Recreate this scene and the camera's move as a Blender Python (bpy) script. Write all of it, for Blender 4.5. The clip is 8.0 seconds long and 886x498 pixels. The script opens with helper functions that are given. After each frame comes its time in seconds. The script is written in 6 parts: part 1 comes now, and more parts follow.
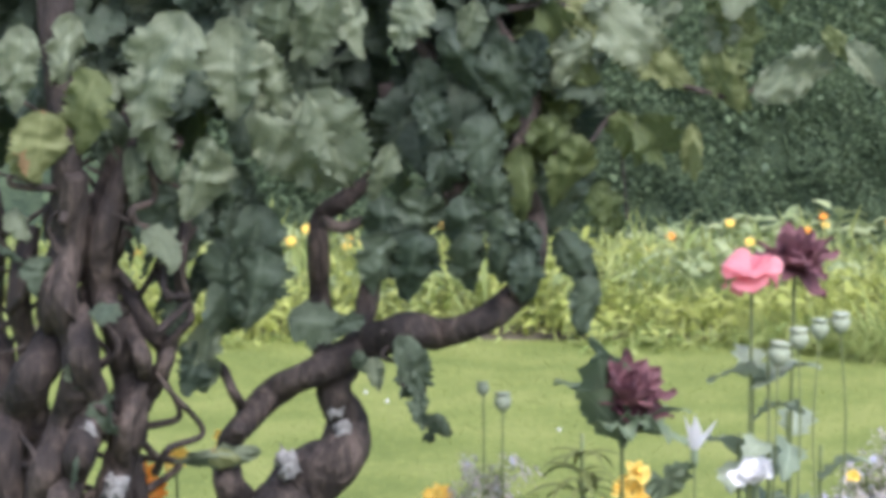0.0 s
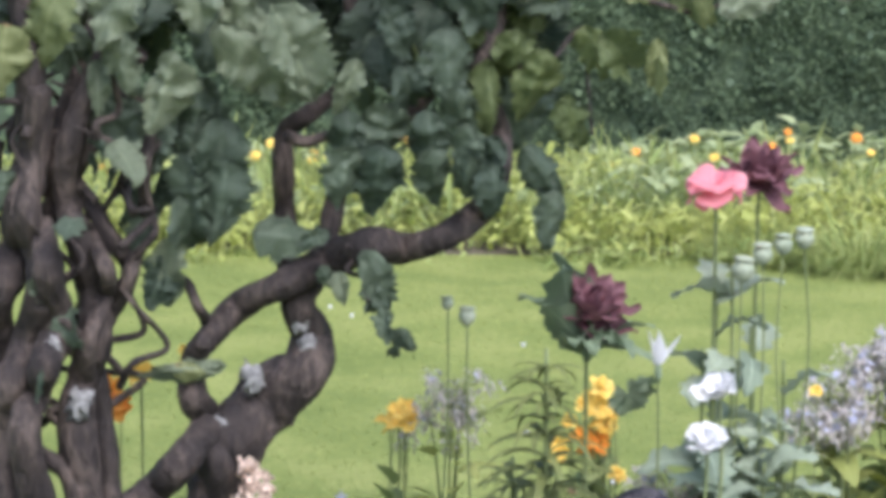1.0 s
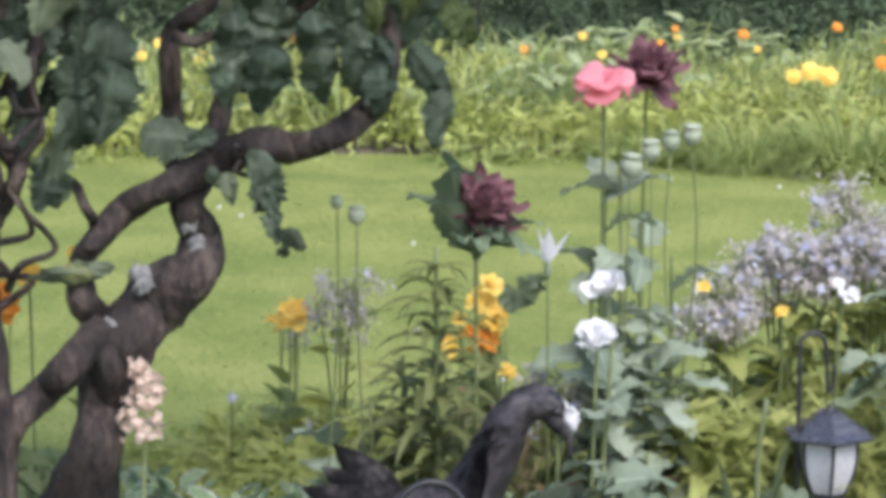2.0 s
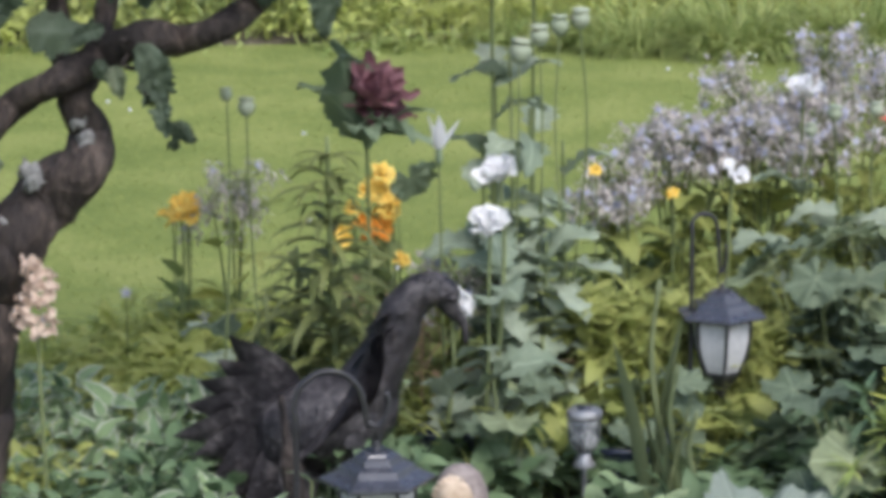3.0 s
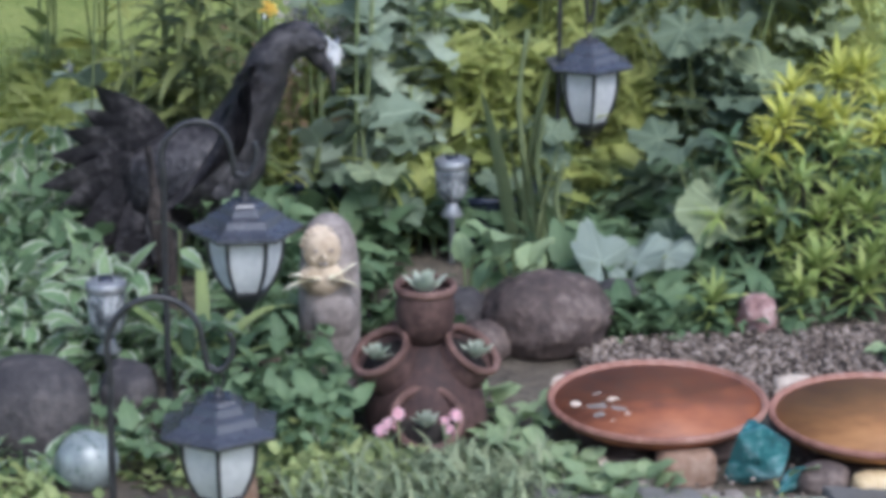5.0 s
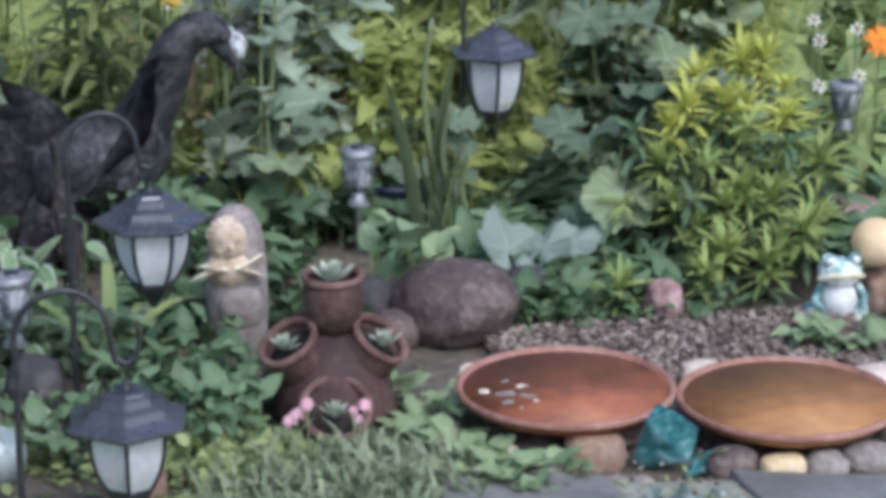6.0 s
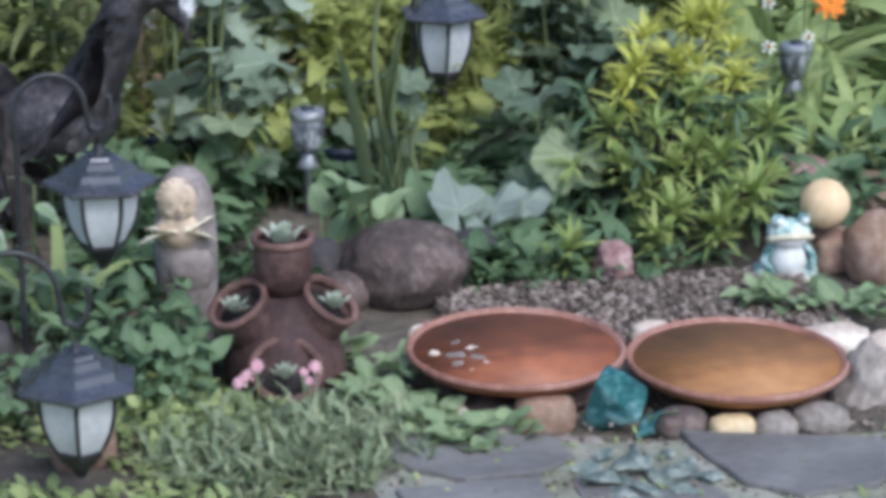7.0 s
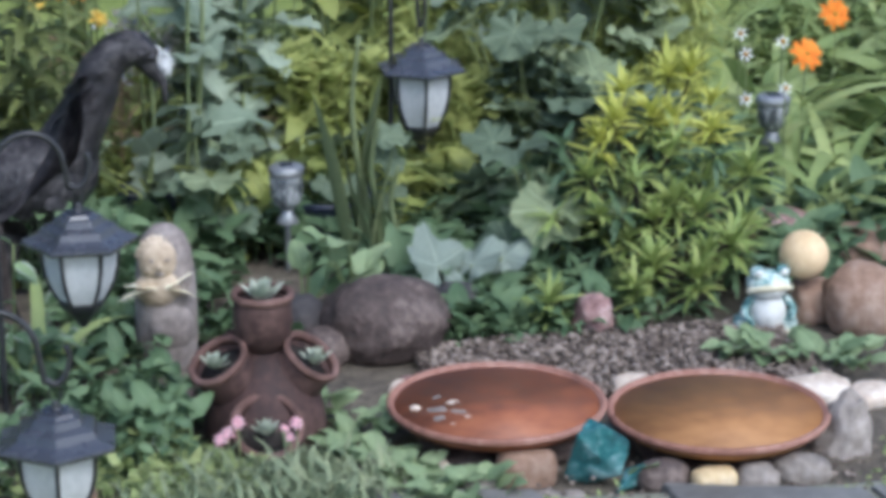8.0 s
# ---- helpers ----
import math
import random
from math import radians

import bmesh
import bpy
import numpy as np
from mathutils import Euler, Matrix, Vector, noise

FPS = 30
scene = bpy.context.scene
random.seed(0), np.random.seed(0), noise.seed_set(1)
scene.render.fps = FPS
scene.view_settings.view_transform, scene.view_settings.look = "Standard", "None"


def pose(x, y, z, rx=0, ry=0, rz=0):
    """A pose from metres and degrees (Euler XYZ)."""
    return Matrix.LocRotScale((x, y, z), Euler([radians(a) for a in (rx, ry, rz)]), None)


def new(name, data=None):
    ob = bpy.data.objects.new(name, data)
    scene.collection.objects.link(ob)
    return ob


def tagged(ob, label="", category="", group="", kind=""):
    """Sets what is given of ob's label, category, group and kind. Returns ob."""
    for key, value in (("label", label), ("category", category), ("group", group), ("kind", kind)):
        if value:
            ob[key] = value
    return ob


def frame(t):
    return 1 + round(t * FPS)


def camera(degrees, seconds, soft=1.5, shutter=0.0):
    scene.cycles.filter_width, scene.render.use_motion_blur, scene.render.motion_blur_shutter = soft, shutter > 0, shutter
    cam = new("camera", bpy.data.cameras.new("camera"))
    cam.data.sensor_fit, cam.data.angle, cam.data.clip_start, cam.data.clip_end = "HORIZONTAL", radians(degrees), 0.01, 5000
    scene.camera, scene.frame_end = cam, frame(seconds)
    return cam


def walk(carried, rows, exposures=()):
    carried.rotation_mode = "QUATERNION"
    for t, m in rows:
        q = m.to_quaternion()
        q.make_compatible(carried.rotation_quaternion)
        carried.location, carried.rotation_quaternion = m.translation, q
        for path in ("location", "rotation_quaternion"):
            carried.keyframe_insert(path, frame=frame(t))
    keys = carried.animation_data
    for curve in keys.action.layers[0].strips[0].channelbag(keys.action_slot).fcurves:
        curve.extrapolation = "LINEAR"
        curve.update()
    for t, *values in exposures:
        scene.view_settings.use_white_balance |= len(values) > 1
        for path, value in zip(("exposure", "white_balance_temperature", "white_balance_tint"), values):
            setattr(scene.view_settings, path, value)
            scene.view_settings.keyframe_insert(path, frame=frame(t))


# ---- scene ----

# ================= camera: it turns where it stands, at eye height =================
EYE = 1.5
cam = camera(19.0, 8.0, soft=5.0)
ROWS = [
    (0.0, 83.697, 0.0, 0.0),
    (0.5, 82.968, -0.026, -0.593),
    (1.0, 81.853, -0.221, -0.741),
    (1.2, 81.247, -0.417, -1.291),
    (2.3, 79.290, 0.100, -3.770),
    (2.5, 78.965, 0.216, -4.259),
    (3.0, 77.242, 0.754, -5.739),
    (3.5, 76.429, 0.589, -6.107),
    (4.0, 75.235, 0.429, -6.916),
    (4.5, 73.224, 0.230, -8.095),
    (4.7, 72.493, 0.120, -8.295),
    (5.0, 71.812, 0.040, -8.506),
    (5.2, 71.833, 0.030, -9.281),
    (6.3, 71.269, -0.174, -11.099),
    (6.5, 70.991, -0.345, -11.523),
    (7.0, 70.742, -0.197, -11.690),
    (7.5, 71.196, -0.755, -12.025),
    (8.0, 71.925, 0.187, -12.281),
]
walk(cam, [(t, pose(0, 0, EYE, a, b, c)) for t, a, b, c in ROWS],
     exposures=[(0.0, 1.01, 5780, 17), (1.0, 1.01, 5730, 16), (2.5, 0.69, 5950, 14), (3.5, 0.48, 5850, 11), (4.5, 0.53, 5520, 11), (5.5, 0.52, 5420, 11), (7.0, 0.50, 5420, 10), (8.0, 0.50, 5380, 8)])

# ================= light: bright overcast day =================
SUN_ELEV, SUN_ROT = radians(52), radians(158)
world = bpy.data.worlds.new("world")
scene.world = world
world.use_nodes = True
wn = world.node_tree
sky = wn.nodes.new("ShaderNodeTexSky")
sky.sky_type, sky.sun_disc = "NISHITA", False
sky.sun_elevation, sky.sun_rotation, sky.dust_density = SUN_ELEV, SUN_ROT, 4.0
wn.links.new(sky.outputs["Color"], wn.nodes["Background"].inputs["Color"])
wn.nodes["Background"].inputs["Strength"].default_value = 0.15
sun_data = bpy.data.lights.new("sun", "SUN")
sun_data.energy, sun_data.angle, sun_data.color = 1.1, radians(35), (1.0, 0.97, 0.93)
sun = new("sun", sun_data)
sun.matrix_basis = Matrix.Translation((0, 0, 30)) @ Vector(
    (math.sin(SUN_ROT) * math.cos(SUN_ELEV), math.cos(SUN_ROT) * math.cos(SUN_ELEV), math.sin(SUN_ELEV))
).to_track_quat("Z", "Y").to_matrix().to_4x4()

# ================= materials =================
def base_mat(name):
    m = bpy.data.materials.new(name)
    m.use_nodes = True
    nt = m.node_tree
    return m, nt, nt.nodes["Principled BSDF"], nt.nodes["Material Output"]


def node(nt, kind, **inputs):
    n = nt.nodes.new(kind)
    for k, v in inputs.items():
        n.inputs[k.replace("_", " ")].default_value = v
    return n


def ramp(nt, stops):
    n = nt.nodes.new("ShaderNodeValToRGB")
    el = n.color_ramp.elements
    while len(el) < len(stops):
        el.new(0.5)
    for e, (p, c) in zip(el, stops):
        e.position, e.color = p, (*c, 1)
    return n


def math_node(nt, op, a, b=None):
    n = nt.nodes.new("ShaderNodeMath")
    n.operation = op
    for i, v in enumerate((a, b)):
        if v is None:
            continue
        if isinstance(v, (int, float)):
            n.inputs[i].default_value = v
        else:
            nt.links.new(v, n.inputs[i])
    return n.outputs[0]


def leaf_mat(name, dark, light, rough=0.5, through_light=0.3, vein=0.25, edge=None, spots=None, tip=None, relief=0.35):
    """Leaf: colour varies from leaf to leaf, veins follow the blade's own coordinates, some light passes through."""
    m, nt, b, out = base_mat(name)
    L = nt.links.new
    oi, geo = nt.nodes.new("ShaderNodeObjectInfo"), nt.nodes.new("ShaderNodeNewGeometry")
    rnd = math_node(nt, "FRACT", math_node(nt, "ADD", oi.outputs["Random"], geo.outputs["Random Per Island"]))
    tc = nt.nodes.new("ShaderNodeTexCoord")
    big = node(nt, "ShaderNodeTexNoise", Scale=7.0, Detail=3.0)
    fine = node(nt, "ShaderNodeTexNoise", Scale=90.0, Detail=4.0)
    L(tc.outputs["Object"], big.inputs["Vector"])
    L(tc.outputs["Object"], fine.inputs["Vector"])
    f = math_node(nt, "ADD", math_node(nt, "MULTIPLY", rnd, 0.62), math_node(nt, "MULTIPLY", fine.outputs["Fac"], 0.38))
    cr = ramp(nt, [(0.08, dark), (0.9, light)])
    L(f, cr.inputs["Fac"])
    col = cr.outputs["Color"]
    uv = nt.nodes.new("ShaderNodeUVMap")
    sep = nt.nodes.new("ShaderNodeSeparateXYZ")
    L(uv.outputs["UV"], sep.inputs["Vector"])
    off = math_node(nt, "ABSOLUTE", math_node(nt, "SUBTRACT", sep.outputs["X"], 0.5))
    ribs = math_node(nt, "SINE", math_node(nt, "MULTIPLY", math_node(nt, "SUBTRACT", sep.outputs["Y"], off), 44.0))
    ribs = math_node(nt, "POWER", math_node(nt, "ABSOLUTE", ribs), 6.0)
    mid = math_node(nt, "LESS_THAN", off, 0.035)
    vv = math_node(nt, "MAXIMUM", mid, math_node(nt, "MULTIPLY", ribs, 0.45))

    def blend(colour, fac, target):
        mx = nt.nodes.new("ShaderNodeMix")
        mx.data_type = "RGBA"
        L(fac, mx.inputs[0])
        L(colour, mx.inputs[6])
        mx.inputs[7].default_value = (*target, 1)
        return mx.outputs[2]
    col = blend(col, math_node(nt, "MULTIPLY", vv, vein), tuple(min(1, c * 1.5 + 0.05) for c in light))
    if edge:
        e = math_node(nt, "GREATER_THAN", math_node(nt, "ADD", off, math_node(nt, "MULTIPLY", fine.outputs["Fac"], 0.14)), 0.40)
        col = blend(col, e, edge)
    if tip:
        col = blend(col, math_node(nt, "MULTIPLY", sep.outputs["Y"], 0.7), tip)
    if spots:
        s = math_node(nt, "GREATER_THAN", math_node(nt, "ADD", big.outputs["Fac"], math_node(nt, "MULTIPLY", rnd, 0.18)), 0.72)
        col = blend(col, math_node(nt, "MULTIPLY", s, 0.8), spots)
    L(col, b.inputs["Base Color"])
    b.inputs["Roughness"].default_value = rough
    b.inputs["Specular IOR Level"].default_value = 0.35
    bump = node(nt, "ShaderNodeBump", Strength=relief, Distance=0.004)
    h = math_node(nt, "ADD", math_node(nt, "MULTIPLY", fine.outputs["Fac"], 0.6), math_node(nt, "MULTIPLY", vv, -0.5))
    L(h, bump.inputs["Height"])
    L(bump.outputs["Normal"], b.inputs["Normal"])
    tr = nt.nodes.new("ShaderNodeBsdfTranslucent")
    L(col, tr.inputs["Color"])
    mix = nt.nodes.new("ShaderNodeMixShader")
    mix.inputs[0].default_value = through_light
    L(b.outputs[0], mix.inputs[1])
    L(tr.outputs[0], mix.inputs[2])
    L(mix.outputs[0], out.inputs["Surface"])
    return m


def rough_mat(name, stops, scale=6.0, fine=60.0, rough=0.8, bump=0.5, dist=0.01, metal=0.0, spec=0.4, stretch=(1, 1, 1), vary=0.0):
    """Stone, bark, clay, soil, metal: two scales of noise in colour and relief."""
    m, nt, b, out = base_mat(name)
    L = nt.links.new
    tc = nt.nodes.new("ShaderNodeTexCoord")
    mp = nt.nodes.new("ShaderNodeMapping")
    mp.inputs["Scale"].default_value = stretch
    L(tc.outputs["Object"], mp.inputs["Vector"])
    n1, n2 = node(nt, "ShaderNodeTexNoise", Scale=scale, Detail=5.0), node(nt, "ShaderNodeTexNoise", Scale=fine, Detail=6.0)
    L(mp.outputs[0], n1.inputs["Vector"])
    L(mp.outputs[0], n2.inputs["Vector"])
    f = math_node(nt, "ADD", math_node(nt, "MULTIPLY", n1.outputs["Fac"], 0.6), math_node(nt, "MULTIPLY", n2.outputs["Fac"], 0.4))
    f = math_node(nt, "ADD", math_node(nt, "MULTIPLY", math_node(nt, "SUBTRACT", f, 0.5), 1.7), 0.5)
    if vary:
        oi = nt.nodes.new("ShaderNodeObjectInfo")
        geo = nt.nodes.new("ShaderNodeNewGeometry")
        r = math_node(nt, "FRACT", math_node(nt, "ADD", oi.outputs["Random"], geo.outputs["Random Per Island"]))
        f = math_node(nt, "ADD", f, math_node(nt, "MULTIPLY", math_node(nt, "SUBTRACT", r, 0.5), vary))
    cr = ramp(nt, stops)
    L(f, cr.inputs["Fac"])
    L(cr.outputs["Color"], b.inputs["Base Color"])
    rr = nt.nodes.new("ShaderNodeMapRange")
    rr.inputs["To Min"].default_value, rr.inputs["To Max"].default_value = max(0.05, rough - 0.15), min(1, rough + 0.15)
    L(n2.outputs["Fac"], rr.inputs["Value"])
    L(rr.outputs[0], b.inputs["Roughness"])
    b.inputs["Metallic"].default_value = metal
    b.inputs["Specular IOR Level"].default_value = spec
    bp = node(nt, "ShaderNodeBump", Strength=bump, Distance=dist)
    L(f, bp.inputs["Height"])
    L(bp.outputs["Normal"], b.inputs["Normal"])
    return m


def clear_mat(name, colour, rough=0.03, ior=1.45, tint_noise=0.0):
    """Clear glass or water: see-through body, gloss by Fresnel."""
    m, nt, b, out = base_mat(name)
    L = nt.links.new
    tr, gl = nt.nodes.new("ShaderNodeBsdfTransparent"), nt.nodes.new("ShaderNodeBsdfGlossy")
    tr.inputs["Color"].default_value = (*colour, 1)
    gl.inputs["Roughness"].default_value = rough
    fr = node(nt, "ShaderNodeFresnel", IOR=ior)
    ns = node(nt, "ShaderNodeTexNoise", Scale=14.0, Detail=3.0)
    bp = node(nt, "ShaderNodeBump", Strength=0.03 if tint_noise == 0 else 0.6, Distance=0.004)
    L(ns.outputs["Fac"], bp.inputs["Height"])
    L(bp.outputs["Normal"], gl.inputs["Normal"])
    mix = nt.nodes.new("ShaderNodeMixShader")
    L(fr.outputs[0], mix.inputs[0])
    L(tr.outputs[0], mix.inputs[1])
    L(gl.outputs[0], mix.inputs[2])
    L(mix.outputs[0], out.inputs["Surface"])
    return m


HAZEL = leaf_mat("hazel_leaf", (0.098, 0.132, 0.080), (0.27, 0.315, 0.205), 0.5, 0.28, 0.16, relief=1.0)
# the hazel green darkened: the canopy's inner shade is put into the leaf colour
HAZEL_SHADED = leaf_mat("hazel_leaf_shaded", (0.042, 0.066, 0.046), (0.125, 0.165, 0.108), 0.5, 0.25, 0.14, relief=1.0)
HAZEL_MID = leaf_mat("hazel_leaf_olive", (0.080, 0.112, 0.040), (0.20, 0.245, 0.095), 0.5, 0.35, 0.14, relief=1.0)
HAZEL_OLD = leaf_mat("hazel_leaf_yellowing", (0.125, 0.165, 0.065), (0.27, 0.295, 0.13), 0.6, 0.35, 0.16, spots=(0.33, 0.20, 0.11))
HEDGE = leaf_mat("hedge_leaf", (0.060, 0.100, 0.056), (0.165, 0.23, 0.115), 0.6, 0.25, 0.05, relief=0.1)
POPPY_LEAF = leaf_mat("poppy_leaf", (0.175, 0.235, 0.16), (0.37, 0.43, 0.31), 0.6, 0.28, 0.35)
POPPY_DARK = leaf_mat("poppy_leaf_deep", (0.107, 0.155, 0.09), (0.225, 0.29, 0.18), 0.6, 0.25, 0.4)
STEM = leaf_mat("green_stem", (0.139, 0.18, 0.07), (0.257, 0.3, 0.13), 0.55, 0.05, 0.0)
MALLOW = leaf_mat("mallow_leaf", (0.145, 0.195, 0.10), (0.33, 0.385, 0.215), 0.6, 0.3, 0.5, relief=0.9)
MALLOW_PALE = leaf_mat("mallow_leaf_pale", (0.17, 0.21, 0.175), (0.29, 0.34, 0.275), 0.65, 0.2, 0.3)
PIERIS = leaf_mat("shrub_leaf", (0.062, 0.118, 0.062), (0.18, 0.26, 0.13), 0.45, 0.25, 0.15)
PIERIS_NEW = leaf_mat("shrub_new_leaf", (0.45, 0.49, 0.09), (0.71, 0.70, 0.19), 0.5, 0.35, 0.1)
LILY = leaf_mat("lily_leaf", (0.090, 0.112, 0.034), (0.21, 0.235, 0.08), 0.45, 0.22, 0.15)
STRAP = leaf_mat("strap_leaf", (0.19, 0.27, 0.085), (0.42, 0.48, 0.19), 0.45, 0.28, 0.1)
HERB = leaf_mat("herb_leaf", (0.171, 0.24, 0.08), (0.428, 0.48, 0.2), 0.5, 0.32, 0.2)
HERB_DEEP = leaf_mat("herb_leaf_deep", (0.07, 0.125, 0.06), (0.182, 0.26, 0.125), 0.5, 0.22, 0.2)
GOLD_HERB = leaf_mat("golden_herb_leaf", (0.40, 0.46, 0.10), (0.62, 0.66, 0.25), 0.5, 0.45, 0.15)
STALK = leaf_mat("sword_leaf", (0.15, 0.19, 0.085), (0.30, 0.34, 0.17), 0.5, 0.25, 0.1)
OLIVE_HERB = leaf_mat("olive_herb_leaf", (0.24, 0.29, 0.075), (0.50, 0.53, 0.17), 0.55, 0.38, 0.15)
VARIEGATED = leaf_mat("variegated_leaf", (0.128, 0.22, 0.1), (0.289, 0.39, 0.19), 0.5, 0.25, 0.2, edge=(0.42, 0.47, 0.35))
GRASS = leaf_mat("grass_blade", (0.255, 0.32, 0.10), (0.42, 0.475, 0.17), 0.7, 0.5, 0.0, relief=0.0)
TUFT = leaf_mat("tuft_blade", (0.25, 0.34, 0.10), (0.50, 0.54, 0.21), 0.7, 0.4, 0.0, relief=0.0)
CAPSULE = leaf_mat("poppy_capsule", (0.21, 0.26, 0.175), (0.35, 0.39, 0.285), 0.6, 0.05, 0.2)
DARK_PETAL = leaf_mat("dark_poppy_petal", (0.145, 0.06, 0.075), (0.33, 0.165, 0.185), 0.6, 0.3, 0.15)
PINK_PETAL = leaf_mat("pink_poppy_petal", (0.86, 0.28, 0.34), (0.96, 0.45, 0.49), 0.55, 0.45, 0.05)
RED_PETAL = leaf_mat("coral_poppy_petal", (0.82, 0.15, 0.11), (0.94, 0.27, 0.20), 0.55, 0.35, 0.1)
WHITE_PETAL = leaf_mat("white_poppy_petal", (0.84, 0.84, 0.85), (0.92, 0.92, 0.91), 0.6, 0.35, 0.03)
YELLOW_PETAL = leaf_mat("yellow_petal", (1.0, 0.66, 0.09), (1.0, 0.84, 0.26), 0.6, 0.3, 0.03)
ORANGE_PETAL = leaf_mat("orange_petal", (0.97, 0.38, 0.04), (1.0, 0.52, 0.10), 0.6, 0.3, 0.05)
BLUE_PETAL = leaf_mat("borage_petal", (0.50, 0.52, 0.70), (0.70, 0.71, 0.84), 0.6, 0.4, 0.05)
CALYX = leaf_mat("borage_calyx", (0.50, 0.47, 0.43), (0.76, 0.71, 0.67), 0.7, 0.45, 0.05)
PEACH_PETAL = leaf_mat("peach_petal", (0.70, 0.54, 0.43), (0.86, 0.72, 0.60), 0.65, 0.35, 0.05)
ROSE_PETAL = leaf_mat("rose_pink_petal", (0.70, 0.34, 0.40), (0.86, 0.60, 0.63), 0.55, 0.3, 0.05)
SUCCULENT = leaf_mat("succulent_leaf", (0.29, 0.35, 0.25), (0.52, 0.55, 0.44), 0.5, 0.1, 0.0)
DISC = rough_mat("flower_disc", [(0.3, (0.25, 0.10, 0.01)), (0.7, (0.6, 0.33, 0.03))], 200, 900, 0.8, 0.8, 0.002)
BARK = rough_mat("hazel_bark", [(0.30, (0.019, 0.0155, 0.0145)), (0.5, (0.046, 0.036, 0.031)), (0.72, (0.128, 0.10, 0.083))], 12, 70, 0.8, 1.0, 0.02, stretch=(1, 1, 0.45))
LICHEN = rough_mat("lichen", [(0.3, (0.13, 0.13, 0.125)), (0.7, (0.30, 0.30, 0.29))], 40, 160, 0.9, 0.6, 0.004)
SOIL = rough_mat("bed_soil", [(0.25, (0.055, 0.046, 0.036)), (0.55, (0.12, 0.10, 0.075)), (0.8, (0.21, 0.18, 0.13))], 3, 45, 0.9, 1.0, 0.02)
LAWN = rough_mat("lawn_turf", [(0.22, (0.125, 0.166, 0.032)), (0.5, (0.192, 0.232, 0.052)), (0.8, (0.285, 0.31, 0.09))], 2.4, 38, 0.9, 0.15, 0.004)
TERRACOTTA = rough_mat("terracotta", [(0.25, (0.17, 0.080, 0.056)), (0.5, (0.29, 0.14, 0.10)), (0.8, (0.42, 0.25, 0.195))], 5, 60, 0.75, 0.3, 0.003)
TERRACOTTA_WET = rough_mat("terracotta_wet", [(0.22, (0.11, 0.042, 0.024)), (0.5, (0.25, 0.085, 0.038)), (0.78, (0.36, 0.13, 0.055))], 5, 30, 0.5, 0.3, 0.003)
TERRACOTTA_MUD = rough_mat("terracotta_silted", [(0.22, (0.20, 0.092, 0.033)), (0.5, (0.325, 0.155, 0.055)), (0.78, (0.42, 0.215, 0.08))], 4, 30, 0.6, 0.3, 0.003)
CLAY_DARK = rough_mat("weathered_clay", [(0.25, (0.030, 0.017, 0.015)), (0.5, (0.066, 0.036, 0.031)), (0.8, (0.14, 0.083, 0.070))], 9, 70, 0.75, 0.4, 0.004)
BLACK_METAL = rough_mat("black_painted_metal", [(0.3, (0.012, 0.012, 0.014)), (0.7, (0.04, 0.04, 0.045))], 20, 150, 0.42, 0.2, 0.002, spec=0.6)
ROOF_METAL = rough_mat("weathered_black_plastic", [(0.3, (0.034, 0.035, 0.043)), (0.7, (0.058, 0.060, 0.072))], 9, 24, 0.28, 0.03, 0.001, spec=1.0)
SOLAR = rough_mat("solar_cell", [(0.3, (0.02, 0.022, 0.04)), (0.7, (0.05, 0.055, 0.08))], 30, 200, 0.2, 0.1, 0.001, spec=0.8)
FROST = rough_mat("frosted_glass", [(0.3, (0.50, 0.51, 0.51)), (0.7, (0.65, 0.655, 0.65))], 12, 90, 0.55, 0.15, 0.002)
STEEL = rough_mat("brushed_steel", [(0.3, (0.22, 0.225, 0.23)), (0.7, (0.42, 0.425, 0.43))], 20, 120, 0.45, 0.1, 0.001, metal=0.6)
BRONZE = rough_mat("dark_bronze", [(0.30, (0.014, 0.013, 0.015)), (0.5, (0.032, 0.029, 0.032)), (0.76, (0.11, 0.10, 0.10))], 22, 90, 0.5, 0.8, 0.006, metal=0.2, spec=0.5)
CREAM = rough_mat("cream_resin", [(0.3, (0.36, 0.27, 0.18)), (0.7, (0.60, 0.49, 0.36))], 20, 90, 0.7, 0.4, 0.004)
GREY_RESIN = rough_mat("taupe_resin", [(0.3, (0.17, 0.14, 0.125)), (0.7, (0.36, 0.31, 0.28))], 18, 90, 0.65, 0.5, 0.004)
WHITE_GLAZE = rough_mat("white_glaze", [(0.3, (0.62, 0.62, 0.58)), (0.7, (0.80, 0.80, 0.76))], 10, 90, 0.3, 0.1, 0.001)
GREEN_GLAZE = rough_mat("green_glaze", [(0.36, (0.05, 0.13, 0.13)), (0.48, (0.22, 0.36, 0.34)), (0.62, (0.60, 0.67, 0.62))], 34, 90, 0.3, 0.1, 0.001)
CREAM_GLAZE = rough_mat("cream_glaze", [(0.3, (0.62, 0.56, 0.38)), (0.7, (0.78, 0.74, 0.58))], 10, 90, 0.35, 0.1, 0.001)
BALL = rough_mat("cream_stone_ball", [(0.3, (0.60, 0.42, 0.22)), (0.7, (0.74, 0.57, 0.35))], 9, 70, 0.6, 0.25, 0.002)
ROCK_BROWN = rough_mat("brown_rock", [(0.25, (0.04, 0.03, 0.026)), (0.5, (0.085, 0.062, 0.054)), (0.8, (0.23, 0.18, 0.155))], 10, 60, 0.75, 0.8, 0.012, vary=0.12)
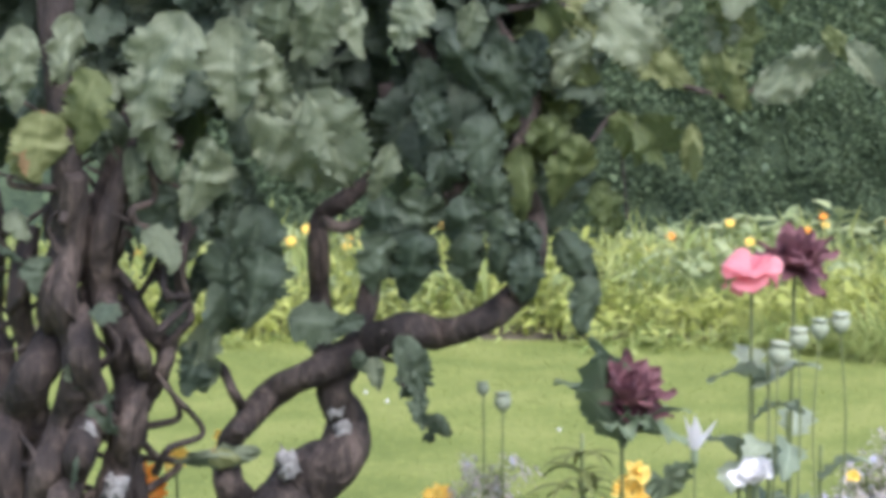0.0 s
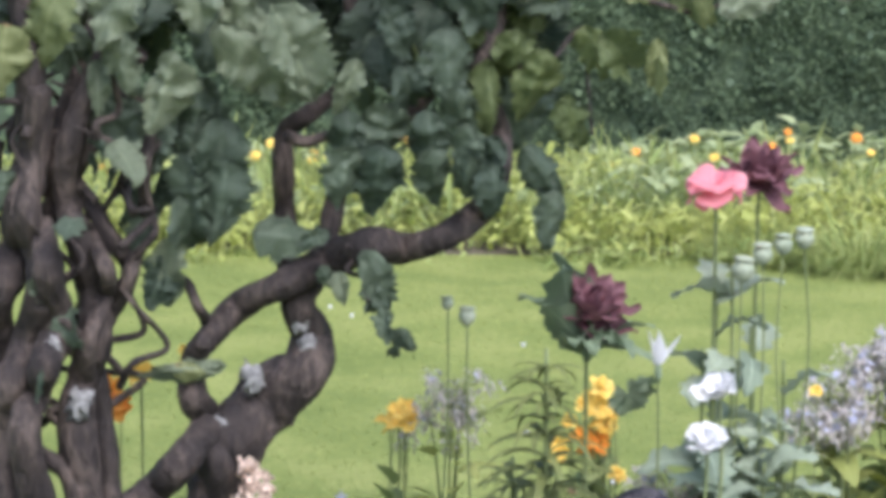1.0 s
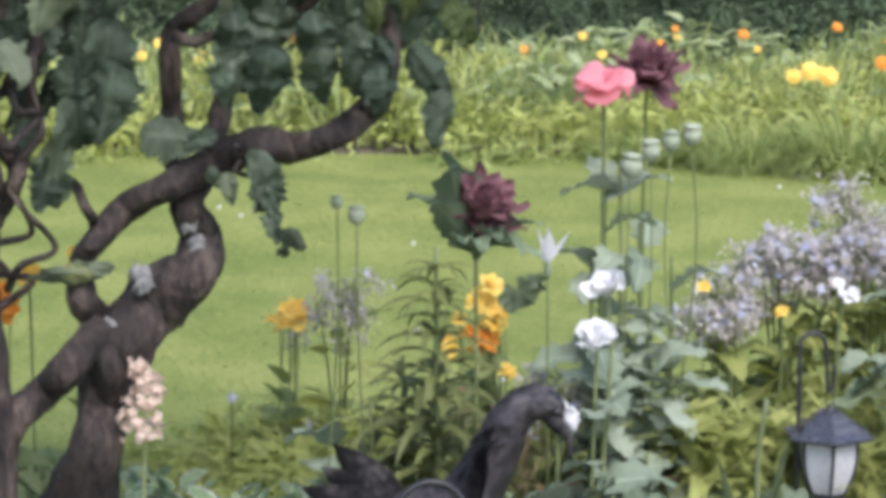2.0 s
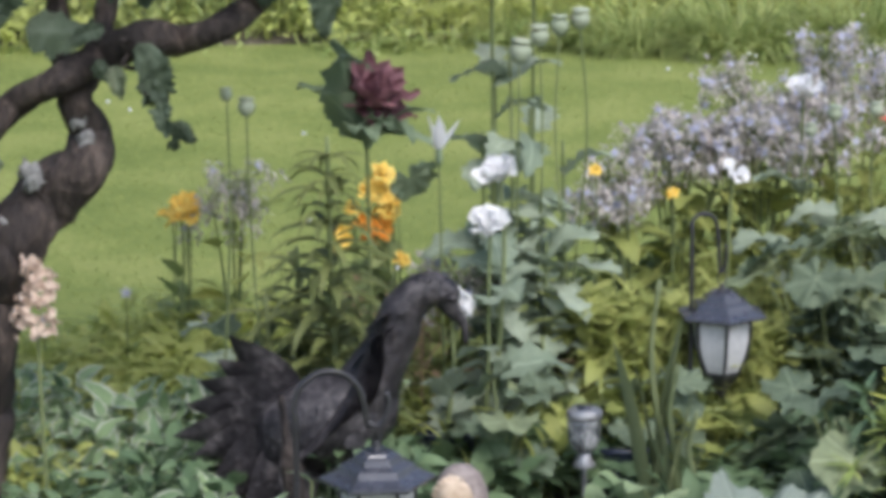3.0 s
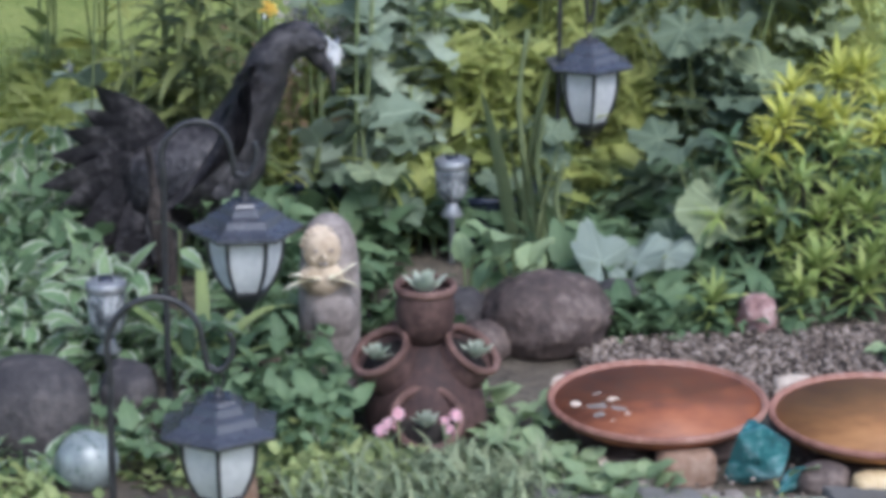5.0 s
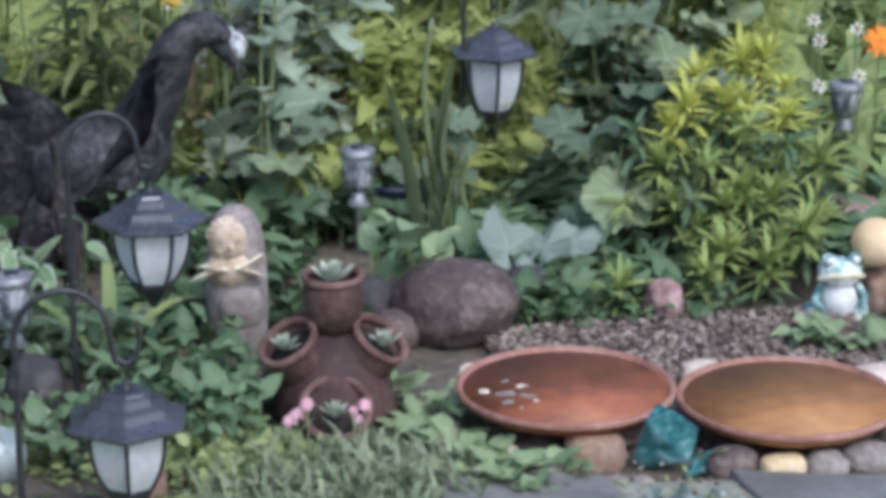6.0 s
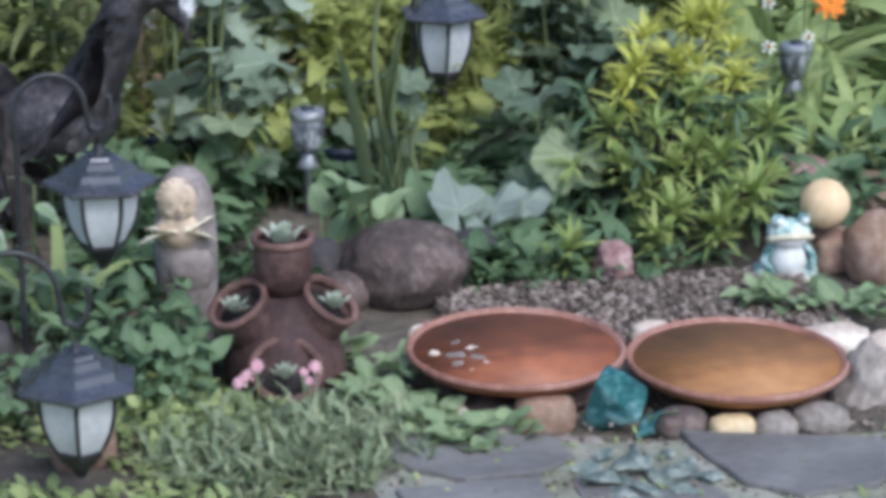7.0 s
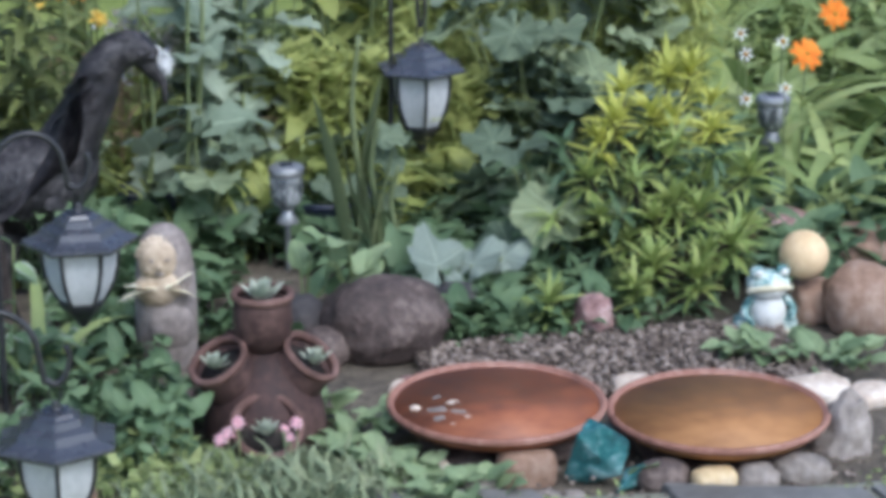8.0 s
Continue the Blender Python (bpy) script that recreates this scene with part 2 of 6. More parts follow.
# brown rock at half its brightness: the stones' shade is put into the colour
ROCK_SHADED = rough_mat("shaded_brown_rock", [(0.25, (0.022, 0.02, 0.022)), (0.5, (0.05, 0.045, 0.046)), (0.8, (0.12, 0.105, 0.10))], 10, 60, 0.7, 0.8, 0.012, vary=0.12)
ROCK_TAN = rough_mat("tan_rock", [(0.25, (0.17, 0.105, 0.07)), (0.5, (0.27, 0.17, 0.115)), (0.8, (0.41, 0.30, 0.23))], 8, 60, 0.75, 0.6, 0.010, vary=0.12)
ROCK_GREY = rough_mat("grey_rock", [(0.25, (0.14, 0.12, 0.10)), (0.5, (0.25, 0.215, 0.185)), (0.8, (0.42, 0.37, 0.33))], 8, 70, 0.75, 0.6, 0.008, vary=0.15)
ROCK_PINK = rough_mat("pink_rock", [(0.25, (0.16, 0.085, 0.08)), (0.5, (0.29, 0.175, 0.16)), (0.8, (0.50, 0.37, 0.34))], 22, 80, 0.8, 0.8, 0.010)
ROCK_PALE = rough_mat("pale_rock", [(0.25, (0.46, 0.35, 0.26)), (0.5, (0.62, 0.52, 0.42)), (0.8, (0.76, 0.70, 0.62))], 9, 70, 0.75, 0.5, 0.006)
ROCK_YELLOW = rough_mat("yellow_stone", [(0.25, (0.45, 0.32, 0.16)), (0.5, (0.60, 0.46, 0.26)), (0.8, (0.70, 0.60, 0.42))], 9, 70, 0.7, 0.5, 0.006)
SLATE = rough_mat("slate_flag", [(0.25, (0.105, 0.10, 0.092)), (0.5, (0.160, 0.154, 0.142)), (0.8, (0.235, 0.225, 0.21))], 5, 50, 0.6, 0.5, 0.006, stretch=(1, 1.6, 1), vary=0.1)
PEBBLE = rough_mat("pebble", [(0.2, (0.085, 0.064, 0.050)), (0.5, (0.175, 0.136, 0.108)), (0.8, (0.34, 0.28, 0.235))], 20, 120, 0.85, 0.3, 0.003, vary=0.8)
WATER = clear_mat("water", (0.93, 0.9, 0.84), 0.02, 1.33)
SEA_GLASS = rough_mat("teal_slag_glass", [(0.25, (0.015, 0.07, 0.075)), (0.5, (0.04, 0.17, 0.175)), (0.8, (0.26, 0.42, 0.42))], 26, 70, 0.25, 0.8, 0.01, spec=0.7)
SEA_GLASS_PALE = rough_mat("pale_slag_glass", [(0.25, (0.07, 0.115, 0.10)), (0.5, (0.165, 0.195, 0.165)), (0.8, (0.34, 0.365, 0.32))], 40, 80, 0.5, 0.8, 0.01, spec=0.5)
BLUE_GLAZE = rough_mat("blue_glaze", [(0.3, (0.012, 0.016, 0.035)), (0.7, (0.03, 0.04, 0.075))], 8, 60, 0.3, 0.1, 0.002, spec=0.6)
MORTAR = rough_mat("mossy_mortar", [(0.25, (0.13, 0.135, 0.085)), (0.5, (0.235, 0.235, 0.175)), (0.8, (0.36, 0.35, 0.30))], 7, 55, 0.9, 0.8, 0.008)
DRY = leaf_mat("dry_leaf", (0.25, 0.17, 0.09), (0.45, 0.33, 0.2), 0.7, 0.2, 0.2)

# ================= mesh helpers =================
class Geo:
    """Collects vertices, faces and blade coordinates for one mesh."""

    def __init__(self):
        self.v, self.f, self.uv, self.mi = [], [], [], []

    def add(self, piece, m=None, slot=0):
        vs, fs, uv = piece
        n = len(self.v)
        if m is not None:
            vs = [tuple(m @ Vector(p)) for p in vs]
        self.v.extend(tuple(p) for p in vs)
        self.f.extend(tuple(i + n for i in f) for f in fs)
        self.uv.extend(uv if uv else [(0.5, 0.5)] * len(vs))
        self.mi.extend([slot] * len(fs))
        return self

    def mesh(self, name, mats, smooth=True):
        me = bpy.data.meshes.new(name)
        me.from_pydata(self.v, [], self.f)
        for mt in (mats if isinstance(mats, (list, tuple)) else [mats]):
            me.materials.append(mt)
        layer = me.uv_layers.new(name="UVMap")
        idx = np.zeros(len(me.loops), dtype=np.int32)
        me.loops.foreach_get("vertex_index", idx)
        layer.data.foreach_set("uv", np.array(self.uv, dtype=np.float32)[idx].ravel())
        me.polygons.foreach_set("material_index", np.array(self.mi, dtype=np.int32))
        me.polygons.foreach_set("use_smooth", np.full(len(me.polygons), smooth))
        me.update()
        return me


def empty(name, x, y, z=0.0, rz=0.0, label="", category="", group="", kind=""):
    e = new(name)
    e.empty_display_size = 0.05
    e.matrix_basis = pose(x, y, z, 0, 0, rz)
    return tagged(e, label, category, group, kind)


def part(name, data, parent, m=None, label="", mat=None):
    """One mesh object under a thing or a part; data is a mesh, or a Geo with its material."""
    me = data.mesh(name, mat) if isinstance(data, Geo) else data
    o = new(name, me)
    o.parent = parent
    if m is not None:
        o.matrix_basis = m
    return tagged(o, label)


def thing(name, data, mat, m, label, category, group="", kind="", smooth=True):
    o = new(name, data.mesh(name, mat, smooth) if isinstance(data, Geo) else data)
    o.matrix_basis = m
    return tagged(o, label, category, group, kind)


def U(a, b):
    return random.uniform(a, b)


def profile(kind, t):
    if kind == "lance":
        return math.sin(math.pi * min(1, t ** 0.75)) ** 0.9
    if kind == "ovate":
        return (math.sin(math.pi * t ** 0.62)) ** 0.75 if t < 1 else 0
    if kind == "round":
        return math.sqrt(max(0, 1 - (2 * t - 1) ** 2)) ** 0.8
    if kind == "strap":
        return min(1, 0.45 + 2.2 * t) * (1 - t ** 3.5)
    if kind == "petal":
        return min(1, 0.18 + 1.25 * t) * math.sqrt(max(0, 1 - t ** 5))
    return 1


def blade(L, W, kind="lance", n=6, across=2, droop=0.5, lift=0.0, fold=0.15, ripple=0.0, teeth=0.0, seed=0):
    """A leaf or petal along +Y from its base, normal +Z; droop and lift in radians, fold and ripple relative to its width."""
    rg = random.Random(seed)
    vs, fs, uv = [], [], []
    y = z = 0.0
    ang = lift
    ph = rg.uniform(0, 6)
    for i in range(n + 1):
        t = i / n
        w = profile(kind, t) * W / 2
        w *= 1 + teeth * (1 if i % 2 else -1) * (0 < i < n)
        for j in range(across + 1):
            s = 2 * j / across - 1
            rz = fold * abs(s) * w + ripple * W * abs(s) * math.sin(ph + 9 * t + 2.5 * s) + ripple * 0.5 * W * rg.uniform(-1, 1) * (across > 2)
            vs.append((s * w, y - rz * math.sin(ang), z + rz * math.cos(ang)))
            uv.append((0.5 + s / 2, t))
        ang -= droop / n
        y += math.cos(ang) * L / n
        z += math.sin(ang) * L / n
    k = across + 1
    for i in range(n):
        for j in range(across):
            a = i * k + j
            fs.append((a, a + 1, a + k + 1, a + k))
    return vs, fs, uv


def crinkled(L, W, droop, fold, crumple, seed):
    """A broad hazel leaf: heart-shaped, pleated along its side veins, crumpled, with a jagged edge."""
    rg = random.Random(seed)
    off = Vector((seed * 5.3, seed * 1.7, 0))
    n, across = 26, 12
    curl, twist = rg.uniform(-0.7, 0.7), rg.uniform(-0.6, 0.6)
    vs, fs, uv = [], [], []
    y = z = 0.0
    ang = 0.2
    for i in range(n + 1):
        t = i / n
        for j in range(across + 1):
            s = 2 * j / across - 1
            w = (0.7 * profile("ovate", t) + 0.3 * profile("round", t)) * (1 - 0.35 * t ** 3) * W / 2
            back = 0.0
            if abs(s) > 0.8:
                w *= 1 + 0.34 * noise.noise(Vector((t * 7, s * 3, seed))) + 0.12 * (1 if i % 2 else -1) * math.sin(math.pi * t)
            if t < 0.16:
                back = -0.10 * L * abs(s) * (1 - t / 0.16)
            x = s * w
            q = Vector((x / W * 3.2, t * 3.4, 0)) + off
            pleat = abs(math.sin(math.pi * 6.5 * (t - 0.42 * abs(s)))) - 0.6
            h = fold * abs(x) + 0.06 * W * pleat * min(1, 2.5 * abs(s)) + crumple * W * (noise.noise(q) + 0.55 * noise.noise(q * 2.7)) * (0.3 + 0.7 * abs(s)) + curl * s * w * t + twist * x * (t - 0.3)
            vs.append((x, y + back - h * math.sin(ang), z + h * math.cos(ang)))
            uv.append((0.5 + s / 2, t))
        ang -= droop / n * (1 + 0.5 * math.sin(5 * t + seed))
        y += math.cos(ang) * L / n
        z += math.sin(ang) * L / n
    k = across + 1
    for i in range(n):
        for j in range(across):
            a = i * k + j
            fs.append((a, a + 1, a + k + 1, a + k))
    return vs, fs, uv


def fan_leaf(R, lobes=7, depth=0.12, teeth=0.04, cup=0.15, ruffle=0.08, n=42, gap=0.5, stretch=1.0, seed=0):
    """A round lobed leaf; its stalk joins at the origin, the blade spreads round it along +Y."""
    rg = random.Random(seed)
    vs, fs, uv = [(0, 0, 0)], [], [(0.5, 0.3)]
    ph = rg.uniform(0, 6)
    rings = 4
    for i in range(n + 1):
        a = (i / n - 0.5) * (2 * math.pi - gap)
        lobe = 1 - depth * (1 - abs(math.cos(a * lobes / 2)))
        r = R * lobe * (1 + teeth * (1 if i % 2 else -1)) * (0.82 + 0.18 * math.cos(a)) * (1 + rg.uniform(-0.03, 0.03))
        for q in range(1, rings + 1):
            s = q / rings
            z = cup * R * s * s + ruffle * R * s ** 2 * math.sin(a * lobes + ph) + 0.02 * R * rg.uniform(-1, 1) - 0.25 * R * (s ** 2) * max(0, math.cos(a)) ** 2
            vs.append((r * s * math.sin(a), r * s * math.cos(a) * stretch, z))
            uv.append((0.5 + 0.5 * s * math.sin(a * lobes / 2) * 0.9, s))
    for i in range(n):
        b = 1 + i * rings
        fs.append((0, b + rings, b))
        for q in range(rings - 1):
            fs.append((b + q, b + rings + q, b + rings + q + 1, b + q + 1))
    return vs, fs, uv


def smooth_path(pts, per=6):
    pts = [Vector(p) for p in pts]
    if len(pts) < 3:
        return [pts[0].lerp(pts[-1], i / per) for i in range(per + 1)]
    ext = [2 * pts[0] - pts[1], *pts, 2 * pts[-1] - pts[-2]]
    out = []
    for i in range(1, len(ext) - 2):
        p0, p1, p2, p3 = ext[i - 1:i + 3]
        for k in range(per):
            t = k / per
            out.append(0.5 * ((2 * p1) + (p2 - p0) * t + (2 * p0 - 5 * p1 + 4 * p2 - p3) * t * t + (3 * p1 - p0 - 3 * p2 + p3) * t ** 3))
    out.append(pts[-1])
    return out


def tube(pts, r0, r1, sides=7, per=5, knob=0.0, seed=0, flat=False, radii=None):
    """A tapered tube along a smooth line; knob: uneven thickness."""
    rg = random.Random(seed)
    line = smooth_path(pts, per) if not flat else [Vector(p) for p in pts]
    vs, fs, uv = [], [], []
    nrm = None
    N = len(line)
    for i, p in enumerate(line):
        tan = (line[min(i + 1, N - 1)] - line[max(i - 1, 0)]).normalized()
        if nrm is None:
            nrm = tan.orthogonal().normalized()
        nrm = (nrm - tan * nrm.dot(tan)).normalized()
        bi = tan.cross(nrm)
        r = r0 + (r1 - r0) * i / (N - 1) if radii is None else float(np.interp(i / (N - 1) * (len(radii) - 1), range(len(radii)), radii))
        r *= 1 + knob * (0.6 * noise.noise(p * 14 + Vector((seed, 0, 0))) + 0.25 * noise.noise(p * 45 + Vector((seed, 3, 0))))
        for k in range(sides):
            a = 2 * math.pi * k / sides
            rr = r * (1 + knob * 0.55 * noise.noise(p * 9 + Vector((math.cos(a) * 2, math.sin(a) * 2, seed))) + knob * 0.3 * noise.noise(p * 40 + Vector((math.cos(a) * 3, math.sin(a) * 3, seed))))
            vs.append(tuple(p + (nrm * math.cos(a) + bi * math.sin(a)) * rr))
            uv.append((k / sides, i / N))
    for i in range(N - 1):
        for k in range(sides):
            a, b = i * sides + k, i * sides + (k + 1) % sides
            fs.append((a, b, b + sides, a + sides))
    fs.append(tuple(range(sides - 1, -1, -1)))
    fs.append(tuple((N - 1) * sides + k for k in range(sides)))
    return vs, fs, uv


def lathe(prof, seg=24, wobble=0.0, seed=0, phase=0.0):
    rg = random.Random(seed)
    vs, fs = [], []
    for r, z in prof:
        for k in range(seg):
            a = 2 * math.pi * k / seg + phase
            rr = r * (1 + wobble * rg.uniform(-1, 1))
            vs.append((rr * math.cos(a), rr * math.sin(a), z))
    for i in range(len(prof) - 1):
        for k in range(seg):
            a, b = i * seg + k, i * seg + (k + 1) % seg
            fs.append((a, b, b + seg, a + seg))
    fs.append(tuple(range(seg - 1, -1, -1)))
    fs.append(tuple((len(prof) - 1) * seg + k for k in range(seg)))
    return vs, fs, None


def hoop(prof, seg=24, wobble=0.0, seed=0):
    """A closed ring turned from a closed outline."""
    vs, fs, _ = lathe(prof + prof[:1], seg, wobble, seed)
    return vs, fs[:-2], None


def blob(sx, sy, sz, amp=0.15, freq=1.6, sub=3, seed=0, flat=0.0, facet=0.0, boxy=1.0):
    """A worn stone: an uneven ball, its underside flattened."""
    bm = bmesh.new()
    bmesh.ops.create_icosphere(bm, subdivisions=sub, radius=1)
    vs = []
    for v in bm.verts:
        d = v.co.normalized()
        n = noise.noise(d * freq + Vector((seed * 3.7, seed, 0))) + 0.4 * noise.noise(d * freq * 3 + Vector((seed, 0, 9)))
        if facet:
            n += facet * (round(noise.noise(d * 2.2 + Vector((0, seed, seed))) * 4) / 4)
        p = d * (1 + amp * n)
        if boxy < 1:
            p = Vector([math.copysign(abs(c) ** boxy, c) for c in p]) * 0.92
        z = p.z
        if flat and z < -flat:
            z = -flat + (z + flat) * 0.2
        vs.append((p.x * sx, p.y * sy, z * sz))
    fs = [tuple(x.index for x in f.verts) for f in bm.faces]
    bm.free()
    return vs, fs, None


def chunk(sx, sy, sz, seed, count=16):
    """An angular broken lump: the hull of a few points."""
    rg = random.Random(seed)
    bm = bmesh.new()
    for k in range(count):
        d = Vector((rg.gauss(0, 1), rg.gauss(0, 1), rg.gauss(0, 1))).normalized() * rg.uniform(0.75, 1.1)
        bm.verts.new((d.x * sx, d.y * sy, d.z * sz))
    res = bmesh.ops.convex_hull(bm, input=bm.verts[:])
    loose = [v for v in bm.verts if not v.link_faces]
    for v in loose:
        bm.verts.remove(v)
    bmesh.ops.bevel(bm, geom=bm.edges[:], offset=min(sx, sy, sz) * 0.07, segments=1, affect="EDGES")
    bm.verts.index_update()
    vs, fs = [tuple(v.co) for v in bm.verts], [tuple(x.index for x in f.verts) for f in bm.faces]
    bm.free()
    return vs, fs, None


def prism(poly, z0, z1, inset=0.0):
    """An upright slab over a polygon, its top edge chamfered by inset."""
    n = len(poly)
    cx, cy = sum(p[0] for p in poly) / n, sum(p[1] for p in poly) / n
    vs = [(x, y, z0) for x, y in poly] + [(x, y, z1 - inset) for x, y in poly]
    vs += [(x + (cx - x) * inset * 6, y + (cy - y) * inset * 6, z1) for x, y in poly]
    fs = [tuple(range(n - 1, -1, -1)), tuple(range(2 * n, 3 * n))]
    for q in range(2):
        for i in range(n):
            j = (i + 1) % n
            fs.append((q * n + i, q * n + j, (q + 1) * n + j, (q + 1) * n + i))
    return vs, fs, None


def turn(x, y, z, yaw=0, pitch=0, roll=0, s=1.0):
    """A leaf's place: yaw about z (0 is +Y), pitch up, roll about its own length."""
    return Matrix.Translation((x, y, z)) @ Euler((0, 0, radians(yaw))).to_matrix().to_4x4() @ Euler((radians(pitch), 0, 0)).to_matrix().to_4x4() @ Euler((0, radians(roll), 0)).to_matrix().to_4x4() @ Matrix.Diagonal((s, s, s, 1))


def meshes(name, mat, count, make):
    return [Geo().add(make(k)).mesh(name, mat) for k in range(count)]
HEDGE_CORE = rough_mat("hedge_inside", [(0.3, (0.045, 0.075, 0.045)), (0.7, (0.11, 0.155, 0.085))], 8, 60, 0.9, 0.8, 0.03)
CUP = rough_mat("smoky_ribbed_glass", [(0.35, (0.05, 0.055, 0.06)), (0.5, (0.14, 0.15, 0.155)), (0.68, (0.42, 0.43, 0.43))], 45, 120, 0.22, 0.4, 0.003, spec=0.8, stretch=(1, 1, 0.5))
PINK_LEAF = leaf_mat("dianthus_leaf", (0.15, 0.205, 0.115), (0.43, 0.47, 0.28), 0.55, 0.25, 0.0)
PIERIS_MID = leaf_mat("shrub_half_grown_leaf", (0.235, 0.33, 0.09), (0.428, 0.48, 0.16), 0.45, 0.3, 0.1)
FAR_LEAF = leaf_mat("far_bed_leaf", (0.25, 0.33, 0.15), (0.46, 0.52, 0.28), 0.6, 0.35, 0.1)
PRIMROSE = leaf_mat("primrose_leaf", (0.17, 0.25, 0.12), (0.35, 0.43, 0.23), 0.55, 0.3, 0.3)
CLAY_RIM = rough_mat("dusty_clay", [(0.25, (0.072, 0.037, 0.029)), (0.5, (0.125, 0.068, 0.054)), (0.8, (0.21, 0.125, 0.104))], 9, 70, 0.75, 0.3, 0.003)
# mallow green darkened: shade among low and inner leaves is put into the colour
MALLOW_SHADED = leaf_mat("mallow_leaf_shaded", (0.080, 0.120, 0.075), (0.20, 0.25, 0.15), 0.6, 0.22, 0.5, relief=0.9)
FROST_BALL = rough_mat("cloudy_glass", [(0.3, (0.15, 0.18, 0.17)), (0.7, (0.34, 0.37, 0.35))], 22, 60, 0.3, 0.1, 0.002, spec=0.8)
POT_SOIL = rough_mat("dark_potting_soil", [(0.25, (0.012, 0.010, 0.009)), (0.55, (0.03, 0.025, 0.021)), (0.8, (0.07, 0.06, 0.05))], 30, 120, 0.95, 0.8, 0.004)
COSMOS_PETAL = leaf_mat("cosmos_petal", (0.92, 0.25, 0.02), (0.98, 0.36, 0.04), 0.6, 0.3, 0.05)

# ================= ground, lawn, hedge =================
def sheet(name, x0, x1, y0, y1, nx, ny, height, mat, label, category, kind="structure", edge=None):
    vs, fs = [], []
    for j in range(ny + 1):
        for i in range(nx + 1):
            x, y = x0 + (x1 - x0) * i / nx, y0 + (y1 - y0) * j / ny
            if edge:
                x, y = edge(x, y)
            vs.append((x, y, height(x, y)))
    for j in range(ny):
        for i in range(nx):
            a = j * (nx + 1) + i
            fs.append((a, a + 1, a + nx + 2, a + nx + 1))
    return thing(name, Geo().add((vs, fs, None)), mat, Matrix(), label, category, kind=kind)


sheet("ground", -400, 400, -400, 400, 8, 8, lambda x, y: -0.03, LAWN, "mown green lawn ground", "ground")
sheet("lawn", -6, 7, 5.5, 11.0, 60, 40, lambda x, y: -0.012 + 0.02 * noise.noise(Vector((x * 0.8, y * 0.8, 0))), LAWN,
      "mown green lawn with small clover spots", "lawn")


def bed_edge(x, y):
    """Rounds the bed's outline."""
    u, v = (x - 0.75) / 2.0, (y - 4.25) / 1.5
    m = max(abs(u), abs(v))
    k = 1.0 if m == 0 else m / (abs(u) ** 4 + abs(v) ** 4) ** 0.25
    w = 1 + 0.05 * noise.noise(Vector((u * 2, v * 2, 5))) * m
    return 0.75 + 2.0 * u * k * w, 4.25 + 1.5 * v * k * w


sheet("flower_bed", -1.25, 2.75, 2.75, 5.75, 90, 70,
      lambda x, y: 0.006 + 0.018 * noise.noise(Vector((x * 5, y * 5, 1))) if max(abs(x - 0.75) / 2.0, abs(y - 4.25) / 1.5) < 0.9 else -0.004, SOIL,
      "dark moist soil of the near flower bed", "flower bed", edge=bed_edge)
sheet("flower_bed", -6, 7, 10.45, 13.2, 60, 16, lambda x, y: (-0.02 if y < 10.55 else 0.01) + 0.01 * noise.noise(Vector((x * 2, y * 2, 4))), SOIL,
      "soil of the far flower bed before the hedge", "flower bed")


def blades_mesh(name, xs, ys, zs, hs, ws, mat, lean=0.5, cut=True):
    """Many single grass blades in one mesh."""
    n = len(xs)
    a = np.random.uniform(0, 2 * np.pi, n)
    l = np.random.uniform(0, lean, n)
    dx, dy = np.cos(a), np.sin(a)
    base = np.stack([xs, ys, zs], 1)
    side = np.stack([-dy, dx, np.zeros(n)], 1) * ws[:, None] / 2
    mid = base + np.stack([dx * l * hs * 0.35, dy * l * hs * 0.35, hs * 0.6], 1)
    top = base + np.stack([dx * l * hs, dy * l * hs, hs], 1)
    v = np.stack([base - side, base + side, mid + side * 0.8, mid - side * 0.8, top], 1).reshape(-1, 3)
    k = np.arange(n)[:, None] * 5
    me = bpy.data.meshes.new(name)
    faces = np.concatenate([k + [0, 1, 2, 3]]).tolist() + np.concatenate([k + [3, 2, 4]]).tolist()
    me.from_pydata(v.tolist(), [], faces)
    me.materials.append(mat)
    me.uv_layers.new(name="UVMap")
    return me


N = 45000
gx, gy = np.random.uniform(-2.4, 3.6, N), 5.55 + 5.0 * np.random.uniform(0, 1, N) ** 1.15
gh = np.random.uniform(0.005, 0.009, N)
tagged(new("grass", blades_mesh("grass", gx, gy, np.array([-0.013 + 0.02 * noise.noise(Vector((a * 0.8, b * 0.8, 0))) for a, b in zip(gx, gy)]), gh, np.random.uniform(0.003, 0.006, N), GRASS, 3.0)),
       "short mown yellow-green lawn grass", "grass", kind="stuff")

# small white clover heads on the lawn
clover = Geo()
for k in range(20):
    x, y = U(-1.2, 2.4), U(5.9, 9.6)
    clover.add(blob(0.008, 0.008, 0.007, 0.2, 3, 1, k), Matrix.Translation((x, y, 0.03)))
thing("clover_heads", clover, WHITE_PETAL, Matrix(), "tiny white clover heads scattered in the lawn", "clover", kind="stuff")

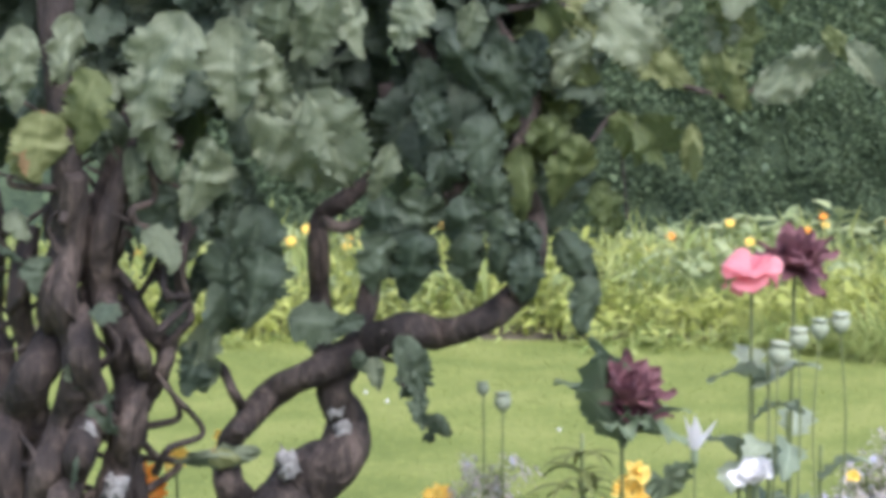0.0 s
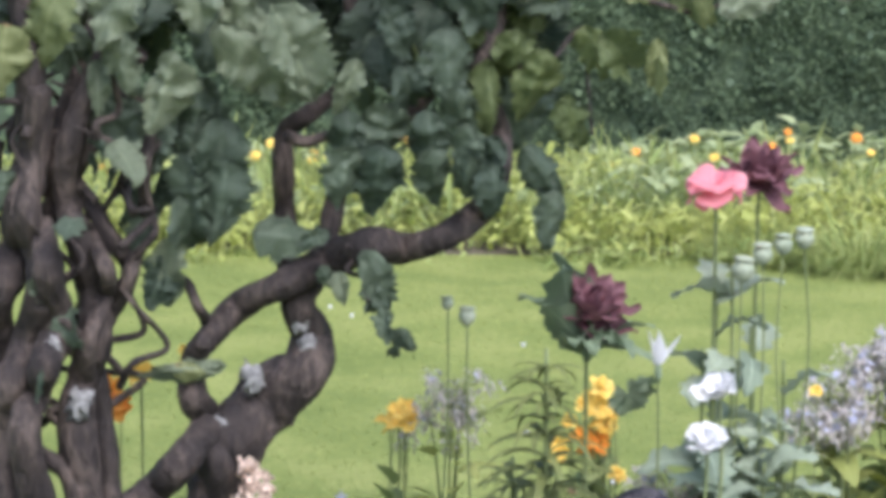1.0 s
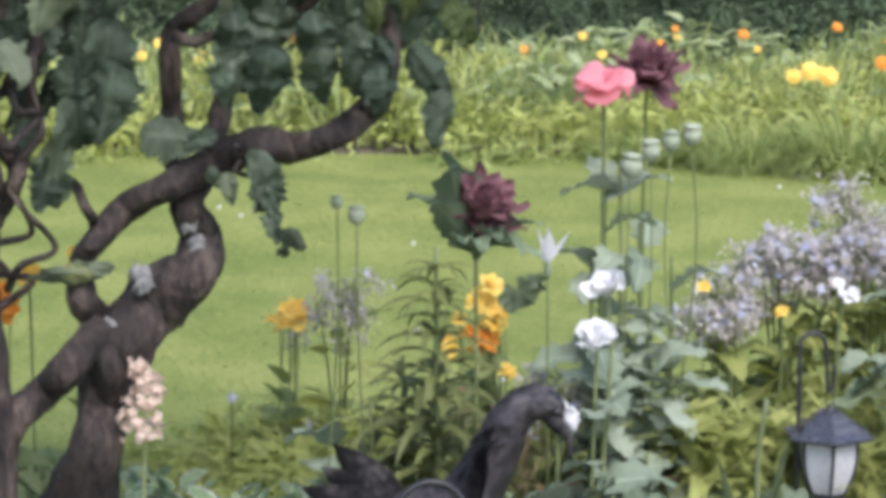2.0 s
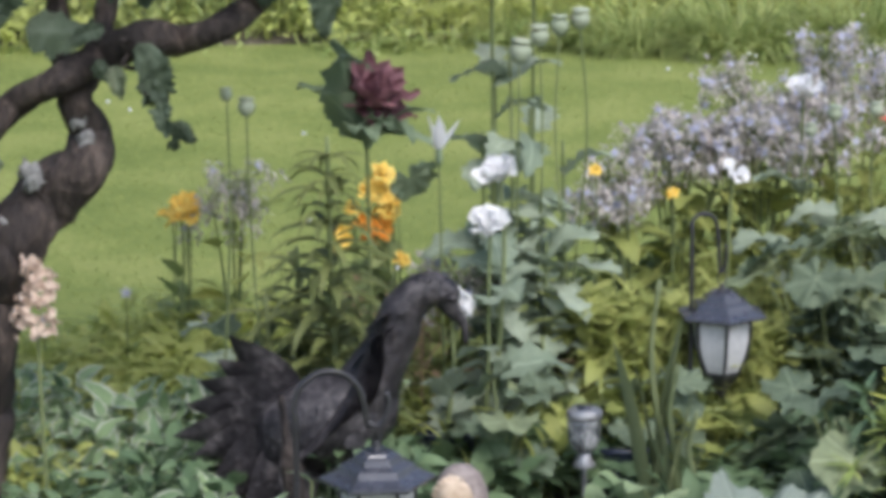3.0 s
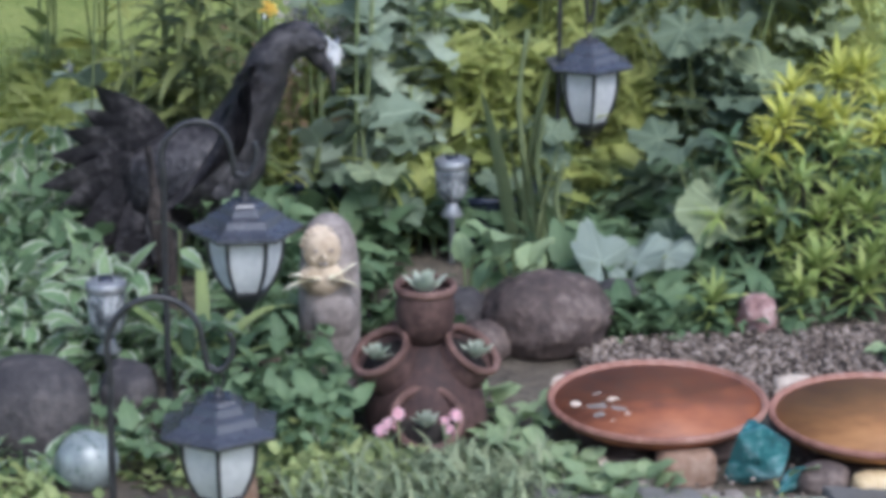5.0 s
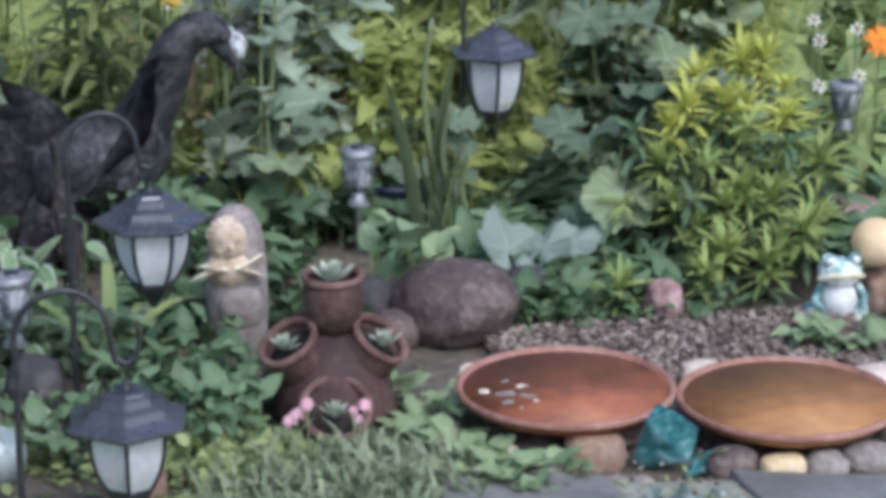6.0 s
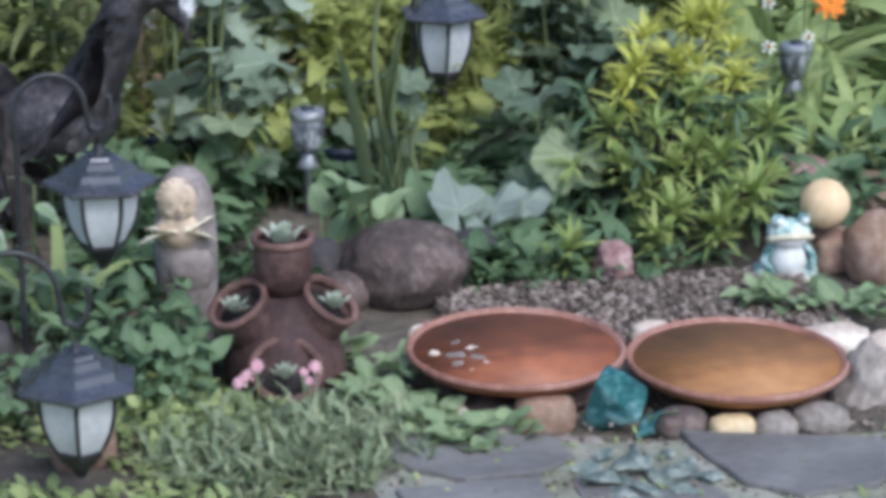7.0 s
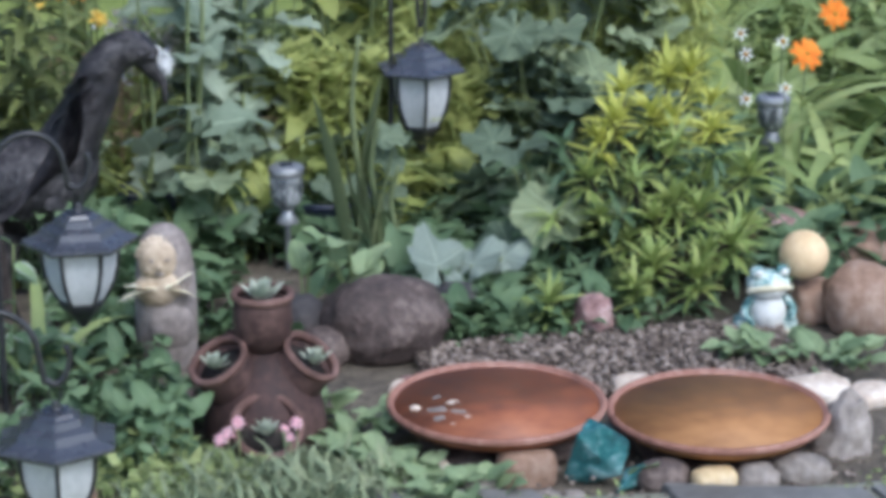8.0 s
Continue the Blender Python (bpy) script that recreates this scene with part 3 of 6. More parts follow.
# hedge: twiggy core and a skin of small leaves
hedge = empty("hedge", 0.5, 12.9, label="dense dark green clipped hedge behind the lawn", category="hedge")
cv, cf = [], []
for j in range(13):
    for i in range(81):
        x, z = -7 + 14 * i / 80, 4.4 * j / 12
        cv.append((x, 0.12 * noise.noise(Vector((x * 1.3, z * 1.6, 3))) - 0.05, z))
for j in range(12):
    for i in range(80):
        a = j * 81 + i
        cf.append((a, a + 1, a + 82, a + 81))
n0 = len(cv)
cv += [(-7, 0.9, 0), (7, 0.9, 0), (-7, 0.9, 4.4), (7, 0.9, 4.4)]
cf += [(n0 + 1, n0, n0 + 2, n0 + 3), (12 * 81, 12 * 81 + 80, n0 + 3, n0 + 2)]
part("core", Geo().add((cv, cf, None)), hedge, mat=HEDGE_CORE)
hl = [blade(0.024, 0.015, "ovate", 3, 1, 0.5, 0, 0.0, seed=s) for s in range(3)]
skin = Geo()
for k in range(92000):
    x, z = U(-2.0, 3.5), 1.8 * random.random() ** 1.2
    yb = 0.12 * noise.noise(Vector((x * 1.3, z * 1.6, 3))) - 0.05 - abs(random.gauss(0, 0.05))
    yb += 0.10 * noise.noise(Vector((x * 5, z * 5, 8)))
    skin.add(hl[k % 3], turn(x, yb, z, 180 + U(-80, 80), U(-60, 35), U(-40, 40), U(0.6, 1.25)))
for k in range(5000):
    x, z = U(-7, 7), U(0.2, 4.5)
    skin.add(hl[k % 3], turn(x, 0.12 * noise.noise(Vector((x * 1.3, z * 1.6, 3))) - 0.08 - abs(random.gauss(0, 0.06)), z, 180 + U(-80, 80), U(-60, 35), U(-40, 40), U(1.6, 2.6)))
tagged(part("foliage", skin, hedge, mat=HEDGE), kind="stuff")

# ================= kinds of plants =================
hazel_leaves = {m: meshes("leaf", m, 14, lambda k: crinkled(U(0.125, 0.16), U(0.10, 0.135), U(0.3, 1.6), U(-0.7, 0.7), U(0.16, 0.34), k + 1)) for m in (HAZEL, HAZEL_SHADED, HAZEL_OLD, HAZEL_MID)}
poppy_leaves = meshes("leaf", POPPY_LEAF, 5, lambda k: blade(U(0.13, 0.17), U(0.07, 0.10), "ovate", 10, 4, U(0.6, 1.4), 0.2, 0.3, 0.10, 0.22, seed=k + 11))
poppy_dark = meshes("leaf", POPPY_DARK, 3, lambda k: blade(0.18, 0.085, "ovate", 10, 4, U(0.5, 1.2), 0.2, 0.5, 0.10, 0.15, seed=k + 21))
mallow_leaves = meshes("leaf", MALLOW, 5, lambda k: fan_leaf(U(0.062, 0.082), 7, 0.16, 0.035, 0.1, 0.10, seed=k + 31))
mallow_shaded = meshes("leaf", MALLOW_SHADED, 4, lambda k: fan_leaf(U(0.066, 0.088), 7, 0.18, 0.04, 0.1, 0.12, seed=k + 36))
mallow_pale = meshes("leaf", MALLOW_PALE, 2, lambda k: fan_leaf(0.075, 5, 0.30, 0.03, 0.05, 0.10, seed=k + 41))
round_leaves = meshes("leaf", PRIMROSE, 3, lambda k: blade(0.10, 0.085, "ovate", 7, 4, 1.1, 0.3, 0.2, 0.05, 0.0, seed=k + 51))
primula_leaves = meshes("leaf", PRIMROSE, 4, lambda k: blade(U(0.060, 0.080), U(0.046, 0.060), "ovate", 9, 4, 0.9, 0.45, 0.22, 0.05, 0.0, seed=k + 61))
lily_leaves = meshes("leaf", LILY, 4, lambda k: blade(U(0.115, 0.145), 0.0195, "lance", 9, 2, U(1.0, 1.7), 0.35, 0.35, seed=k + 71))
pieris_leaves = meshes("leaf", PIERIS, 3, lambda k: blade(U(0.054, 0.070), 0.0115, "lance", 5, 2, 0.7, 0.1, 0.3, seed=k + 81))
pieris_new = meshes("leaf", PIERIS_NEW, 3, lambda k: blade(U(0.048, 0.064), 0.0092, "lance", 5, 2, 0.6, 0.2, 0.3, seed=k + 91))
pieris_mid = [Geo().add(blade(U(0.048, 0.064), 0.0092, "lance", 5, 2, 0.6, 0.2, 0.3, seed=k + 95)).mesh("leaf", PIERIS_MID) for k in range(3)]
strap_leaves = meshes("leaf", STRAP, 4, lambda k: blade(U(0.34, 0.46), U(0.030, 0.042), "strap", 12, 2, U(1.4, 2.2), 0.1, 0.3, 0.03, seed=k + 101))
pole_leaves = meshes("leaf", STALK, 3, lambda k: blade(U(0.24, 0.32), 0.03, "strap", 10, 2, U(0.1, 0.35), 0.0, 0.35, seed=k + 111))
herb_small = [blade(U(0.03, 0.05), U(0.014, 0.024), "ovate", 4, 2, U(0.5, 1.2), 0.3, 0.25, seed=k) for k in range(6)]
herb_mid = [blade(U(0.05, 0.085), U(0.026, 0.04), "ovate", 5, 2, U(0.5, 1.3), 0.3, 0.25, 0.04, seed=k) for k in range(6)]
thin = [blade(U(0.09, 0.16), U(0.005, 0.009), "lance", 6, 2, U(0.6, 2.0), 0.2, 0.3, seed=k) for k in range(6)]


def stem_part(parent, pts, r0=0.0035, r1=0.0025, mat=STEM, name="stem", sides=6):
    return part(name, Geo().add(tube(pts, r0, r1, sides, 4)), parent, mat=mat)


def bent(h, lean=0.04):
    a = U(0, 6.28)
    dx, dy = math.cos(a) * lean, math.sin(a) * lean
    return [(-dx, -dy, 0), (-dx * 0.3, -dy * 0.2, h * 0.4), (dx * 0.3 * U(-1, 1), dy * 0.1, h * 0.75), (0, 0, h)]


capsule_mesh = Geo().add(lathe([(0.003, -0.004), (0.010, 0.0), (0.0165, 0.009), (0.018, 0.018), (0.0155, 0.026), (0.010, 0.029), (0.010, 0.030), (0.017, 0.031), (0.0175, 0.0345), (0.008, 0.037), (0.001, 0.0375)], 16, 0.02)).mesh("capsule", CAPSULE)


def poppy_capsule(x, y, h, s=1.0, leaves=2):
    e = empty("poppy_seed_head", x, y, label="grey-green poppy seed capsule on a thin bare stem", category="poppy", group="poppy seed heads")
    stem_part(e, bent(h, 0.05), 0.0026, 0.0018)
    part("capsule", capsule_mesh, e, turn(0, 0, h, U(0, 360), U(-8, 8), 0, s))
    for k in range(leaves):
        part("leaf", random.choice(poppy_leaves), e, turn(0, 0, h * U(0.1, 0.5), U(0, 360), U(10, 50), U(-20, 20), U(0.5, 0.8)))
    return e


def petal_meshes(mat, L, W, n, droop, lift, ripple, teeth=0.0, kind="petal"):
    return meshes("petal", mat, n, lambda k: blade(L * U(0.9, 1.1), W * U(0.9, 1.1), kind, 9, 6, droop * U(0.7, 1.3), lift, 0.25, ripple, teeth, seed=k + 201))


dark_petals = petal_meshes(DARK_PETAL, 0.068, 0.046, 6, -0.4, 0.0, 0.12, 0.0, "ovate")
white_petals = petal_meshes(WHITE_PETAL, 0.048, 0.045, 5, -0.2, 0.0, 0.12, 0.14)
pink_petals = petal_meshes(PINK_PETAL, 0.085, 0.085, 3, 2.3, 0.0, 0.03)
red_petals = petal_meshes(RED_PETAL, 0.06, 0.07, 3, 1.2, 0.0, 0.03)


def poppy(x, y, h, petals, label, rings, leaves=5, tilt=(0, 0), leaf_set=None, group="poppies", leaf_top=0.75, heart=True):
    """A poppy: stem, clasping leaves, rings of (count, pitch, scale) petals round a small capsule."""
    e = empty("poppy", x, y, label=label, category="poppy", group=group)
    st = stem_part(e, bent(h), 0.0045, 0.003)
    head = Matrix.Translation((0, 0, h)) @ Euler((radians(tilt[0]), radians(tilt[1]), 0)).to_matrix().to_4x4()
    for n, pitch, s in rings:
        o = U(0, 360)
        for k in range(n):
            part("petal", random.choice(petals), e, head @ turn(0, 0, 0.004, o + 360 * k / n + U(-12, 12), pitch + U(-12, 12), U(-15, 15), s * U(0.9, 1.1)))
    if heart:
        part("capsule", capsule_mesh, e, head @ turn(0, 0, 0.002, 0, 0, 0, 0.7))
    for k in range(leaves):
        part("leaf", random.choice(leaf_set or poppy_leaves), st, turn(0, 0, h * U(0.08, leaf_top), k * 137.5 + U(-20, 20), U(5, 50), U(-30, 30), U(0.6, 1.05)))
    return e


daisy_leaves = [Geo().add(b).mesh("leaf", HERB) for b in herb_mid]
feather_leaves = [Geo().add(b).mesh("leaf", STRAP) for b in thin]


def ray_head(mat, R, n, layers=2):
    g = Geo()
    for q in range(layers):
        for k in range(n):
            g.add(blade(R * U(0.9, 1.05) * (1 - 0.18 * q), R * 0.36, "petal", 4, 2, 0.35, 0.05 + 0.3 * q, 0.15, seed=k), turn(0, 0, 0.002 * q, 360 * (k + 0.5 * q) / n + U(-4, 4), U(-6, 10)))
    return g.mesh("petals", mat)


def loose_head(mat, R, n, seed):
    """An open, ragged flower: a few broad uneven petals round the centre."""
    rg = random.Random(seed)
    g = Geo()
    for q in range(2):
        for k in range(n):
            g.add(blade(R * rg.uniform(0.65, 1.15), R * rg.uniform(0.5, 0.8), "petal", 5, 4, rg.uniform(-0.5, 0.9), 0.1, 0.25, 0.07, seed=k + seed), turn(0, 0, 0.002 * q, 360 * (k + 0.5 * q) / n + rg.uniform(-16, 16), rg.uniform(-12, 20) + 18 * q, rg.uniform(-25, 25)))
    return g.mesh("petals", mat)


calendula_yellow, calendula_orange = ray_head(YELLOW_PETAL, 0.028, 13, 3), ray_head(ORANGE_PETAL, 0.028, 13, 3)
loose_yellow = [loose_head(YELLOW_PETAL, 0.031, 5, k) for k in range(4)]
loose_orange = [loose_head(ORANGE_PETAL, 0.030, 5, k + 9) for k in range(3)]
cosmos_head = ray_head(COSMOS_PETAL, 0.036, 9, 2)
disc_mesh = Geo().add(blob(0.008, 0.008, 0.004, 0.15, 4, 2)).mesh("disc", DISC)


def daisy(name, x, y, h, head, label, category, tilt=(35, 0), s=1.0, leaves=6, leaf_geo=None, group=""):
    """Calendula or cosmos: branching stem, leaves, ray petals and a disc."""
    e = empty(name, x, y, label=label, category=category, group=group)
    stem_part(e, bent(h, 0.03), 0.0018, 0.0014)
    m = Matrix.Translation((0, 0, h)) @ Euler((radians(tilt[0] + U(-10, 10)), radians(tilt[1] + U(-15, 15)), 0)).to_matrix().to_4x4() @ Matrix.Diagonal((s, s, s, 1))
    pt = part("petals", head, e, m)
    part("disc", disc_mesh, pt, Matrix.Translation((0, 0, 0.003)) @ Matrix.Diagonal((0.6, 0.6, 0.6, 1)))
    if leaves:
        for k in range(leaves):
            part("leaf", random.choice(leaf_geo or daisy_leaves), e, turn(0, 0, h * U(0.05, 0.7), k * 137 + U(-30, 30), U(10, 50), U(-20, 20), U(0.8, 1.3)))
    return e


def star(R):
    vs, fs = [(0, 0, 0.002)], []
    for k in range(10):
        a = math.pi * k / 5
        r = R if k % 2 == 0 else R * 0.42
        vs.append((r * math.sin(a), r * math.cos(a), 0.003 if k % 2 == 0 else -0.001))
    for k in range(10):
        fs.append((0, 1 + (k + 1) % 10, 1 + k))
    return vs, fs, [(0.5, 0.5)] * 11


star_mesh = Geo().add(star(0.013)).mesh("flower", BLUE_PETAL)


def borage(x, y, h, spread, flowers, label="bushy borage with pale lilac-blue star flowers and fuzzy buds"):
    """Borage: hairy branching stems, drooping clusters of stars and fuzzy purple-grey buds."""
    e = empty("borage", x, y, label=label, category="borage", group="borage plants")
    buds, leaves = Geo(), Geo()
    n_st = max(4, flowers // 6)
    for k in range(n_st):
        a, r = U(0, 6.28), spread * math.sqrt(random.random())
        tip = Vector((math.cos(a) * r, math.sin(a) * r * 0.7, h * U(0.84, 1.0) * (1 - 0.14 * (r / spread))))
        st = part("stem", Geo().add(tube([(0.1 * tip.x, 0.1 * tip.y, 0), (tip.x * 0.45, tip.y * 0.5, tip.z * 0.55), tip], 0.0035, 0.0018, 5, 4)), e, mat=STEM)
        for q in range(9):
            p = tip + Vector((U(-0.06, 0.06), U(-0.04, 0.04), U(-0.07, 0.025)))
            part("stalk", Geo().add(tube([tip - Vector((0, 0, 0.04)), (tip + p) / 2 + Vector((0, 0, 0.01)), p], 0.0014, 0.001, 4, 2)), st, mat=STEM)
            for w in range(17):
                buds.add(blade(U(0.015, 0.027), 0.0085, "lance", 2, 2, 0.6, 0.2, 0.2, seed=w), turn(p.x + U(-0.02, 0.02), p.y + U(-0.02, 0.02), p.z + U(-0.025, 0.02), U(0, 360), U(-60, 60)))
            if q < flowers / n_st:
                part("flower", star_mesh, st, turn(p.x, p.y - 0.008, p.z + 0.004, U(-60, 60), U(20, 100), 0, U(0.7, 1.25)))
        for q in range(5):
            t = U(0.15, 0.8)
            leaves.add(random.choice(herb_mid), turn(tip.x * t, tip.y * t, tip.z * t, U(0, 360), U(-20, 40), U(-20, 20), U(0.8, 1.5)))
    tagged(part("inflorescence", buds, e, mat=CALYX), kind="stuff")
    tagged(part("foliage", leaves, e, mat=OLIVE_HERB), kind="stuff")
    return e


def leafy(name, x, y, leaf_set, n, h, reach, label, category, scale=(0.7, 1.1), petiole=True, tilt=(-35, 25), group="", toward=None):
    """A clump of long-stalked leaves."""
    e = empty(name, x, y, label=label, category=category, group=group)
    for k in range(n):
        on = e
        a = U(0, 6.28) if toward is None else radians(toward + U(-100, 100))
        r = reach * math.sqrt(U(0.05, 1))
        tip = Vector((-math.sin(a) * r, math.cos(a) * r, h * U(0.3, 1.0)))
        if petiole:
            on = part("stalk", Geo().add(tube([(0.15 * tip.x, 0.15 * tip.y, 0), (tip.x * 0.55, tip.y * 0.55, tip.z * 0.7), tip], 0.003, 0.002, 5, 3)), e, mat=STEM)
        part("leaf", random.choice(leaf_set), on, turn(tip.x, tip.y, tip.z, math.degrees(a) + U(-40, 40), U(*tilt), U(-25, 25), U(*scale)))
    return e


def patch(name, x0, x1, y0, y1, count, h0, h1, pieces, mat, label, category="foliage", clump=2.2, s=(0.7, 1.3), avoid=()):
    """Mixed low growth that nobody could count, in uneven clumps."""
    g = Geo()
    made = 0
    for k in range(count * 4):
        if made >= count:
            break
        x, y = U(x0, x1), U(y0, y1)
        d = noise.noise(Vector((x * clump, y * clump, len(name) + h1 * 7)))
        if d < U(-0.45, 0.25):
            continue
        if any((x - ax) ** 2 + (y - ay) ** 2 < r * r for ax, ay, r in avoid):
            continue
        hh = h0 + (h1 - h0) * max(0, min(1, 0.5 + d)) * (0.35 + 0.65 * (y - y0) / (y1 - y0))
        z = hh * random.random() ** 0.7
        if made % 3 == 0 and z > 0.03:
            g.add(([(x - 0.0015, y, 0), (x + 0.0015, y, 0), (x + 0.001, y, z + 0.01), (x - 0.001, y, z + 0.01)], [(0, 1, 2, 3)], None))
        g.add(pieces[k % len(pieces)], turn(x, y, z, U(0, 360), U(-25, 55), U(-35, 35), U(*s)))
        made += 1
    return thing(name, g, mat, Matrix(), label, category, kind="stuff")

# ================= contorted hazel =================
hazel = empty("contorted_hazel", -0.45, 4.5, label="old contorted hazel with twisted dark brown stems and crinkled drooping leaves", category="tree")
HX, HY = -0.45, 4.5


def limb(name, y, pts, r0, r1, seed, knob=0.28, sides=10, radii=None):
    line = [(x - HX, y - HY + 0.03 * math.sin(3.1 * k + seed), z) for k, (x, z) in enumerate(pts)]
    return part(name, Geo().add(tube(line, r0, r1, sides, 9, knob, seed, radii=radii)), hazel, mat=BARK)


# the leaning trunk, and the thinner limb that loops beside it and arches over
limb("trunk", 4.5, [(-0.42, -0.06), (-0.405, 0.10), (-0.388, 0.22), (-0.350, 0.34), (-0.322, 0.443), (-0.300, 0.525), (-0.240, 0.590), (-0.180, 0.645), (-0.166, 0.700), (-0.188, 0.759), (-0.170, 0.80)],
     0, 0, 1, 0.30, 20, [0.090, 0.078, 0.066, 0.050, 0.050, 0.053, 0.056, 0.044, 0.038, 0.032, 0.026])
limb("limb", 4.47, [(-0.318, 0.42), (-0.322, 0.50), (-0.345, 0.56), (-0.366, 0.610), (-0.371, 0.658), (-0.350, 0.697), (-0.290, 0.755), (-0.212, 0.803), (-0.135, 0.838), (-0.058, 0.872), (-0.006, 0.856), (0.057, 0.884), (0.118, 0.915), (0.150, 0.975), (0.158, 1.06), (0.12, 1.155), (0.15, 1.27), (0.08, 1.40)],
     0, 0, 2, 0.26, 14, [0.034, 0.032, 0.028, 0.025, 0.021, 0.022, 0.024, 0.027, 0.030, 0.031, 0.027, 0.024, 0.024, 0.020, 0.018, 0.017, 0.015, 0.013])
limb("limb", 4.44, [(-0.330, 0.56), (-0.391, 0.492), (-0.430, 0.446), (-0.489, 0.398), (-0.531, 0.298), (-0.55, 0.15), (-0.56, -0.05)], 0, 0, 15, 0.3, 12, [0.028, 0.030, 0.029, 0.032, 0.036, 0.042, 0.05])
limb("limb", 4.58, [(-0.20, 0.79), (-0.213, 0.830), (-0.216, 0.915), (-0.215, 0.994), (-0.212, 1.048), (-0.180, 1.075), (-0.136, 1.107), (-0.08, 1.17), (-0.10, 1.28)], 0.023, 0.013, 3)
limb("limb", 4.55, [(-0.140, 0.86), (-0.125, 0.93), (-0.110, 0.98), (-0.063, 1.033), (-0.005, 1.082), (0.034, 1.131), (0.016, 1.23), (-0.023, 1.33), (-0.081, 1.446), (-0.02, 1.6), (-0.1, 1.8)], 0.020, 0.013, 4)
limb("branch", 4.44, [(-0.347, 0.700), (-0.343, 0.730), (-0.354, 0.770), (-0.378, 0.803), (-0.40, 0.815)], 0.012, 0.007, 11)
limb("branch", 4.44, [(-0.205, 1.058), (-0.17, 1.045), (-0.12, 1.06), (-0.08, 1.03)], 0.011, 0.006, 16)
# the crowded clump of stems beside it
for k, (y, pts, r0, r1) in enumerate([
        (4.36, [(-0.600, 1.70), (-0.640, 1.45), (-0.618, 1.166), (-0.625, 1.035), (-0.636, 0.941), (-0.646, 0.875), (-0.680, 0.808), (-0.715, 0.732), (-0.739, 0.656), (-0.72, 0.40), (-0.70, -0.05)], 0.026, 0.042),
        (4.32, [(-0.600, 1.15), (-0.612, 1.03), (-0.622, 0.941), (-0.604, 0.865), (-0.601, 0.808), (-0.630, 0.732), (-0.653, 0.656), (-0.665, 0.577), (-0.66, 0.30), (-0.64, -0.05)], 0.022, 0.034),
        (4.36, [(-0.50, 1.20), (-0.555, 1.06), (-0.566, 0.950), (-0.539, 0.884), (-0.526, 0.808), (-0.520, 0.732), (-0.542, 0.656), (-0.550, 0.577), (-0.53, 0.30), (-0.52, -0.05)], 0.020, 0.036),
        (4.30, [(-0.60, 0.92), (-0.586, 0.846), (-0.578, 0.761), (-0.593, 0.694), (-0.615, 0.637), (-0.628, 0.577), (-0.60, 0.30), (-0.59, -0.05)], 0.024, 0.030),
        (4.40, [(-0.69, 1.05), (-0.708, 0.93), (-0.700, 0.846), (-0.681, 0.751), (-0.692, 0.656), (-0.722, 0.577), (-0.76, 0.30), (-0.78, -0.05)], 0.018, 0.028),
        (4.38, [(-0.56, 0.98), (-0.538, 0.960), (-0.492, 0.889), (-0.466, 0.846), (-0.472, 0.808), (-0.503, 0.766), (-0.522, 0.694), (-0.515, 0.60), (-0.50, 0.45), (-0.49, -0.05)], 0.016, 0.020),
        (4.33, [(-0.545, 0.93), (-0.529, 0.903), (-0.494, 0.846), (-0.504, 0.799), (-0.525, 0.732), (-0.535, 0.66)], 0.013, 0.017),
        (4.40, [(-0.44, 1.20), (-0.484, 1.129), (-0.536, 1.035), (-0.594, 0.941), (-0.62, 0.86)], 0.014, 0.021),
        (4.42, [(-0.52, 1.25), (-0.558, 1.138), (-0.592, 1.035), (-0.622, 0.960)], 0.013, 0.018),
        (4.38, [(-0.42, 1.10), (-0.434, 1.007), (-0.443, 0.903), (-0.464, 0.827), (-0.50, 0.77)], 0.010, 0.013),
        (4.45, [(-0.80, 1.20), (-0.76, 1.05), (-0.775, 0.90), (-0.75, 0.78), (-0.79, 0.62), (-0.80, -0.05)], 0.022, 0.036),
        (4.34, [(-0.665, 0.60), (-0.625, 0.54), (-0.57, 0.50), (-0.555, 0.43), (-0.58, 0.30)], 0.014, 0.020)]):
    limb("stem", y, pts, r0, r1, 30 + k, 0.34, 11)
limb("branch", 4.46, [(0.06, 1.40), (0.16, 1.42), (0.26, 1.40), (0.312, 1.345), (0.36, 1.30), (0.44, 1.275), (0.50, 1.265), (0.56, 1.31)], 0.008, 0.003, 13)
limb("branch", 4.46, [(0.13, 1.20), (0.22, 1.17), (0.29, 1.235), (0.33, 1.225), (0.40, 1.20)], 0.005, 0.0025, 14)
limb("branch", 4.46, [(0.29, 1.235), (0.305, 1.15), (0.31, 1.06)], 0.003, 0.002, 17)
for k in range(28):
    x, z = U(-0.74, -0.44), U(0.55, 1.08)
    limb("twig", U(4.3, 4.5), [(x, z), (x + U(-0.06, 0.06), z + 0.05), (x + U(-0.09, 0.09), z + 0.07), (x + U(-0.06, 0.06), z + 0.15), (x + U(-0.1, 0.1), z + 0.20)], 0.008, 0.003, 50 + k)
for k, (x, z, s, y) in enumerate([(-0.185, 0.735, 0.015, 4.462), (-0.172, 0.695, 0.014, 4.458), (-0.168, 0.665, 0.009, 4.455), (-0.265, 0.640, 0.020, 4.44), (-0.320, 0.555, 0.014, 4.435), (-0.335, 0.52, 0.009, 4.44), (-0.58, 0.72, 0.016, 4.27), (-0.545, 0.62, 0.020, 4.315)]):
    part("lichen", Geo().add(blob(s * 0.9, 0.004, s * 1.3, 0.9, 2.5, 3, k + 5)), hazel, Matrix.Translation((x - HX, y - HY + 0.002, z)), "pale grey lichen on the bark", LICHEN)


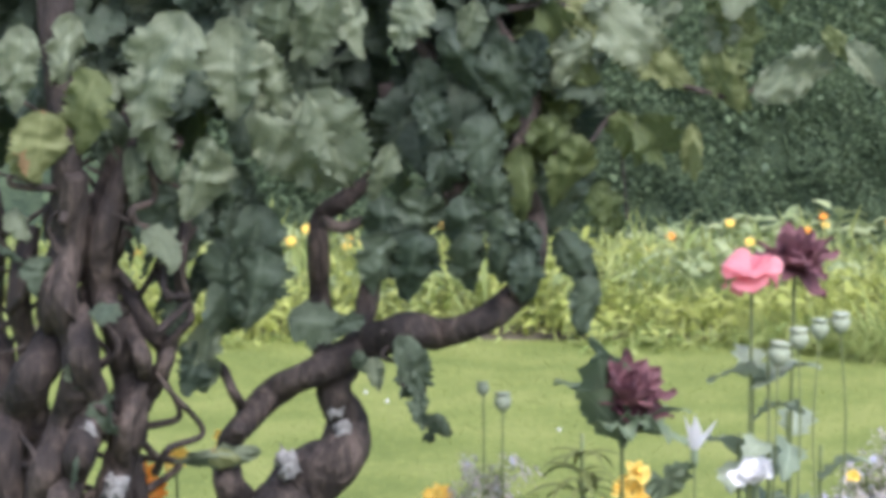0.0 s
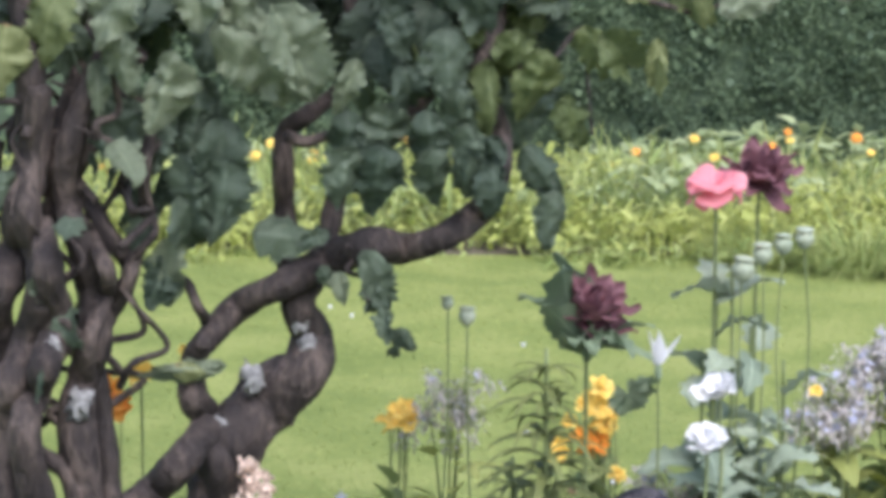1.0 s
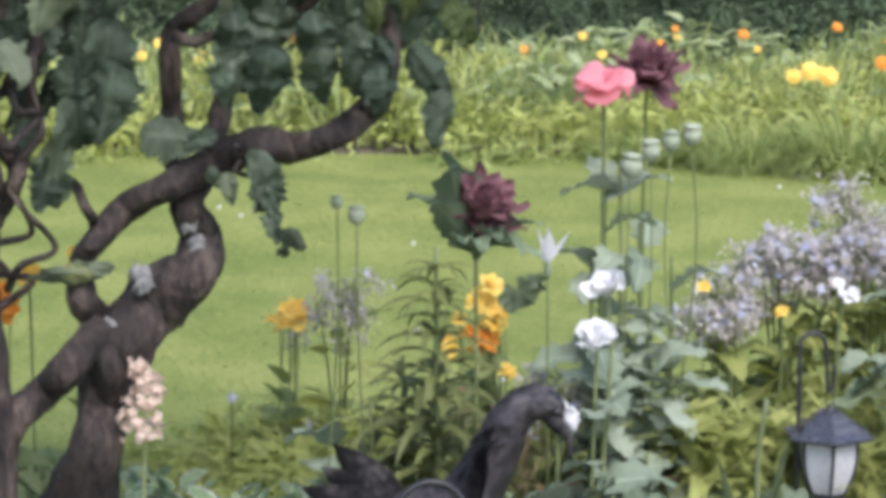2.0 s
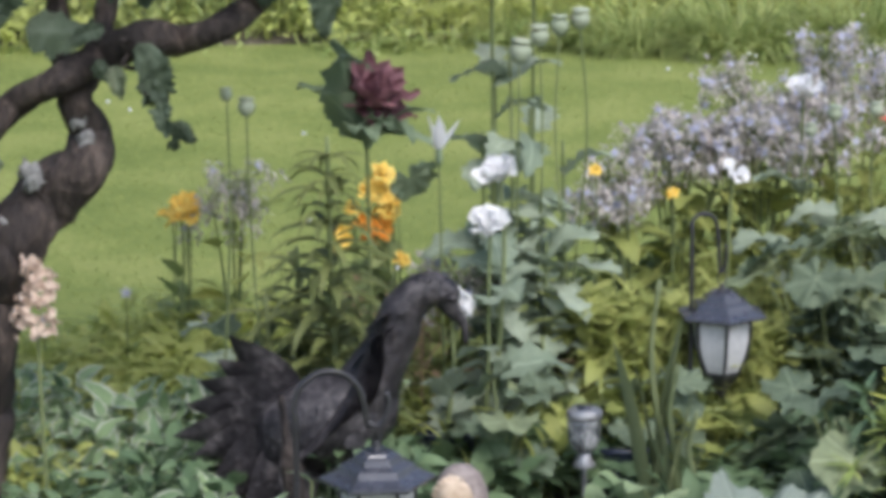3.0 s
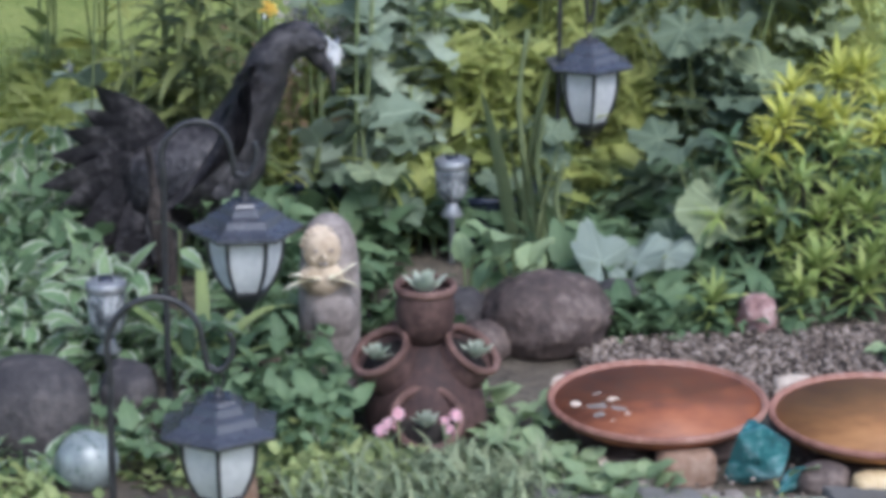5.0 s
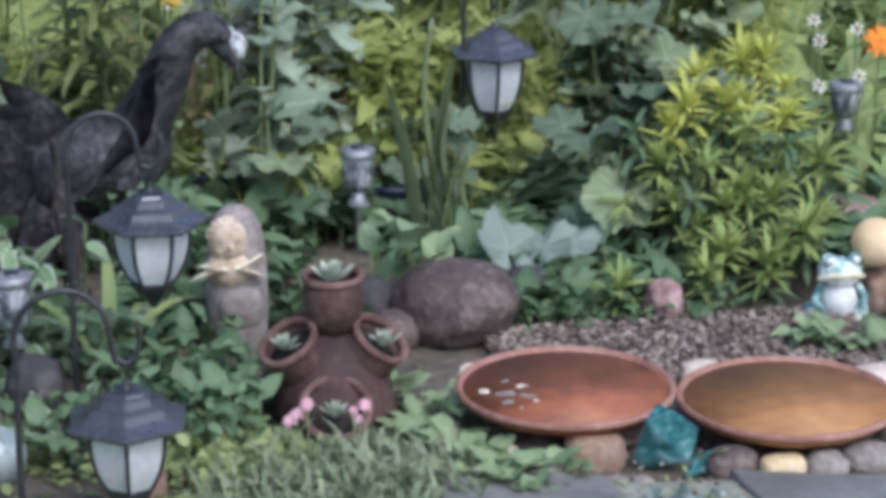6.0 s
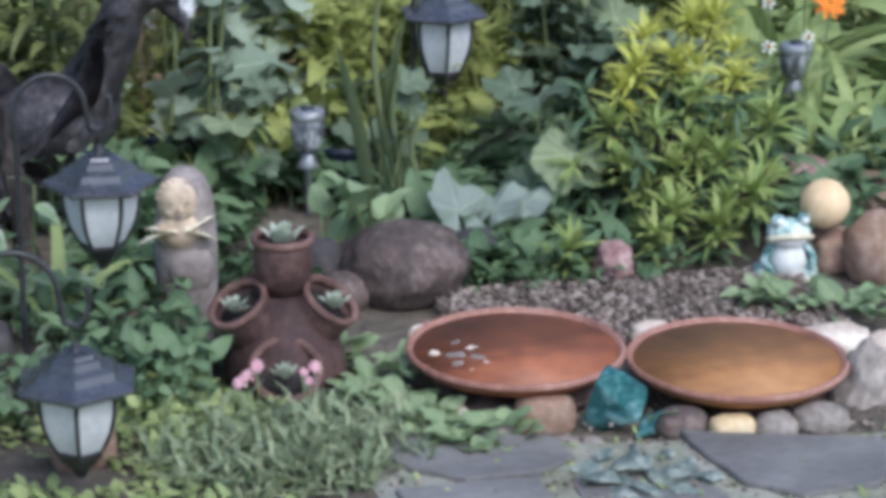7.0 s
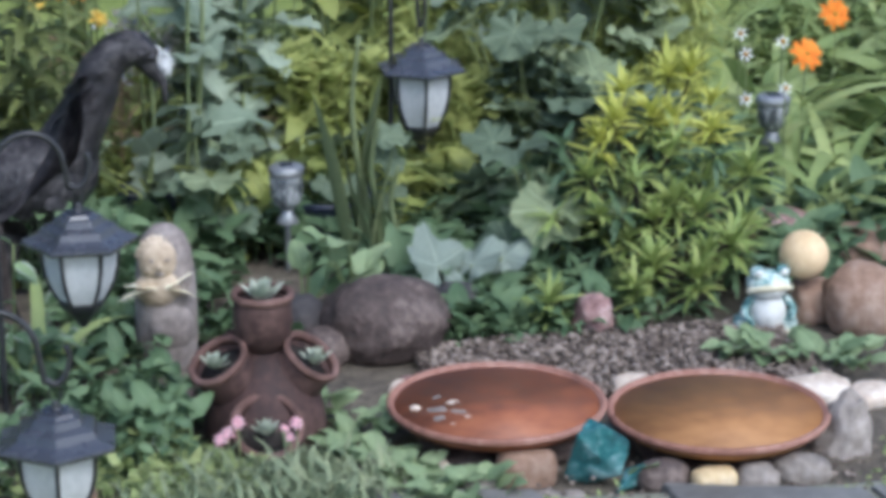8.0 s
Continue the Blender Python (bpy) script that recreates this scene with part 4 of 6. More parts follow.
def hang(x, z, y, kind, s=1.0, yaw=None, pitch=None):
    """A leaf that hangs from its stalk; x, z is about its middle."""
    m = {"g": HAZEL, "d": HAZEL_SHADED, "o": HAZEL_OLD, "m": HAZEL_MID}[kind]
    part("leaf", random.choice(hazel_leaves[m]), hazel,
         turn(x - HX, y - HY, z + 0.055 * s, 180 + U(-75, 75) if yaw is None else yaw, U(-88, -25) if pitch is None else pitch, U(-40, 40), s))


def leaf_to(kind, y, x0, z0, x1, z1, wide=1.0):
    """A leaf from its stalk at x0, z0 to its tip at x1, z1, its upper face turned outwards."""
    m = {"g": HAZEL, "d": HAZEL_SHADED, "o": HAZEL_OLD, "m": HAZEL_MID}[kind]
    way = Vector((x1 - x0, U(-0.02, 0.03), z1 - z0))
    n = way.length / 0.14
    way.normalize()
    face = Vector((U(-0.45, 0.45), -1, U(-0.1, 0.5)))
    face = (face - way * face.dot(way)).normalized()
    side = way.cross(face)
    rot = Matrix((side, way, face)).transposed().to_4x4()
    part("leaf", random.choice(hazel_leaves[m]), hazel, Matrix.Translation((x0 - HX, y - HY, z0)) @ rot @ Matrix.Diagonal((n * wide * 1.05, n, n, 1)))


# deep inner leaves, then the middle layer, shade put into their colour, with a dark hollow left open in it
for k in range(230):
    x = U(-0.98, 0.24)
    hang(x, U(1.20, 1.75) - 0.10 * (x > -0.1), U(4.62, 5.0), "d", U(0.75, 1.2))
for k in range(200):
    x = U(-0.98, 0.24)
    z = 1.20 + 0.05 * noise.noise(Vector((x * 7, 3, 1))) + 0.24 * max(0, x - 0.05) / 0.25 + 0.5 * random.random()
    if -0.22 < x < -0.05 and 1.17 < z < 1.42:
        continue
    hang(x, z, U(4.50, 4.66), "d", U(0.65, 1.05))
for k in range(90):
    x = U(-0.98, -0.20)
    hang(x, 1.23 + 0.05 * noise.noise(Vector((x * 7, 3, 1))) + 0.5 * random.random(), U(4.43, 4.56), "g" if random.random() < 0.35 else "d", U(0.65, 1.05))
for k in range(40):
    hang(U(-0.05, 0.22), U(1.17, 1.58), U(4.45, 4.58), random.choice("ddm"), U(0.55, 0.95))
# the outer leaves
for row in [(-0.422, 1.393, -0.512, 1.198), (-0.343, 1.388, -0.340, 1.245), (-0.293, 1.249, -0.154, 1.119), (-0.214, 1.272, -0.154, 1.133), (-0.382, 1.198, -0.420, 1.076), (-0.479, 1.235, -0.443, 1.123), (-0.681, 1.379, -0.693, 1.240), (-0.607, 1.397, -0.623, 1.268),
            (-0.084, 1.189, -0.117, 1.105), (-0.153, 1.434, -0.123, 1.337), (-0.037, 1.435, -0.079, 1.351), (-0.264, 1.425, -0.274, 1.296), (-0.190, 1.444, -0.227, 1.324), (-0.508, 1.184, -0.504, 1.100), (0.051, 1.425, 0.033, 1.351), (-0.311, 1.351, -0.247, 1.221)]:
    leaf_to("g", 4.30 + U(-0.03, 0.03), *row, U(0.6, 0.85))
for row in [(-0.563, 1.307, -0.611, 1.179), (-0.647, 1.243, -0.667, 1.142), (-0.694, 1.188, -0.649, 1.133)]:
    leaf_to("o", 4.28, *row)
# hanging leaves of kind d, shade coloured in
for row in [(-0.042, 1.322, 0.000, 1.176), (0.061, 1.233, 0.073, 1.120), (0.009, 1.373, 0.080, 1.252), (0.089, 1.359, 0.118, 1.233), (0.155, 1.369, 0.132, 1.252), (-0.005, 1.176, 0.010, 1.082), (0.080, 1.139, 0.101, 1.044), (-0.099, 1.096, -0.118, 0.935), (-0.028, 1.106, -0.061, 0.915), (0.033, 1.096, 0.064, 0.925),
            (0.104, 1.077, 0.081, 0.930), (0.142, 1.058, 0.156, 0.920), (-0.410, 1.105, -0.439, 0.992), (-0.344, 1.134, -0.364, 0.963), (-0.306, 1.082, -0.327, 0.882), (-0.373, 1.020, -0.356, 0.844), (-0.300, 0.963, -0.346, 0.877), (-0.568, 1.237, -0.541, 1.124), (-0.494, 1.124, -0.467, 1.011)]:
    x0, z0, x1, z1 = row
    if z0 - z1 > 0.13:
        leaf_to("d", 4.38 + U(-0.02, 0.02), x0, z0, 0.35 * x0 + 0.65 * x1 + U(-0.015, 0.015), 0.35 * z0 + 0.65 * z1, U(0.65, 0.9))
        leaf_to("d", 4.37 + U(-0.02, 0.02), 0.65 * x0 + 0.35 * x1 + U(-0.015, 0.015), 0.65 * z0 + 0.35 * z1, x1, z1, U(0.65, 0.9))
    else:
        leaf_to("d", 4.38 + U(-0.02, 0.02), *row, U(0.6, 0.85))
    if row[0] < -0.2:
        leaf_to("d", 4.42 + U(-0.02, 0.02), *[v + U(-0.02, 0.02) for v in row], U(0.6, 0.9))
for kind, row in zip("mmmgmmddddgmmdm", [(0.184, 1.227, 0.166, 1.094), (0.227, 1.194, 0.185, 1.066), (0.132, 1.175, 0.147, 1.052), (0.230, 1.378, 0.184, 1.274), (0.169, 1.415, 0.221, 1.312), (0.256, 1.113, 0.323, 1.023), (0.199, 1.033, 0.276, 0.937), (0.247, 0.961, 0.234, 0.870), (-0.252, 0.894, -0.147, 0.874),
                                         (-0.409, 0.850, -0.439, 0.754), (-0.390, 0.879, -0.405, 0.773), (0.297, 1.239, 0.327, 1.137), (0.326, 1.227, 0.397, 1.156), (-0.138, 0.894, -0.195, 0.874), (0.118, 1.255, 0.090, 1.170)]):
    leaf_to(kind, 4.41 + U(-0.02, 0.02), *row, U(0.6, 0.95))
for kind, row in zip("googooogog", [(0.260, 1.415, 0.388, 1.297), (0.312, 1.358, 0.436, 1.269), (0.445, 1.335, 0.517, 1.221), (0.535, 1.273, 0.676, 1.349), (0.638, 1.377, 0.705, 1.326), (0.418, 1.212, 0.414, 1.126), (0.203, 1.405, 0.279, 1.339), (0.676, 1.349, 0.734, 1.283), (0.458, 1.415, 0.534, 1.377), (0.392, 1.424, 0.326, 1.358)]):
    leaf_to(kind, 4.43 + U(-0.02, 0.02), *row, U(0.45, 0.75))
for k in range(16):
    hang(U(0.20, 0.62), U(1.36, 1.50), U(4.42, 4.56), random.choice("gmgo"), U(0.45, 0.8))
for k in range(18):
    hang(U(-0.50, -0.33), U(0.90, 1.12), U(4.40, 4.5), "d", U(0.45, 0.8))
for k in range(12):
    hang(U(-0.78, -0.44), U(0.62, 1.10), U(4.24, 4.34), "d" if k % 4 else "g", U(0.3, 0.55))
leaf_to("g", 4.41, -0.320, 0.667, -0.455, 0.655, 0.35)
leaf_to("o", 4.40, -0.395, 0.665, -0.335, 0.655, 0.7)
# a spray that dangles from the arching limb
limb("twig", 4.43, [(-0.102, 0.874), (-0.084, 0.854), (-0.102, 0.832), (-0.058, 0.809), (-0.075, 0.787), (-0.031, 0.764), (-0.048, 0.741), (-0.004, 0.718)], 0.005, 0.002, 61)
for kind, row in zip("ddddgdd", [(-0.075, 0.855, -0.045, 0.745), (-0.060, 0.830, -0.028, 0.750), (-0.040, 0.765, -0.030, 0.700), (-0.020, 0.725, 0.012, 0.690), (-0.115, 0.825, -0.108, 0.775), (-0.020, 0.700, -0.030, 0.672), (-0.145, 0.835, -0.120, 0.795)]):
    leaf_to(kind, 4.41, *row, 0.7)

# ================= poppies, lilies and other tall flowers =================
p = poppy(0.322, 4.70, 0.70, dark_petals, "dark purple-maroon double poppy with curled grey-green leaves", [(5, -5, 1.25), (6, 25, 1.4), (6, 48, 1.4), (5, 70, 1.2)], leaves=0, tilt=(25, 25), heart=False)
for yaw, pitch, roll, dz, s in [(75, 78, 60, 0.63, 1.15), (100, 70, 90, 0.64, 1.1), (60, 62, 20, 0.62, 1.0), (180, 25, 10, 0.65, 0.75), (225, 20, -20, 0.65, 0.75), (280, 22, 0, 0.65, 0.75), (130, 45, 40, 0.64, 0.9), (255, 12, 10, 0.64, 0.7), (160, 40, 20, 0.63, 0.8), (200, 40, 0, 0.64, 0.7)]:
    part("leaf", random.choice(poppy_dark), p, turn(0, 0, dz, yaw, pitch, roll, s))
poppy(0.57, 4.85, 0.905, pink_petals, "salmon-pink poppy with broad drooping petals", [(5, 84, 0.82), (4, 70, 0.88), (2, 35, 0.55)], leaves=6, tilt=(22, -10), leaf_top=0.85, heart=False)
poppy(0.662, 4.95, 0.92, dark_petals, "dark maroon double poppy behind a pink one", [(6, -20, 1.25), (7, 5, 1.3), (7, 35, 1.2), (5, 60, 1.0)], leaves=4, tilt=(20, 15))
for x, y, h, tl in [(0.562, 4.67, 0.561, (30, -18)), (0.536, 4.62, 0.473, (28, -8)), (0.462, 4.60, 0.335, (40, 30)), (1.244, 5.2, 0.605, (20, 0))]:
    poppy(x, y, h, white_petals, "white frilled poppy on a grey-green leafy stem", [(4, 38, 1.08), (4, 58, 1.0)], leaves=6, tilt=tl, heart=False)
poppy(1.08, 5.1, 0.47, white_petals, "small ragged white poppy half hidden in borage", [(3, 10, 0.75), (2, 40, 0.7)], leaves=3, tilt=(40, 30), heart=False)
poppy(1.43, 5.1, 0.55, red_petals, "coral-red cupped poppy on a thin stem", [(4, 42, 0.9), (4, 65, 0.85)], leaves=3, tilt=(20, 0), heart=False)
for x, y, h, s in [(0.071, 4.6, 0.735, 0.62), (0.105, 4.6, 0.708, 0.85), (0.614, 4.8, 0.757, 1.2), (0.652, 4.8, 0.788, 1.05), (0.689, 4.8, 0.806, 1.0), (0.727, 4.8, 0.818, 1.0), (1.284, 5.1, 0.575, 0.85), (1.25, 5.15, 0.535, 0.75), (1.37, 5.1, 0.58, 0.8)]:
    poppy_capsule(x, y, h, s, 2 if x < 0.2 else 3)
# leafy poppy stems that make the grey-green mass under the white flowers
for x, y, n, h in [(0.60, 4.82, 16, 0.50), (0.66, 4.78, 16, 0.42), (0.56, 4.72, 14, 0.34), (0.64, 4.70, 12, 0.26), (0.70, 4.86, 10, 0.46), (0.55, 4.85, 10, 0.62), (0.575, 4.86, 8, 0.72), (0.60, 4.84, 12, 0.78), (0.64, 4.86, 10, 0.66), (0.70, 4.84, 8, 0.60), (1.30, 5.1, 12, 0.42), (1.40, 5.0, 12, 0.40), (1.20, 5.0, 8, 0.34), (0.07, 4.65, 7, 0.34)]:
    e = empty("poppy", x, y, label="leafy grey-green poppy stem without a flower", category="poppy", group="poppies")
    st = stem_part(e, bent(h, 0.02), 0.0045, 0.003)
    for k in range(n):
        part("leaf", random.choice(poppy_leaves), st, turn(0, 0, h * (0.1 + 0.9 * k / n), k * 137.5 + U(-25, 25), U(-10, 45), U(-30, 30), U(0.5, 0.95)))
# white lily-like bud
e = empty("white_flower", 0.453, 4.7, label="half-open pointed white flower on a thin stem", category="flower")
stem_part(e, bent(0.60, 0.02), 0.003, 0.002)
bud = meshes("petal", WHITE_PETAL, 2, lambda k: blade(0.06, 0.022, "lance", 6, 2, -0.3, 0, 0.4, seed=k))
for yaw, pitch in [(80, 65), (95, 80), (-80, 45), (180, 60)]:
    part("petal", bud[yaw % 2], e, turn(0, 0, 0.61, yaw, pitch, 0, 1.25))
part("calyx", Geo().add(lathe([(0.003, 0), (0.007, 0.012), (0.006, 0.03), (0.004, 0.034)], 10)), e, turn(0, 0, 0.585), mat=POPPY_DARK)
for yaw, z, s in [(100, 0.585, 0.55), (60, 0.57, 0.5)]:
    part("leaf", poppy_dark[0], e, turn(0, 0, z, yaw, -20, 30, s))


# reuses the darkened hollyhock leaf for a leaf dark of its own
part("leaf", mallow_shaded[1], e, Matrix.Translation((-0.055, -0.02, 0.566)) @ Euler((radians(62), radians(150), 0)).to_matrix().to_4x4() @ Matrix.Diagonal((0.62, 0.62, 0.62, 1)), "broad dark drooping leaf")


def lily(x, y, h, whorls):
    e = empty("lily", x, y, label="tall lily stem ringed with narrow arching green leaves", category="lily", group="lilies")
    st = stem_part(e, bent(h, 0.02), 0.006, 0.004)
    for k in range(whorls):
        t = 0.12 + 0.86 * k / whorls
        for q in range(7):
            part("leaf", random.choice(lily_leaves), st, turn(0, 0, h * t + U(-0.008, 0.008), 360 * q / 7 + k * 23 + U(-10, 10), U(0, 30), U(-15, 15), (1.12 - 0.50 * max(0, t - 0.55) / 0.45) * U(0.85, 1.1)))
    return e


lily(0.243, 4.56, 0.672, 19)
lily(0.19, 4.68, 0.45, 10)
lily(0.13, 4.62, 0.38, 8)
lily(0.30, 4.72, 0.36, 8)

for x, y, h, hd, s, n in [(-0.022, 4.9, 0.478, loose_yellow, 1.1, 7), (0.363, 4.96, 0.503, loose_yellow, 1.1, 7), (0.390, 4.96, 0.466, loose_yellow, 1.0, 5), (0.352, 4.95, 0.418, loose_orange, 1.0, 4), (0.372, 4.97, 0.44, loose_yellow, 0.8, 3), (0.308, 4.97, 0.460, loose_yellow, 0.7, 2), (0.297, 4.96, 0.402, loose_yellow, 0.9, 2), (0.402, 4.95, 0.366, loose_yellow, 0.75, 2),
                          (-0.559, 5.0, 0.49, loose_orange, 1.0, 4), (-0.525, 5.2, 0.50, loose_yellow, 0.9, 2), (-0.42, 5.1, 0.55, loose_yellow, 0.9, 2), (0.955, 5.1, 0.428, loose_yellow, 0.5, 2), (0.812, 5.1, 0.488, loose_yellow, 0.45, 1), (-0.62, 5.1, 0.43, loose_yellow, 0.9, 2), (1.476, 4.9, 0.38, loose_orange, 0.9, 2)]:
    if -0.1 < x < 0.45:
        x, y, h, s = x * 1.08, y * 1.08, 1.5 - (1.5 - h) * 1.08, s * 0.84
    for k in range(n):
        dx, dz = (U(-0.024, 0.024), U(-0.022, 0.018)) if n > 2 else (U(-0.01, 0.01), U(-0.01, 0.01))
        daisy("calendula", x + dx, y + U(-0.03, 0.03), h + dz, random.choice(hd), "orange calendula with ragged open petals on a thin stem" if hd is loose_orange else "yellow calendula with ragged open petals on a thin stem", "calendula", (U(25, 65), U(-30, 30)), s * U(0.95, 1.25), 2, group="calendulas")
for x, y, h in [(1.662, 4.5, 0.325), (1.866, 4.9, 0.30)]:
    daisy("cosmos", x, y, h, cosmos_head, "vivid orange cosmos flower", "cosmos", (60, 0), 1.0, 10, feather_leaves, group="cosmos")

for x, y, h, sp, n in [(1.0, 5.3, 0.62, 0.14, 75), (1.18, 5.3, 0.64, 0.14, 85), (0.90, 5.2, 0.55, 0.10, 45), (1.40, 5.4, 0.76, 0.13, 65), (1.114, 5.32, 0.70, 0.03, 12), (1.29, 5.35, 0.70, 0.10, 45), (1.54, 5.35, 0.74, 0.12, 45), (0.085, 5.3, 0.53, 0.055, 8), (0.50, 4.85, 0.40, 0.06, 10)]:
    borage(x, y, h, sp, n)
e = empty("peach_flower", -0.265, 4.42, label="fluffy pale peach flower head of many small florets", category="flower")
stem_part(e, bent(0.40, 0.01), 0.004, 0.003)
floret = Geo()
for k in range(5):
    floret.add(blade(0.011, 0.009, "petal", 3, 2, 0.5, 0.2, 0.3, seed=k), turn(0, 0, 0, 72 * k, 35))
floret = floret.mesh("floret", PEACH_PETAL)
for k in range(110):
    a, u = k * 2.39996, 1 - 2 * (k + 0.5) / 110
    w = (0.38 + 0.62 * (1 - u) / 2) * math.sqrt(U(0.25, 1)) * min(1, 4 * (1 + u) + 0.4)
    part("floret", floret, e, Matrix.Translation((0.044 * w * math.cos(a) + 0.010 * math.sin(4 * u), 0.040 * w * math.sin(a), 0.434 + 0.062 * u + U(-0.012, 0.012))) @ Vector((math.cos(a) + U(-0.6, 0.6), math.sin(a) + U(-0.6, 0.6), U(-0.3, 0.9))).to_track_quat("Z", "Y").to_matrix().to_4x4() @ Matrix.Diagonal((1.0, 1.0, 1.0, 1)))
small_white = ray_head(WHITE_PETAL, 0.016, 6, 1)
for x, y, h in [(1.60, 4.70, 0.32), (1.53, 4.45, 0.26), (1.605, 4.45, 0.275), (1.65, 4.6, 0.325), (1.585, 4.62, 0.30)]:
    daisy("white_flower", x, y, h, small_white, "small white flower among strap leaves", "flower", (50, 0), 1.0, 4, group="small white flowers")
for x, y, h in [(-0.133, 5.2, 0.25), (0.02, 5.25, 0.18), (-0.30, 5.2, 0.2)]:
    e = empty("cornflower", x, y, label="small blue flower on a thin stem", category="flower", group="small blue flowers")
    stem_part(e, bent(h, 0.02), 0.002, 0.0015)
    part("flower", star_mesh, e, turn(0, 0, h, 0, 60, 0, 1.2))

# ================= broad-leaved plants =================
# kinds: 0 plain green, 1 and 2 mix in leaves coloured as if shaded
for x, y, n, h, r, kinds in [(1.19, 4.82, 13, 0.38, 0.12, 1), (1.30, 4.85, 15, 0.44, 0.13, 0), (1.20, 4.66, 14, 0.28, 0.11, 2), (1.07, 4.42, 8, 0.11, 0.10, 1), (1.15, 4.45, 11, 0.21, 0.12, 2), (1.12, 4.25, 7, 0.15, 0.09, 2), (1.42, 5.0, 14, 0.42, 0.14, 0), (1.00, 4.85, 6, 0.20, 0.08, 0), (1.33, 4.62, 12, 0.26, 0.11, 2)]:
    leafy("hollyhock", x, y, mallow_leaves if kinds == 0 else mallow_leaves[:3] + mallow_shaded[:3] if kinds == 1 else mallow_leaves[:1] + mallow_shaded, n, h, r, "hollyhock clump with large rounded scalloped leaves", "hollyhock", (0.7, 1.12), group="hollyhocks")
leafy("hollyhock", 1.20, 4.72, mallow_shaded, 10, 0.36, 0.08, "shade-darkened hollyhock clump with large drooping scalloped leaves", "hollyhock", (0.65, 1.0), tilt=(-60, 10), group="hollyhocks")
e = empty("hollyhock", 0.92, 4.20, label="pale silvery lobed leaves low in the bed", category="hollyhock")
for dx, dy, z, yaw, pitch, s in [(-0.03, -0.05, 0.085, 20, 62, 1.05), (0.035, -0.03, 0.075, -50, 40, 0.9), (-0.01, 0.02, 0.05, 60, 35, 0.8), (0.09, -0.02, 0.08, -70, 30, 0.8)]:
    part("leaf", mallow_pale[0], e, turn(dx, dy, z, yaw, pitch, U(-15, 15), s))
    stem_part(e, [(0, 0, 0), (dx * 0.5, dy * 0.5, z * 0.7), (dx, dy, z)], 0.003, 0.002, name="stalk")
# the two hollyhocks below the pale leaves mix in shade-coloured leaves too
leafy("hollyhock", 0.54, 4.50, mallow_leaves[:2] + mallow_shaded, 11, 0.24, 0.10, "hollyhock clump with large rounded scalloped leaves", "hollyhock", (0.6, 0.95), group="hollyhocks")
leafy("hollyhock", 0.78, 4.58, mallow_leaves[:1] + mallow_shaded, 12, 0.26, 0.13, "hollyhock clump with large rounded scalloped leaves", "hollyhock", (0.6, 0.95), group="hollyhocks")
leafy("broad_leaved_plant", 0.735, 4.10, round_leaves, 7, 0.17, 0.05, "upright plant with broad soft green leaves", "plant", (0.6, 0.85), tilt=(30, 75))
leafy("broad_leaved_plant", 0.655, 4.11, round_leaves, 4, 0.13, 0.04, "upright plant with broad soft green leaves", "plant", (0.5, 0.75), tilt=(30, 75))
for x, y, hh in [(0.815, 4.32, 0.30), (0.845, 4.30, 0.22), (0.79, 4.36, 0.44)]:
    e = empty("gladiolus", x, y, label="upright fan of pale green sword leaves", category="gladiolus", group="gladioli")
    stem_part(e, [(0, 0, 0), (0.008, 0, hh * 0.35), (-0.004, 0.01, hh * 0.7), (0.008, 0, hh)], 0.007, 0.004, STALK)
    for k in range(4):
        part("leaf", random.choice(pole_leaves), e, turn(U(-0.012, 0.012), 0.006 * k, 0.0, U(60, 120) if k % 2 else U(240, 300), U(83, 89), U(-25, 25), hh / 0.28 * U(0.75, 1.0)))

for x, y, label in [(0.69, 3.60, ""), (0.64, 3.56, ""), (0.70, 3.40, ""), (0.745, 3.345, ""), (0.785, 3.34, ""), (0.66, 3.47, ""), (1.37, 3.78, ""), (1.43, 3.74, ""), (1.32, 3.80, ""), (1.48, 3.72, ""), (0.60, 3.70, ""), (0.72, 3.36, "")]:
    leafy("primrose", x, y, primula_leaves, 11, 0.035, 0.04, "low rosette of crinkled oval green leaves", "primrose", (0.5, 0.85), petiole=False, tilt=(0, 40), group="primrose rosettes")
leafy("strap_leaved_plant", 0.20, 3.88, strap_leaves, 6, 0.02, 0.02, "few narrow upright strap leaves beside the lantern", "plant", (0.45, 0.7), petiole=False, tilt=(50, 85))
e = empty("variegated_plant", 0.17, 3.93, label="small shoot with pale-edged pointed leaves", category="plant")
stem_part(e, [(0, 0, 0), (0.0, 0.01, 0.12), (0.004, 0, 0.245)], 0.003, 0.002)
for z, yaw, pitch, s in [(0.245, 95, 30, 0.85), (0.215, 250, -35, 1.0), (0.195, 265, -20, 0.8), (0.15, 120, 10, 0.8), (0.10, 200, 0, 0.9)]:
    part("leaf", Geo().add(herb_mid[2]), e, turn(0.002, -0.004, z, yaw, pitch, 20, s), mat=VARIEGATED)
leafy("primrose", 0.985, 3.36, primula_leaves, 4, 0.03, 0.03, "few crinkled leaves beside the glass lumps", "primrose", (0.6, 0.9), petiole=False, tilt=(0, 40))


def whorl(parent, leaf_set, x, y, z, n, s, pitch):
    for k in range(n):
        part("leaf", random.choice(leaf_set), parent, turn(x, y, z + U(-0.006, 0.006), k * 137.5 + U(-15, 15), U(*pitch), U(-20, 20), s * U(0.8, 1.15)))


